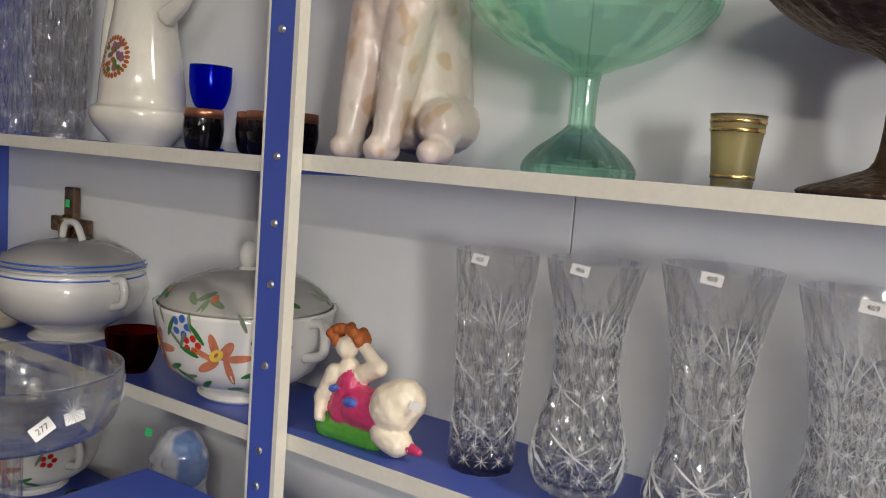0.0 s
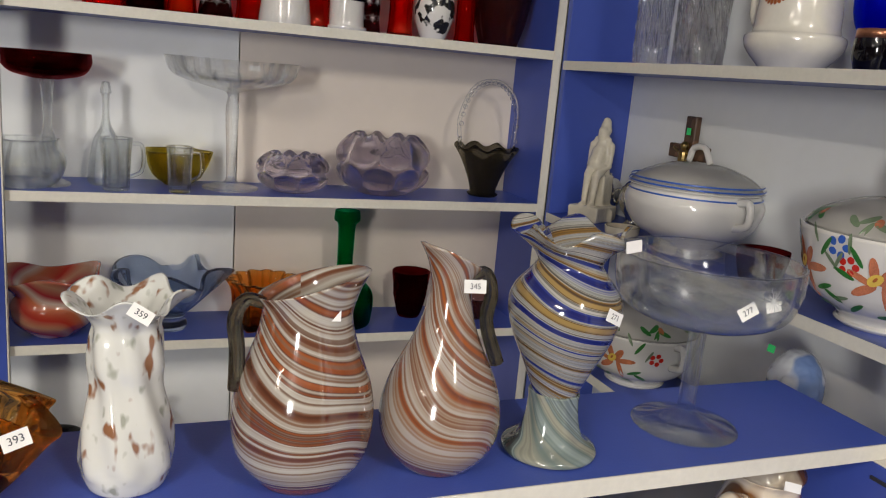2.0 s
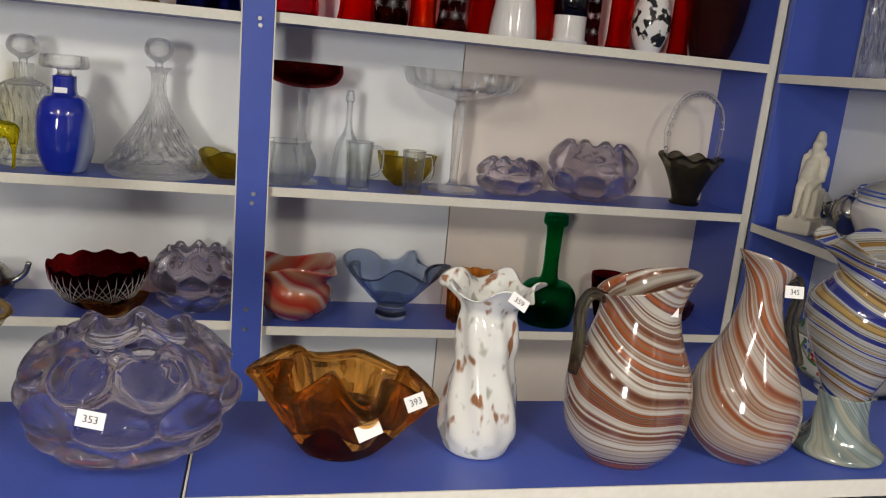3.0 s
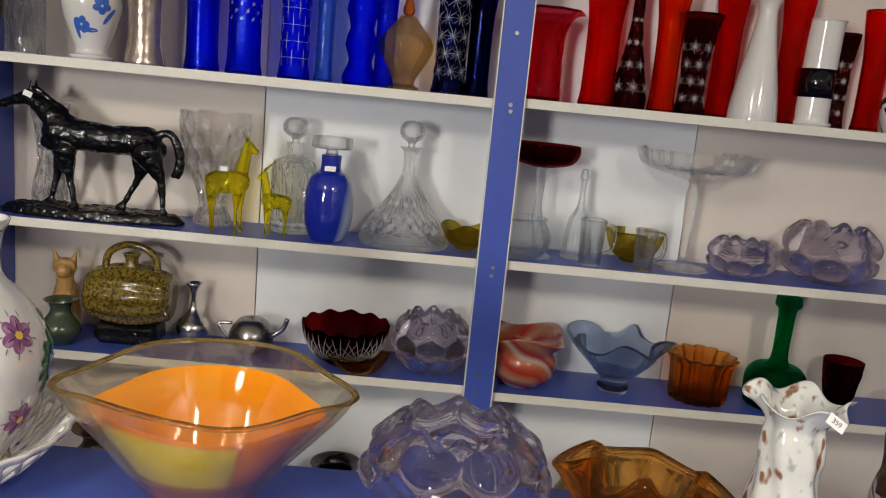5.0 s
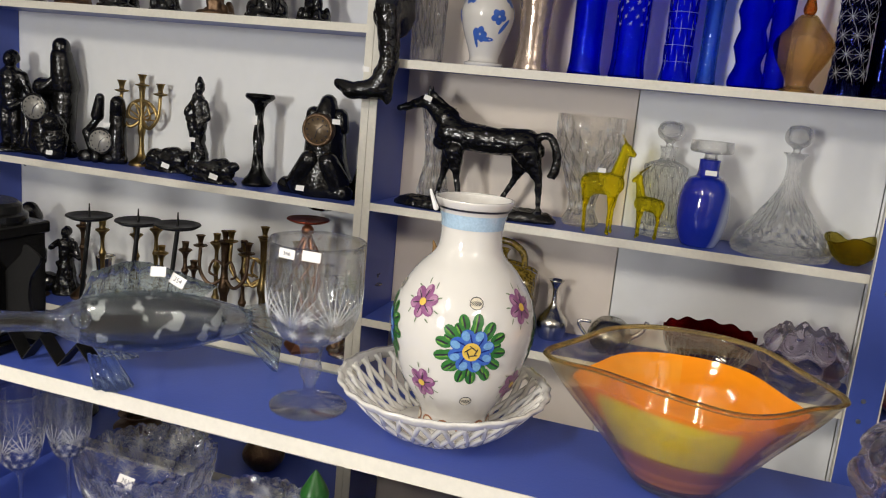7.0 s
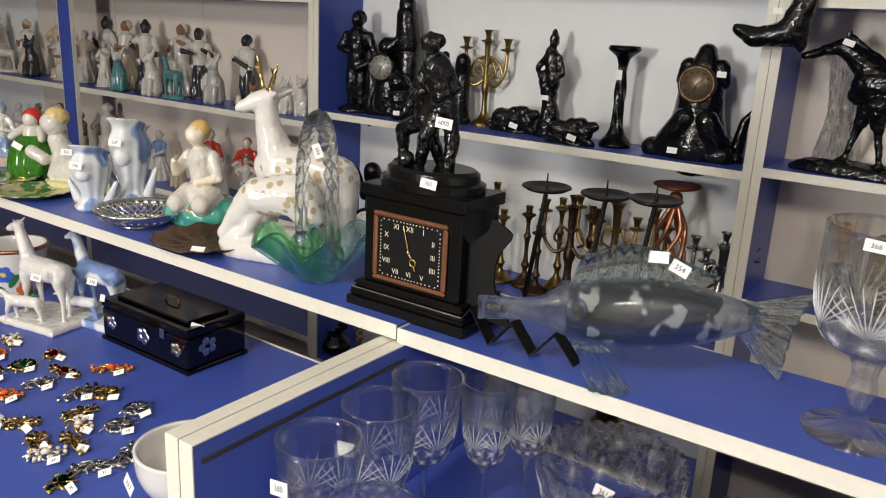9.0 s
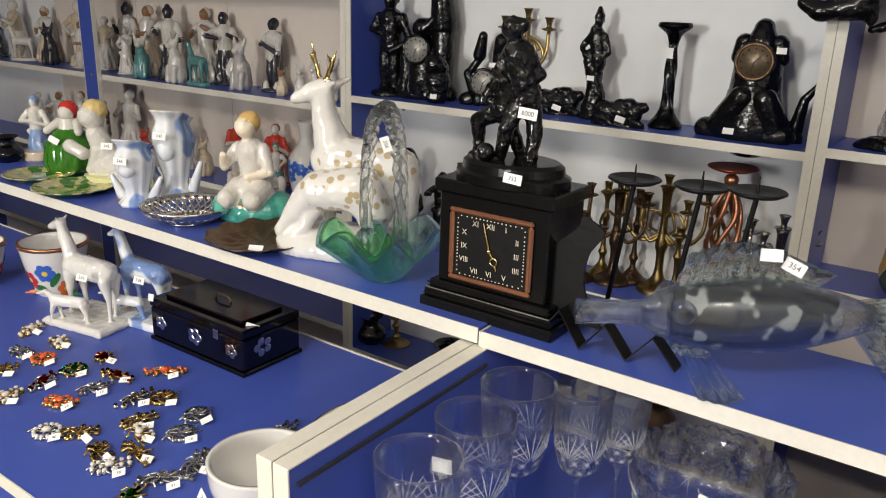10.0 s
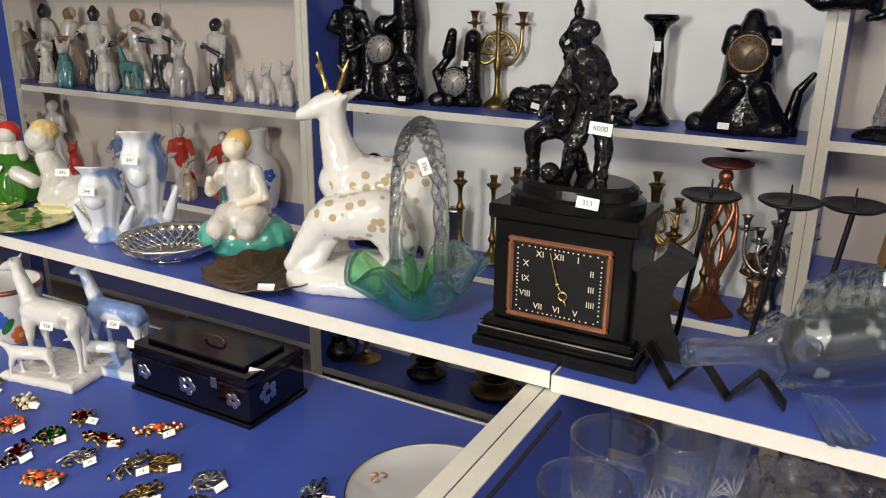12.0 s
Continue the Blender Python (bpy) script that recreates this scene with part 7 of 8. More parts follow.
REDSW = swirled("red_orange_swirl", 3, 10, ((0, (0.36, 0.03, 0.02)), (0.3, (0.42, 0.12, 0.05)), (0.45, (0.46, 0.36, 0.30)), (0.6, (0.30, 0.02, 0.03)), (0.8, (0.40, 0.20, 0.12)), (1, (0.36, 0.03, 0.02))), wobble=1.2)
vase("bowl", "red and orange swirled glass bowl with a pulled rim", "bowl", ((0.4, 0), (0.5, 0.04), (0.8, 0.25), (0.86, 0.5), (0.8, 0.72), (1.06, 1)), 0.182, 0.122, REDSW, -1.645, -0.195, S3, 0.004, ruffle(3, 0.14, 0.08, 0.122, 0.01), 64, 34)
vase("bowl", "grey-blue glass bowl on a thick foot with a folded rim", "bowl", ((0.3, 0), (0.34, 0.1), (0.3, 0.25), (0.55, 0.45), (0.85, 0.75), (1, 1)), 0.215, 0.122, STEELB, -1.655, 0.02, S3, 0.011, ruffle(5, 0.22, 0.03, 0.122, 0.014), 80, 34, foot=0.04)
vase("bowl", "amber glass bowl with deep vertical ribs", "bowl", ((0.8, 0), (0.84, 0.1), (0.86, 0.5), (0.9, 0.8), (1.05, 1)), 0.142, 0.105, AMBER, -1.65, 0.213, S3, 0.011, lobes(14, 0.2), 84, 24)
vase("decanter", "bottle green glass decanter with a long neck", "decanter", ((0.85, 0), (0.95, 0.04), (1, 0.25), (0.75, 0.36), (0.3, 0.42), (0.27, 0.75), (0.3, 0.88), (0.42, 0.92), (0.4, 1)), 0.135, 0.258, BOTTLEG, -1.65, 0.388, S3, 0.003, None, 56, 44)
vase("bowl", "small dark red cut glass bowl", "bowl", CUPF, 0.09, 0.11, RUBY, -1.69, 0.56, S3, 0.004, facets(10, 0.004, 60, 0.11))
vase("bowl", "small low brown glass bowl", "bowl", BOWL, 0.1, 0.055, MAUVE, -1.66, 0.72, S3, 0.004, lobes(9, 0.12))

TALL = ((0.75, 0), (0.78, 0.02), (0.7, 0.15), (0.72, 0.6), (0.9, 0.85), (1, 1))
for y, w, h, mt, shape, lab in ((-0.225, 0.16, 0.23, PINKG, ((0.55, 0), (0.6, 0.04), (0.55, 0.4), (0.6, 0.65), (0.9, 0.82), (1.05, 0.8)), "cranberry glass vase with a drooping rim"), (-0.1, 0.1, 0.29, REDG, TALL, "tall ribbed red glass vase"), (-0.03, 0.085, 0.28, RUBY, ((0.9, 0), (0.95, 0.1), (0.7, 0.3), (0.35, 0.6), (0.3, 0.9), (0.4, 1)), "dark ruby cut glass bottle"),
                             (0.035, 0.075, 0.27, ORANGER, TALL, "slim orange-red glass vase"), (0.1, 0.095, 0.21, RUBY, TRUMPET, "dark ruby cut glass vase"), (0.17, 0.075, 0.3, REDG, TALL, "tall ribbed red glass vase"), (0.3, 0.07, 0.29, REDG, TALL, "tall ribbed red glass vase"), (0.475, 0.07, 0.25, REDG, TALL, "tall ribbed red glass vase"), (0.415, 0.06, 0.2, RUBY, TALL, "slim dark ruby glass vase"), (0.63, 0.06, 0.22, REDG, TALL, "tall ribbed red glass vase")):
    o = vase("vase", lab, "vase", shape, w, h, mt, -1.665 + 0.02 * math.sin(30 * y), y, S1, 0.003, lobes(10, 0.06) if mt in (REDG, ORANGER) else facets(10, 0.004, 60, h), 56, 36, group="red glass on the upper shelf")
    if mt is RUBY:
        cut_pattern(o, shape, w + 0.001, h, 0.08, 0.75, 7, 4, 6)
vase("vase", "tall white porcelain bottle vase", "vase", ((0.95, 0), (1, 0.02), (0.85, 0.25), (0.45, 0.7), (0.4, 0.88), (0.8, 1)), 0.105, 0.27, WHITE, -1.655, 0.235, S1, 0.003, ruffle(6, 0.12, 0.25, 0.27))
q = vase("tankard", "white porcelain tankard with a dark blue gilt band", "tankard", ((0.9, 0), (0.95, 0.04), (0.8, 0.12), (0.82, 0.9), (0.9, 1)), 0.09, 0.22, WHITE, -1.65, 0.36, S1)
bm = bmesh.new()
lathe(bm, [(0.0365, 0.06), (0.0372, 0.06), (0.0374, 0.12), (0.0368, 0.12)], 48)
part("painted_band", bm, BLACKL, q, "dark blue band", True)
DALM = mottled("white_black_spots", (0.78, 0.76, 0.72), ((0.02, 0.02, 0.02), (0.78, 0.76, 0.72)), 42, (0.4, 0.9))
vase("vase", "white vase with black spots", "vase", BULB, 0.09, 0.2, DALM, -1.66, 0.555, S1)
vase("vase", "large brownish mauve glass vase with dimples", "vase", CUPF, 0.145, 0.22, MAUVE, -1.67, 0.715, S1, 0.005, lobes(9, 0.1), 64)

# ---- west wall, middle bay ----
M1, M2, M3 = 1.629, 1.294, 1.01
vase("crystal_vase", "square clear crystal vase", "vase", CYL, 0.095, 0.25, CRYSTAL, -1.66, -1.32, M1, 0.005, facets(12, 0.005, 60, 0.25), 72, 40)
fv = vase("vase", "white porcelain vase with blue painted flowers", "vase", ((0.7, 0), (0.74, 0.04), (0.55, 0.1), (0.9, 0.4), (1, 0.6), (0.6, 0.85), (0.7, 1)), 0.12, 0.21, WHITE, -1.66, -1.18, M1, 0.003, None, 56, 40)
at, bm = on_surface(((0.7, 0), (0.74, 0.04), (0.55, 0.1), (0.9, 0.4), (1, 0.6), (0.6, 0.85), (0.7, 1)), 0.12, 0.21), bmesh.new()
for k in range(9):
    flower(bm, at, 0.055, k * 0.72, 0.07 + 0.05 * (k % 3) * 0.8, 0.017, 5, 0, None, k)
    painted(bm, at, 0.055, k * 0.72 + 0.3, 0.06 + 0.03 * (k % 4), 0, 0, 0.02, 0.005, k, 0)
part("painted_flower", bm, PBLUE, fv, "blue painted flowers")
MERC = material("mottled_mercury_glass", (0.50, 0.40, 0.33), 0.2, 0.7, var=0.3, scale=60, bump=0.7, bscale=70)
vase("vase", "bronze-silver crackled glass vase", "vase", TRUMPET, 0.115, 0.24, MERC, -1.66, -1.068, M1, 0.003)
for y, w, h, mt, md in ((-0.95, 0.095, 0.3, COBALT, None), (-0.855, 0.095, 0.3, COBALT, lobes(14, 0.1)), (-0.755, 0.09, 0.28, COBALT, facets(8, 0.006, 45, 0.28)), (-0.692, 0.055, 0.29, SKYB, None), (-0.612, 0.085, 0.3, COBALT, lambda a, r, z: (r * (1 + 0.16 * math.sin(90 * z)), z)), (-0.56, 0.06, 0.28, COBALT, None), (-0.42, 0.1, 0.3, NAVY, facets(12, 0.005, 60, 0.3)), (-0.36, 0.07, 0.26, NAVY, None)):
    o = vase("vase", "tall cobalt blue glass vase" if mt is COBALT else "tall light blue glass vase" if mt is SKYB else "dark blue cut glass vase", "vase", TALL, w, h, mt, -1.665 + 0.02 * math.sin(20 * y), y, M1, 0.003, md, 64, 44, group="blue glass on the upper shelf")
    if y in (-0.755, -0.42):
        cut_pattern(o, TALL, w + 0.001, h, 0.1, 0.95, 8, 7, 2 if y < -0.7 else 5, size=1.5)
    if y == -0.855:
        cut_pattern(o, TALL, w + 0.003, h, 0.35, 0.95, 9, 12, 3, size=0.8)
pb2 = empty("perfume_bottle", -1.62, -0.515, M1)
part("body", vessel_bm(((0.55, 0), (0.6, 0.04), (0.4, 0.12), (0.9, 0.45), (1, 0.65), (0.6, 0.85), (0.28, 1)), 0.112, 0.15, 0.003), glass("pale_amber_glass", (1.0, 0.9, 0.68), 0.0, 0.6), pb2, "", True)
part("stopper", vessel_bm(((0.3, 0), (0.5, 0.1), (0.25, 0.3), (0.5, 0.5), (0.2, 0.7), (0.05, 1)), 0.05, 0.14, 0), AMBER, pb2, "tall amber glass stopper", True).location = (0, 0, 0.148)
tagged(pb2, "amber glass perfume bottle with a tall stopper", "bottle")


def horse_statue():
    """A slender striding horse with its neck stretched forward, on an oval rocky base."""
    bm = bmesh.new()
    B = 0.018
    chain = [((-.055, .145), (.03, .138), .037, .034), ((.03, .138), (.085, .142), .034, .034), ((.085, .142), (.1, .128), .033, .027), ((-.05, .15), (-.07, .125), .034, .022), ((-.05, .155), (-.085, .19), .032, .021), ((-.085, .19), (-.108, .208), .021, .016), ((-.108, .206), (-.128, .2), .016, .013), ((-.128, .2), (-.158, .187), .012, .009)]
    for a, b, r0, r1 in chain:
        limb(bm, (0, a[0], a[1] + B), (0, b[0], b[1] + B), r0 * 0.85, r1 * 0.85, 0, 14)
    legs = [(-.018, (-.055, .11), (-.068, .062), (-.078, .006), .02), (.018, (-.042, .11), (-.033, .062), (-.024, .004), .02), (-.018, (.082, .115), (.071, .066), (.043, .006), .026), (.018, (.095, .12), (.12, .07), (.125, .004), .026)]
    for x, a, b, c, r in legs:
        limb(bm, (x, a[0], a[1] + B), (x, b[0], b[1] + B), r, 0.0075)
        limb(bm, (x, b[0], b[1] + B), (x, c[0], c[1] + B), 0.0068, 0.0048)
        limb(bm, (x, c[0], c[1] + B + 0.003), (x, c[0] - 0.006, c[1] + B - 0.002), 0.0075, 0.007)
    tube(bm, [(0, .105, .155 + B), (0, .128, .16 + B), (0, .143, .13 + B), (0, .145, .1 + B), (0, .138, .075 + B)], 0.008, n=16, r1=0.009)
    for sx in (-1, 1):
        limb(bm, (sx * .008, -.102, .218 + B), (sx * .011, -.1, .238 + B), .005, .0015)
    tube(bm, [(0, -.1, .226 + B), (0, -.075, .206 + B), (0, -.045, .184 + B)], 0.006, n=10)
    lathe(bm, [(0, 0), (1, 0), (1, 0.008), (0.95, 0.012), (0.95, 0.015), (0.88, 0.02), (0, 0.02)], 64, lambda a, r, z: (r, z + 0.003 * math.sin(9 * a) * (z > 0.016)), 0, Matrix.Diagonal((0.05, 0.157, 1, 1)))
    rng = random.Random(12)
    for k in range(30):
        t, d = rng.uniform(0, math.tau), rng.uniform(0.2, 0.8)
        ball(bm, (0.045 * d * math.cos(t), 0.145 * d * math.sin(t), 0.019), (0.006, 0.01, rng.uniform(0.002, 0.006)), 0, 8)
    bmesh.ops.scale(bm, vec=(1.1, 1.27, 1.1), verts=bm.verts)
    ob = thing("horse_statue", "black cast-iron standing horse on an oval base", "statue", bm, BLACK, -1.64, -1.165, M2, 0)
    price_tag(ob, (-1.6, -1.285, M2 + 0.255), (1, -0.3, 0.2), "", 0.026, 0.013, -15)


horse_statue()
cv = vase("crystal_vase", "waisted clear crystal vase", "vase", V3, 0.085, 0.235, CRYSTAL, -1.715, -1.295, M2, 0.005, facets(12, 0.005, 60, 0.235), 72, 40)
cut_pattern(cv, V3, 0.086, 0.235, 0.05, 0.9, 8, 6, 6)
cv = vase("crystal_vase", "wide clear cut crystal vase with a flared top", "vase", ((0.5, 0), (0.55, 0.04), (0.4, 0.2), (0.7, 0.5), (0.95, 0.7), (1, 1)), 0.155, 0.25, CRYSTAL, -1.69, -0.92, M2, 0.005, facets(12, 0.006, 50, 0.25), 84, 44)
cut_pattern(cv, ((0.5, 0), (0.55, 0.04), (0.4, 0.2), (0.7, 0.5), (0.95, 0.7), (1, 1)), 0.156, 0.25, 0.1, 0.98, 10, 5, 8)
for x, y, h, rz in ((-1.61, -0.87, 0.225, 180), (-1.62, -0.765, 0.155, 0)):
    bm = bmesh.new()
    hd, b = quadruped(bm, h * 0.6, h * 0.36, 0, 0.045, 1.0, step=0.03)
    for s in (-1, 1):
        tube(bm, [(s * 0.004, hd[1], hd[2] + 0.01), (s * 0.012, hd[1] + 0.01, hd[2] + h * 0.12), (s * 0.02, hd[1] + 0.025, hd[2] + h * 0.2)], 0.003, 1, n=8, r1=0.001)
    d = thing("deer_figurine", "small standing yellow glass deer", "figurine", bm, [YELLOWG, OLIVE], x, y, M2, rz, "yellow glass deer")
    if h > 0.2:
        price_tag(d, (x + 0.03, y, M2 + 0.14), (1, 0, 0), "", 0.018, 0.011)


def decanter(x, y, body, w, hb, mat, stopper, sw, sh, label, mod=None):
    ob = empty("decanter", x, y, M2)
    b = part("body", vessel_bm(body, w, hb, 0.004, mod, 72, 40, 0.008), mat, ob, "", mat is not CRYSTAL)
    if mat is CRYSTAL:
        cut_pattern(ob, body, w + 0.001, hb, 0.12, 0.5, 16, 3, 5)
    part("stopper", vessel_bm(stopper, sw, sh, 0, None, 32, 20), CRYSTAL, ob, "clear glass stopper", True).location = (0, 0, hb - 0.004)
    return tagged(ob, label, "decanter", "decanters on the shelf")


BALLS = ((0.3, 0), (0.3, 0.2), (0.85, 0.4), (1, 0.65), (0.7, 0.93), (0.0, 1))
DISC = ((0.35, 0), (0.35, 0.4), (1, 0.45), (1, 0.95), (0.9, 1), (0, 1))
decanter(-1.7, -0.745, ((0.9, 0), (1, 0.05), (1, 0.7), (0.8, 0.8), (0.35, 0.86), (0.4, 1)), 0.1, 0.2, CRYSTAL, BALLS, 0.06, 0.06, "square cut crystal decanter with a stopper", facets(12, 0.005, 60, 0.2))
bb = decanter(-1.635, -0.655, ((0.62, 0), (0.72, 0.03), (0.94, 0.2), (1, 0.42), (0.92, 0.64), (0.7, 0.77), (0.42, 0.83), (0.4, 1)), 0.108, 0.185, swirled("blue_white_case", 1, -0.8, ((0, (0.01, 0.02, 0.3)), (0.18, (0.01, 0.03, 0.35)), (0.24, (0.42, 0.48, 0.62)), (0.5, (0.45, 0.5, 0.62)), (0.56, (0.01, 0.02, 0.3))), 0.08, 0.2), DISC, 0.085, 0.042, "blue and white cased glass decanter with a flat clear stopper")
bb.matrix_world = bb.matrix_world @ Matrix.Rotation(radians(-12), 4, "Z")
price_tag(bb, (-1.582, -0.65, M2 + 0.16), (1, 0, 0.4), "", 0.026, 0.012)
decanter(-1.675, -0.488, ((0.97, 0), (1, 0.06), (0.92, 0.14), (0.86, 0.2), (0.4, 0.5), (0.17, 0.72), (0.15, 0.92), (0.25, 1)), 0.205, 0.215, CRYSTAL, BALLS, 0.056, 0.062, "clear cut crystal ship's decanter with a ball stopper", facets(20, 0.004, 110, 0.215, 0.14, 0.5))
vase("ashtray", "olive and amber glass ashtray", "ashtray", BOWL, 0.1, 0.052, OLIVE, -1.67, -0.35, M2, 0.008, ruffle(3, 0.15, 0.015, 0.052, 0.008))


def barrel_jug():
    ob = empty("barrel_jug", -1.67, -1.09, M3 + 0.05)
    m = Matrix.Translation((0, 0, 0.06)) @ Matrix.Rotation(radians(90), 4, "X")
    bm = bmesh.new()
    lathe(bm, [(0, -0.09), (0.05, -0.09), (0.056, -0.08), (0.066, -0.04), (0.07, 0), (0.066, 0.04), (0.056, 0.08), (0.05, 0.09), (0, 0.09)], 72, lambda a, r, z: (r * (1 + 0.045 * math.sin(12 * a) * math.cos(150 * z) + 0.03 * (abs(abs(z) - 0.055) < 0.008)), z), 0, m)
    part("barrel", bm, MAJOL, ob, "olive relief-moulded barrel body", True)
    bm = bmesh.new()
    tube(bm, [(0, -0.06, 0.11), (0, -0.052, 0.15), (0, -0.02, 0.172), (0, 0.02, 0.172), (0, 0.052, 0.15), (0, 0.06, 0.11)], 0.0085, n=20)
    part("handle", bm, MAJOL, ob, smooth=True)
    part("spout", vessel_bm(((0.9, 0), (0.7, 0.5), (1, 1)), 0.04, 0.03, 0.004), MAJOL, ob, "", True).location = (0, 0, 0.125)
    part("foot", box_bm(-0.04, 0.04, -0.07, 0.07, -0.05, 0.0, 0.012), BLACK, ob, "dark openwork stand")
    return tagged(ob, "olive glazed majolica barrel jug on a dark stand", "jug")


barrel_jug()
bm = bmesh.new()
blobs(bm, [(0, 0, .03, 0, 0, .1, .034, .026, 0), (.005, 0, .1, .012, 0, .135, .022, .018, 0), (.015, 0, .155, .022, 0, .152, .026, .018, 0), (.01, -.016, .17, .01, -.024, .196, .009, .002, 0), (.01, .016, .17, .01, .024, .196, .009, .002, 0), (.024, -.012, .09, .028, -.012, .012, .009, .008, 0), (.024, .012, .09, .028, .012, .012, .009, .008, 0)])
thing("cat_figurine", "tan wooden sitting cat figurine", "figurine", bm, material("tan_wood", (0.45, 0.25, 0.08), 0.4, var=0.3, scale=25), -1.69, -1.245, M3, 10)
vase("pot", "small dark green glazed pot", "pot", BULB, 0.09, 0.1, material("dark_green_glaze", (0.05, 0.07, 0.04), 0.15, coat=0.5, var=0.3, scale=30), -1.62, -1.225, M3)
vase("vase", "small silver-plated bud vase with a twisted stem", "vase", ((0.6, 0), (0.8, 0.05), (1, 0.3), (0.6, 0.45), (0.2, 0.6), (0.18, 0.85), (0.5, 1)), 0.075, 0.145, SILVER, -1.69, -0.955, M3, 0.002)
tp = empty("teapot", -1.67, -0.815, M3)
part("body", vessel_bm(((0.5, 0), (0.9, 0.25), (1, 0.55), (0.6, 0.9), (0.1, 0.96), (0.08, 1)), 0.1, 0.085, 0), SILVER, tp, "", True)
for pts, r in (([(0, 0.045, 0.04), (0, 0.07, 0.06), (0, 0.08, 0.085)], 0.006), ([(0, -0.045, 0.065), (0, -0.075, 0.06), (0, -0.05, 0.025)], 0.004)):
    bm = bmesh.new()
    tube(bm, pts, r, n=12)
    part("spout" if r > 0.005 else "handle", bm, SILVER, tp, smooth=True)
tagged(tp, "small round tarnished metal teapot", "teapot")
rb = vase("bowl", "dark red cut-to-clear glass bowl", "bowl", BOWL, 0.2, 0.092, RUBY, -1.66, -0.6, M3, 0.005, lambda a, r, z: (r, z + 0.004 * math.cos(12 * a) * (z > 0.07)), 96, 26)
cut_pattern(rb, BOWL, 0.202, 0.092, 0.15, 0.85, 12, 1, 9, True, 1.5)
vase("dish", "small amber glass leaf dish", "dish", BOWL, 0.12, 0.04, AMBER, -1.6, -0.56, M3, 0.004, ruffle(4, 0.2, 0.01, 0.04))
lobed_bowl(-1.655, -0.405, M3, 0.17, 0.13, GREYGLASS, "thick clear glass bowl of round lobes", 3, 8)
for y, w, h, mt, lab in ((-0.6, 0.15, 0.1, BLACK, "dark metal pot"), (-0.45, 0.12, 0.12, BRONZE, "brown metal jar"), (-0.2, 0.14, 0.11, BLACK, "dark metal kettle"), (-0.04, 0.1, 0.16, BRASS, "dark brass-trimmed tin"), (0.21, 0.06, 0.11, CREAM, "beige tin canister"), (0.31, 0.055, 0.1, CREAM, "beige tin canister"), (0.45, 0.09, 0.08, AMBER, "amber glass jar"), (0.6, 0.09, 0.08, CREAM, "beige ceramic cup"), (-0.9, 0.14, 0.12, BLACK, "dark metal pot"), (-1.15, 0.16, 0.14, BRONZE, "brown metal jug")):
    vase("pot" if mt is not CREAM else "canister", lab + " on the low shelf", "pot", CYL if mt is CREAM else BULB, w, h, mt, -1.66, y, 0.66, 0.003, group="wares on the low shelf")

# ---- west wall, iron bay ----
L2, L3, L1 = 1.281, 0.877, 1.70


def leg_statue():
    """A black seated bronze whose booted leg hangs over the shelf's end."""
    bm = bmesh.new()
    blobs(bm, [(0, 0, .02, -.02, 0, .12, .05, .045, 0), (-.02, 0, .12, 0, 0, .22, .04, .05, 0), (.0, .02, .03, .075, .02, .04, .035, .03, 0), (.075, .02, .035, .07, .03, -.08, .03, .022, 0), (.07, .03, -.08, .075, .01, -.14, .024, .026, 0), (.075, .01, -.14, .085, -.055, -.15, .026, .018, 0), (.08, -.05, -.15, .085, -.085, -.135, .02, .012, 0),
               (.075, .03, -.12, .075, .035, -.165, .016, .01, 0), (0, 0, .25, 0, 0, .27, .04, .04, 0)])
    ob = thing("seated_statue", "black iron statue seated with one boot hanging over the shelf edge", "statue", bm, BLACK, -1.605, -1.39, L1, 0)
    price_tag(ob, (-1.5, -1.4, 1.6), (1, 0, 0), "", 0.02, 0.013)


leg_statue()
bm = bmesh.new()
standing(bm, 0.285, 0.3, 0.3, mats=(0, 0, 0), seed=7)
thing("statuette", "black iron statuette of a standing man", "statuette", bm, [BLACK], -1.67, -2.585, L2, 15, "black iron statuettes")


def rocks(bm, dx, dy, h, n, seed):
    """Lumpy cast rockwork round a base."""
    rr = random.Random(seed)
    for k in range(n):
        t, q = math.tau * k / n, rr.uniform(0.55, 1.0)
        ball(bm, (dx * q * math.cos(t), dy * q * math.sin(t), rr.uniform(0.2, 0.8) * h), (rr.uniform(0.01, 0.018), rr.uniform(0.012, 0.024), rr.uniform(0.5, 1.0) * h), 0, 10)


def dial_clock(bm, c, r, mi_rim, mi_face, depth=0.02):
    m = Matrix.Translation(c) @ Matrix.Rotation(radians(90), 4, "Y")
    lathe(bm, [(0, -depth), (r * 1.1, -depth), (r * 1.15, 0.0), (r, 0.006), (r * 0.92, 0.002)], 28, None, mi_rim, m)
    lathe(bm, [(0, 0.0025), (r * 0.92, 0.0025), (r * 0.93, 0.001)], 28, None, mi_face, m)
    for k in range(12):
        t = math.tau * k / 12
        ball(bm, (c[0] + 0.0035, c[1] + r * 0.75 * math.cos(t), c[2] + r * 0.75 * math.sin(t)), (0.0008, 0.0025, 0.0025), 3, 6)
    limb(bm, (c[0] + 0.004, c[1], c[2]), (c[0] + 0.004, c[1] + r * 0.4, c[2] + r * 0.35), 0.0009, 0.0006, 3, 6)
    limb(bm, (c[0] + 0.004, c[1], c[2]), (c[0] + 0.004, c[1] - r * 0.15, c[2] - r * 0.6), 0.0009, 0.0006, 3, 6)


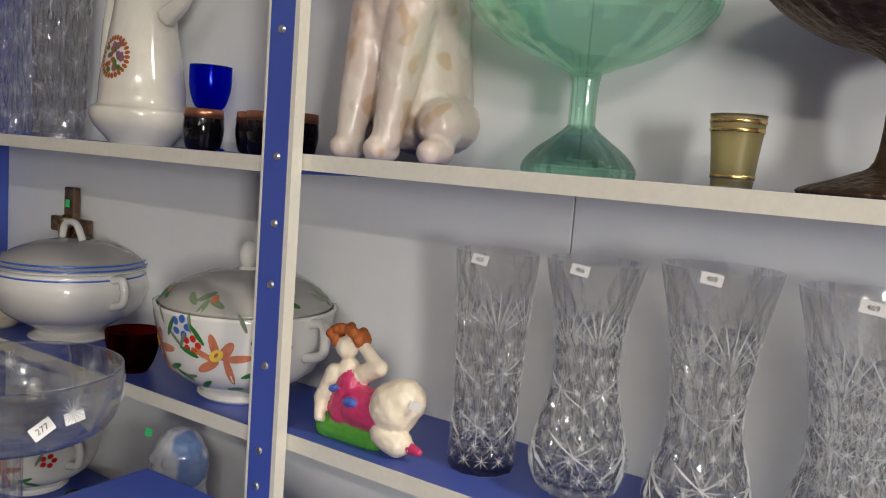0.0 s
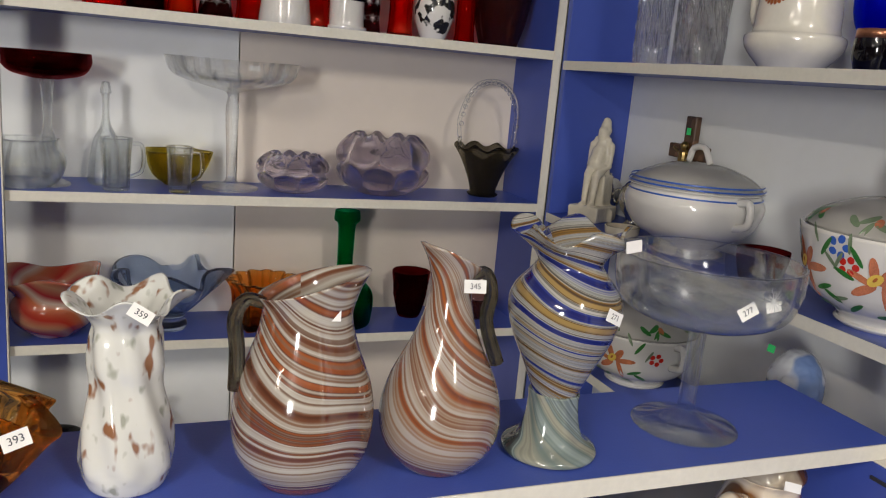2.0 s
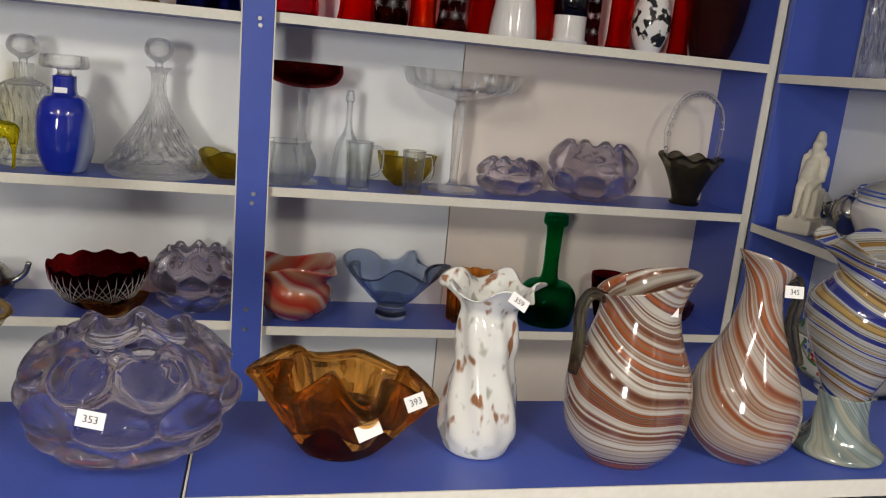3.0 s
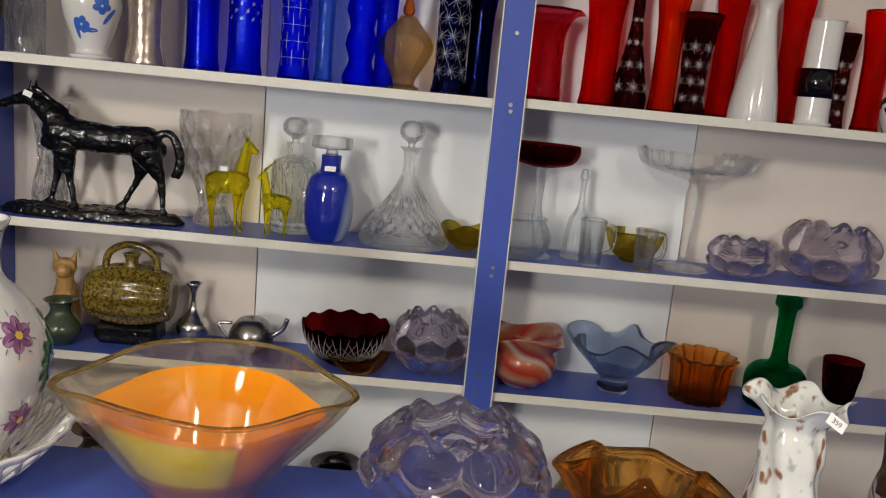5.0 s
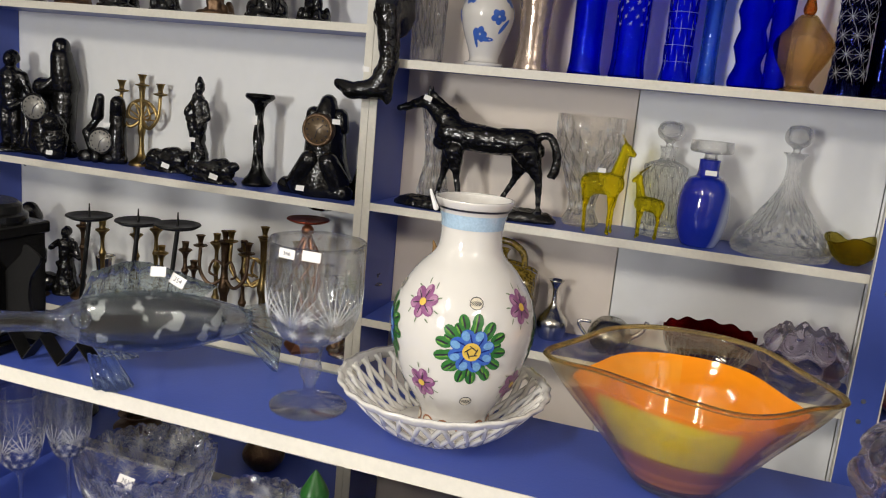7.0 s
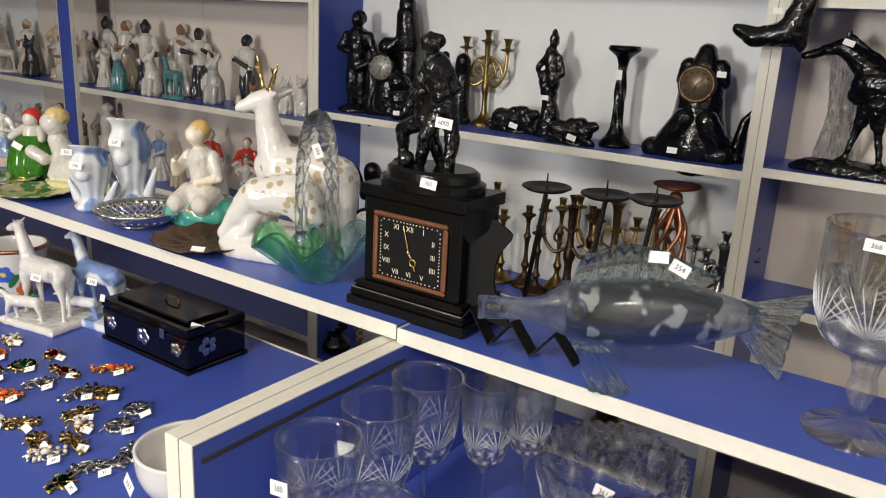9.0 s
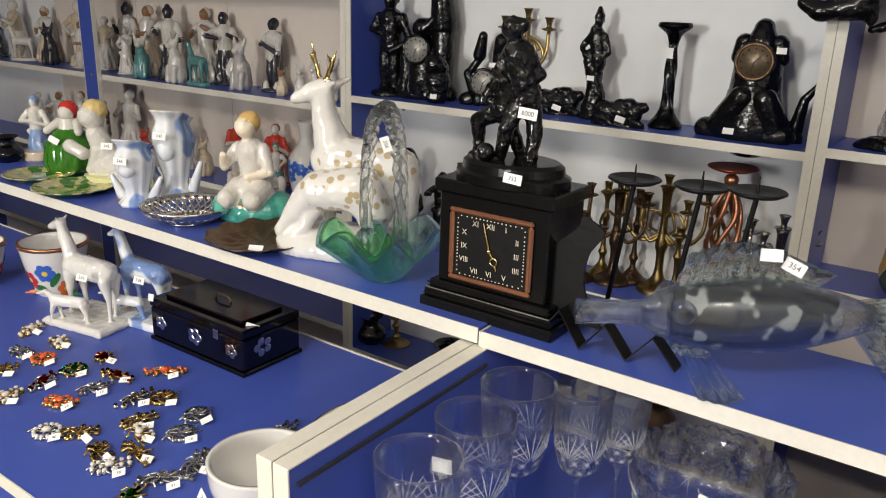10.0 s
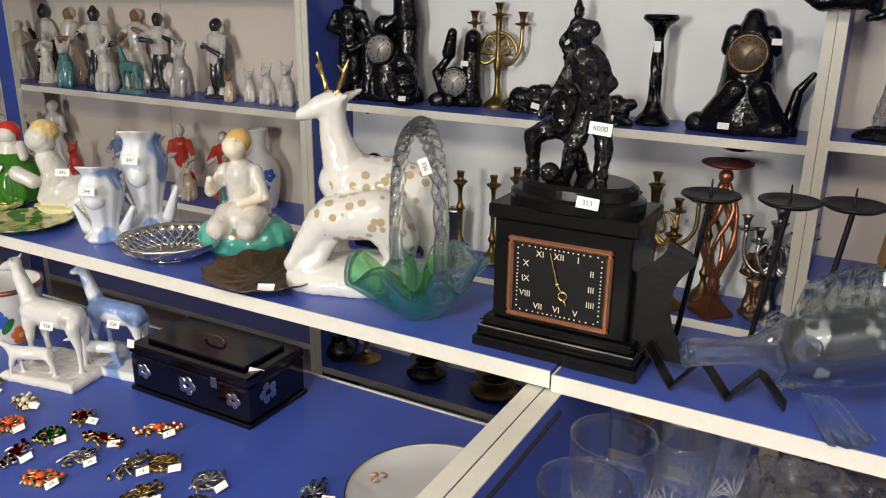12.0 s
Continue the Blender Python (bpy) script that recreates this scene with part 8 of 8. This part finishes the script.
FACE = material("tarnished_clock_face", (0.32, 0.31, 0.28), 0.35, 0.3, var=0.2, scale=30)
BROWNF = material("brown_clock_face", (0.14, 0.10, 0.06), 0.35, 0.4, var=0.2, scale=30)
PALEF = material("pale_clock_face", (0.7, 0.72, 0.66), 0.4, var=0.08)
INKB = [BLACK, FACE, GOLD, INK]
bm = bmesh.new()
lathe(bm, [(0, 0), (1, 0), (1, 0.016), (0.9, 0.022), (0, 0.024)], 36, None, 0, Matrix.Diagonal((0.05, 0.085, 1, 1)))
blobs(bm, [(0, 0, .03, -.01, 0, .12, .055, .05, 0), (0, .05, .05, -.01, .05, .2, .03, .035, 0), (-.01, .05, .2, 0, .045, .28, .04, .03, 0), (0, .045, .3, 0, .045, .31, .024, .024, 0), (0, .06, .24, .02, .0, .19, .016, .012, 0), (0, -.05, .04, 0, -.06, .12, .03, .02, 0)])
dial_clock(bm, (0.045, -0.01, 0.135), 0.036, 0, 1)
rocks(bm, 0.045, 0.1, 0.05, 16, 1)
limb(bm, (0.0, -0.01, 0.19), (0.0, 0.03, 0.2), 0.03, 0.02)
c = thing("figure_clock", "black iron clock with a draped figure beside a grey dial", "clock", bm, INKB, -1.69, -2.475, L2, 12, "black iron clocks")
price_tag(c, (-1.63, -2.44, L2 + 0.05), (1, 0.3, 0), "", 0.022, 0.014)
bm = bmesh.new()
blobs(bm, [(0, 0, .02, 0, 0, .06, .03, .036, 0), (0, 0, .09, .01, 0, .1, .03, .03, 0), (.02, -.02, .02, .03, -.03, .05, .016, .012, 0)])
c = thing("statuette", "small black iron crouching figure", "statuette", bm, [BLACK], -1.63, -2.39, L2, 0, "black iron statuettes")
price_tag(c, (-1.6, -2.38, L2 + 0.02), (1, 0.2, 0.2), "", 0.022, 0.014)
bm = bmesh.new()
blobs(bm, [(0, .05, .02, 0, .05, .13, .026, .022, 0), (0, .05, .14, .01, .055, .17, .022, .02, 0), (0, -.02, .02, 0, -.04, .08, .012, .014, 0), (0, -.04, .08, 0, -.01, .12, .012, .01, 0), (0, -.01, .13, .005, 0, .18, .018, .012, 0), (0, 0, .01, 0, .06, .012, .02, .02, 0)])
dial_clock(bm, (0.02, 0.01, 0.06), 0.034, 0, 1)
rocks(bm, 0.03, 0.06, 0.02, 9, 2)
c = thing("figure_clock", "small black iron clock between two putti", "clock", bm, INKB, -1.69, -2.285, L2, 12, "black iron clocks")
price_tag(c, (-1.65, -2.23, L2 + 0.11), (1, 0.2, 0.1), "", 0.022, 0.014)


def candelabrum(x, y, z, h, span, arms, mat, label, base=0.05, twist=0.0):
    ob = empty("candelabrum", x, y, z)
    part("stem", vessel_bm(((1, 0), (0.9, 0.04), (0.3, 0.12), (0.2, 0.3), (0.32, 0.4), (0.18, 0.55), (0.22, 0.8), (0.3, 0.86)), base * 2, h, 0, None, 28, 30), mat, ob, "", True)
    spots = [(0, 0, h * 0.86)]
    for k in range(arms):
        s = -1 if k % 2 else 1
        f = span / 2 * (1 - 0.45 * (k // 2))
        bm = bmesh.new()
        z1 = h * (0.78 - 0.1 * (k // 2))
        tube(bm, [(0, 0, h * 0.5), (0.01, s * f * 0.5, h * 0.42), (0.01, s * f * 0.95, h * 0.55), (0.005, s * f, z1)], 0.005, n=16)
        tube(bm, [(0, 0, h * 0.62), (0.01, s * f * 0.35, h * 0.68), (0.01, s * f * 0.55, h * 0.55), (0, s * f * 0.3, h * 0.5)], 0.0035, n=14)
        part("arm", bm, mat, ob, smooth=True)
        spots.append((0.005, s * f, z1))
    for p in spots:
        part("candle_cup", vessel_bm(((0.3, 0), (0.9, 0.1), (1, 0.2), (0.35, 0.3), (0.5, 0.8), (0.7, 1)), 0.036, 0.034, 0.0, lobes(8, 0.12), 24, 16), mat, ob, "", True).location = p
    return tagged(ob, label, "candelabrum", "candelabra")


cb = candelabrum(-1.725, -2.175, L2, 0.255, 0.13, 2, BRASS, "openwork brass candelabrum with three cups", 0.035)
bm = bmesh.new()
for k in range(7):
    t = math.pi * k / 6
    limb(bm, (0, 0, 0.13), (0, 0.05 * math.cos(t), 0.13 + 0.05 * math.sin(t)), 0.003, 0.002)
tube(bm, [(0, 0.052 * math.cos(math.pi * k / 8), 0.13 + 0.052 * math.sin(math.pi * k / 8)) for k in range(9)], 0.005)
part("fan_ornament", bm, BRASS, cb, "pierced brass fan", True)


def lying_beast(x, y, w, label, h=0.07):
    bm = bmesh.new()
    s = w / 0.155
    blobs(bm, [(0, -.04, .035, 0, .04, .035, .026, .024, 0), (0, .045, .045, .005, .068, .052, .02, .014, 0), (.01, .03, .02, .02, .07, .01, .012, .009, 0), (.01, -.05, .02, .02, -.015, .01, .014, .01, 0), (0, -.06, .03, .01, -.078, .015, .008, .006, 0), (0, 0, .05, 0, .03, .055, .018, .018, 0)], s)
    lathe(bm, [(0, 0), (1, 0), (0.95, 0.008), (0, 0.01)], 30, None, 0, Matrix.Diagonal((0.03 * s, 0.075 * s, 1, 1)))
    o = thing("animal_statuette", label, "statuette", bm, [BLACK], x, y, L2, 0, "black iron statuettes")
    price_tag(o, (x + 0.035, y + 0.02, L2 + 0.02), (1, 0.2, 0.2), "", 0.026, 0.015, -15)


lying_beast(-1.69, -2.06, 0.15, "black iron lying dog statuette")
lying_beast(-1.62, -1.86, 0.14, "low black iron reclining animal")
bm = bmesh.new()
standing(bm, 0.255, 0.5, 0.1, mats=(0, 0, 0), seed=11, hat=True)
blobs(bm, [(0, .02, .05, .01, -.02, .14, .03, .028, 0), (.01, .015, .14, 0, -.01, .2, .03, .026, 0)])
bmesh.ops.scale(bm, vec=(0.62, 0.62, 1), verts=bm.verts)
o = thing("statuette", "slim black iron totem-like statuette", "statuette", bm, [BLACK], -1.68, -1.955, L2, 0, "black iron statuettes")
price_tag(o, (-1.645, -1.95, L2 + 0.1), (1, 0, 0), "", 0.022, 0.013)
CSTICK2 = ((0.95, 0), (1, 0.03), (0.75, 0.07), (0.5, 0.11), (0.24, 0.16), (0.2, 0.22), (0.34, 0.27), (0.2, 0.32), (0.15, 0.45), (0.2, 0.58), (0.3, 0.63), (0.17, 0.68), (0.16, 0.8), (0.3, 0.86), (0.52, 0.89), (0.5, 0.905), (0.24, 0.92), (0.27, 0.98), (0.3, 1))
CSTICK = ((0.95, 0), (1, 0.03), (0.8, 0.08), (0.6, 0.12), (0.4, 0.2), (0.3, 0.3), (0.34, 0.5), (0.26, 0.75), (0.35, 0.85), (0.5, 0.9), (0.95, 0.96), (0.9, 1))
o = vase("candlestick", "tall black iron candlestick with a spiral shaft", "candlestick", CSTICK, 0.078, 0.235, BLACK, -1.67, -1.765, L2, 0.0, lambda a, r, z: (r * (1 + 0.16 * math.sin(4 * a + 90 * z) * (0.05 < z < 0.19)), z), 48, 60)
price_tag(o, (-1.64, -1.76, L2 + 0.17), (1, 0, 0), "", 0.016, 0.026)
bm = bmesh.new()
blobs(bm, [(0, 0, .03, 0, 0, .08, .075, .06, 0), (.03, -.05, .03, .05, -.02, .09, .035, .025, 0), (.03, .05, .03, .05, .03, .09, .035, .025, 0), (0, 0, .1, 0, 0, .16, .055, .05, 0), (0, 0, .2, -.005, 0, .23, .035, .022, 0), (0, -.035, .2, 0, -.045, .17, .02, .015, 0), (0, .035, .2, 0, .045, .17, .02, .015, 0), (.02, -.09, .015, .04, .07, .015, .025, .025, 0), (0, .09, .02, 0, .1, .09, .016, .01, 0), (0, .1, .09, 0, .125, .125, .01, .006, 0)])
dial_clock(bm, (0.052, -0.002, 0.165), 0.036, 2, 1)
rocks(bm, 0.05, 0.11, 0.03, 18, 3)
o = thing("figure_clock", "black iron clock on a crouching monkey with brown dial", "clock", bm, [BLACK, BROWNF, BRONZE, INK], -1.675, -1.575, L2, 5, "black iron clocks")
price_tag(o, (-1.615, -1.52, L2 + 0.19), (1, 0.2, 0), "", 0.022, 0.014)
price_tag(o, (-1.6, -1.6, L2 + 0.02), (1, 0, 0.3), "", 0.026, 0.015)
# upper iron shelf, feet of things
for k, y in enumerate((-2.5, -2.35, -2.2, -2.05, -1.9, -1.75, -1.62)):
    bm = bmesh.new()
    standing(bm, 0.22 + 0.03 * (k % 3), 0.5 if k % 2 else 0.3, 0.3, mats=(0, 0, 0), seed=40 + k)
    thing("statuette", "dark metal statuette on the upper shelf", "statuette", bm, [BRONZE if k % 3 == 1 else BLACK], -1.66, y, L1, 0, "statuettes on the upper shelf")

# candlesticks below
CS = [(-1.63, -2.225, 0.25, BRASS), (-1.69, -2.16, 0.235, BRASS), (-1.67, -2.33, 0.24, BRONZE), (-1.67, -1.98, 0.22, BRONZE), (-1.7, -1.9, 0.25, BRASS), (-1.66, -2.05, 0.2, BRASS), (-1.7, -2.1, 0.26, BRASS), (-1.64, -1.93, 0.18, BRONZE), (-1.71, -1.82, 0.24, BRONZE), (-1.62, -1.68, 0.19, BRASS), (-1.7, -1.62, 0.25, BRASS), (-1.62, -2.45, 0.1, BRONZE)]
for x, y, h, mt in CS:
    vase("candlestick", "tarnished brass candlestick with a petal cup" if mt is BRASS else "dark bronze candlestick with a turned shaft", "candlestick", CSTICK2, 0.07, h, mt, x, y, L3, 0.0, None, 32, 44, group="candlesticks on the shelf")
vase("beaker", "small embossed silver beaker", "beaker", CYL, 0.055, 0.13, SILVER, -1.7, -2.275, L3, 0.002, lobes(16, 0.05))
candelabrum(-1.69, -1.745, L3, 0.3, 0.2, 4, BRASS, "branched brass candelabrum with leaf cups")
candelabrum(-1.68, -1.86, L3, 0.27, 0.15, 2, BRONZE, "dark bronze candelabrum with leafy arms")
candelabrum(-1.66, -1.47, L3, 0.25, 0.13, 4, SILVER, "silver-plated branched candelabrum with five cups")


def copper_stick():
    ob = empty("candlestick", -1.625, -1.585, L3)
    part("base", vessel_bm(((1, 0), (1, 0.15), (0.6, 0.4), (0.25, 0.7), (0.35, 1)), 0.1, 0.07, 0, None, 4, 20), COPPER, ob)
    for k in range(6):
        bm = bmesh.new()
        tube(bm, [(0.01 * math.cos(k * 1.047), 0.01 * math.sin(k * 1.047), 0.09), (0.036 * math.cos(k * 1.047 + 1.0), 0.036 * math.sin(k * 1.047 + 1.0), 0.17), (0.03 * math.cos(k * 1.047 + 2), 0.03 * math.sin(k * 1.047 + 2), 0.24), (0.008 * math.cos(k * 1.047 + 2.6), 0.008 * math.sin(k * 1.047 + 2.6), 0.3)], 0.0055, n=18)
        part("cage_bar", bm, COPPER, ob, smooth=True)
    bm = bmesh.new()
    limb(bm, (0, 0, 0.065), (0, 0, 0.095), 0.014, 0.012)
    part("collar", bm, COPPER, ob, smooth=True)
    bm = bmesh.new()
    ball(bm, (0, 0, 0.315), 0.016)
    part("knop", bm, COPPER, ob, smooth=True)
    bm = bmesh.new()
    lathe(bm, [(0, 0.335), (0.04, 0.337), (0.054, 0.343), (0.053, 0.346), (0.03, 0.341), (0, 0.34)], 32)
    part("drip_pan", bm, material("red_copper", (0.30, 0.06, 0.03), 0.3, 0.8), ob, "reddish copper drip pan", True)
    return tagged(ob, "copper-coloured candlestick with a twisted cage stem", "candlestick")


copper_stick()
bm = bmesh.new()
standing(bm, 0.175, 0.5, 0.3, mats=(0, 0, 0), seed=9)
thing("statuette", "small bronze standing statuette", "statuette", bm, [BRONZE], -1.675, -1.5, L3, 0)
bm = bmesh.new()
blobs(bm, [(0, 0, .02, 0, 0, .2, .035, .02, 0), (0, 0, .22, .01, 0, .24, .03, .026, 0), (0, -.03, .16, .02, -.05, .24, .014, .01, 0), (0, .03, .12, .03, .05, .1, .014, .012, 0), (0, -.04, .02, 0, .05, .03, .03, .03, 0)])
dial_clock(bm, (0.04, 0.0, 0.085), 0.042, 0, 1)
thing("figure_clock", "black iron figure clock with a pale round dial", "clock", bm, [BLACK, PALEF, GOLD, INK], -1.655, -2.5, L3, 12, "black iron clocks")
bm = bmesh.new()
standing(bm, 0.2, 0.55, 0.1, mats=(0, 0, 0), seed=13)
thing("statuette", "dark bronze robed statuette", "statuette", bm, [BLACK], -1.68, -2.4, L3, 10, "black iron statuettes")
for x, y, w, h, mt, lab in ((-1.68, -2.56, 0.09, 0.1, BRASS, "brass lamp base"), (-1.66, -2.34, 0.12, 0.07, BLACK, "dark iron candle dish"), (-1.64, -2.63, 0.1, 0.09, BLACK, "black iron pot"), (-1.67, -2.13, 0.14, 0.06, BRONZE, "bronze leaf dish"), (-1.66, -1.95, 0.12, 0.1, SILVER, "metal ladle bowl"), (-1.66, -1.7, 0.12, 0.12, BRONZE, "bronze jug")):
    vase("metalware", lab + " on the bottom shelf", "metalware", CSTICK2 if mt is BRASS else BULB, w, h, mt, x, y, 0.5, 0.002, group="metalware on the bottom shelf")

# ---- west wall, figurine bays ----
K2, K3 = 1.243, 0.925


def figurine(x, y, z, h, w, seed, mats, label, rz=15):
    rng = random.Random(seed)
    bm = bmesh.new()
    kind = seed % 4
    if kind == 3:
        quadruped(bm, h * 0.62, h * 0.6, mats[0], 0.06, 0.9, step=0.05)
        lathe(bm, [(0, 0), (1, 0), (0.9, 0.012), (0, 0.014)], 24, None, mats[0], Matrix.Diagonal((h * 0.2, h * 0.38, 1, 1)))
    elif kind == 2:
        blobs(bm, [(0, 0, .14, 0, 0, .42, .2, .17, mats[0]), (.02, 0, .5, .06, 0, .66, .13, .1, mats[0]), (.08, 0, .76, .16, 0, .74, .13, .07, mats[2]), (.12, -.1, .3, .16, -.1, .05, .07, .06, mats[0]), (.12, .1, .3, .16, .1, .05, .07, .06, mats[0]), (.04, -.1, .85, .02, -.14, .98, .05, .02, mats[2]), (.04, .1, .85, .02, .14, .98, .05, .02, mats[2])], h)
    else:
        standing(bm, h, rng.choice((0.3, 0.55, 0.7)), 0.5, rng.uniform(-0.08, 0.08), rng.random() < 0.4, mats, True, seed)
        if kind == 1:
            ball(bm, (0.02, 0.12 * h, 0.2 * h), (0.1 * h, 0.1 * h, 0.18 * h), mats[1])
    thing("figurine", label, "figurine", bm, FIGM, x, y, z, rz + rng.uniform(-25, 25), "porcelain figurines on the shelves")


LABS = {0: "glazed porcelain standing figurine", 1: "porcelain figure group with a basket", 2: "porcelain sitting animal figurine", 3: "porcelain four-legged animal figurine"}
rng = random.Random(8)
ROWK = [(-1.73, -3.95, .25, 0), (-1.66, -3.86, .17, 0), (-1.68, -3.76, .25, 1), (-1.62, -3.7, .16, 2), (-1.67, -3.6, .25, 0), (-1.62, -3.5, .17, 2), (-1.72, -3.47, .25, 4), (-1.63, -3.4, .16, 3), (-1.72, -3.36, .24, 1), (-1.65, -3.2, .17, 2), (-1.7, -3.1, .23, 0), (-1.64, -3.0, .09, 2), (-1.67, -2.95, .1, 2), (-1.66, -2.87, .12, 2), (-1.66, -2.8, .13, 2),
        (-1.7, -4.05, .2, 0), (-1.66, -4.16, .18, 1), (-1.72, -4.26, .25, 4), (-1.65, -4.36, .17, 2), (-1.7, -4.48, .22, 0), (-1.66, -4.6, .16, 3), (-1.7, -4.7, .24, 1), (-1.66, -4.82, .2, 0), (-1.7, -4.95, .22, 1)]
for k, (x, y, h, kind) in enumerate(ROWK):
    mats = rng.choice(((0, 0, 0), (0, 0, 3), (2, 0, 0), (5, 0, 5), (0, 7, 0), (0, 0, 1), (6, 0, 3), (0, 6, 0), (1, 0, 0)))
    figurine(x, y, K2, h, 0.1, 60 + 4 * k + kind % 4, mats, LABS[kind % 4])
for k, (x, y, h, kind, mats) in enumerate(((-1.68, -3.9, .25, 0, (0, 0, 0)), (-1.65, -3.76, .13, 2, (4, 4, 4)), (-1.66, -3.25, .22, 1, (0, 4, 0)), (-1.62, -3.18, .12, 2, (6, 0, 6)), (-1.7, -3.1, .21, 0, (4, 4, 0)), (-1.63, -3.03, .16, 1, (2, 0, 6)), (-1.64, -3.4, .14, 2, (6, 3, 6)), (-1.67, -3.55, .18, 0, (0, 7, 0)), (-1.66, -4.05, .2, 0, (0, 3, 0)), (-1.66, -4.2, .22, 1, (3, 0, 0)), (-1.68, -4.4, .2, 0, (6, 0, 3)), (-1.68, -4.6, .18, 1, (0, 0, 0)))):
    figurine(x, y, K3, h, 0.1, 300 + 4 * k + kind, mats, LABS[kind])
jug = vase("jug", "white porcelain jug with blue painted flowers", "jug", ((0.7, 0), (0.8, 0.04), (1, 0.35), (0.9, 0.55), (0.35, 0.75), (0.4, 0.92), (0.5, 1)), 0.12, 0.24, WHITE, -1.67, -2.93, K3)
at, bm = on_surface(((0.7, 0), (0.8, 0.04), (1, 0.35), (0.9, 0.55), (0.35, 0.75), (0.4, 0.92), (0.5, 1)), 0.12, 0.24), bmesh.new()
for k in range(7):
    flower(bm, at, 0.055, -0.9 + k * 0.35, 0.09 + 0.02 * math.sin(k * 2.3), 0.02, 5, 0, None, k)
part("painted_flower", bm, PBLUE, jug, "blue painted flowers")
for k in range(12):
    figurine(-1.66 - 0.03 * (k % 2), -2.78 - 0.1 * k, 1.6, 0.16 + 0.02 * (k % 3), 0.1, 500 + k, rng.choice(((0, 0, 0), (0, 4, 0), (7, 0, 3))), LABS[(500 + k) % 4])

fuse_figures()
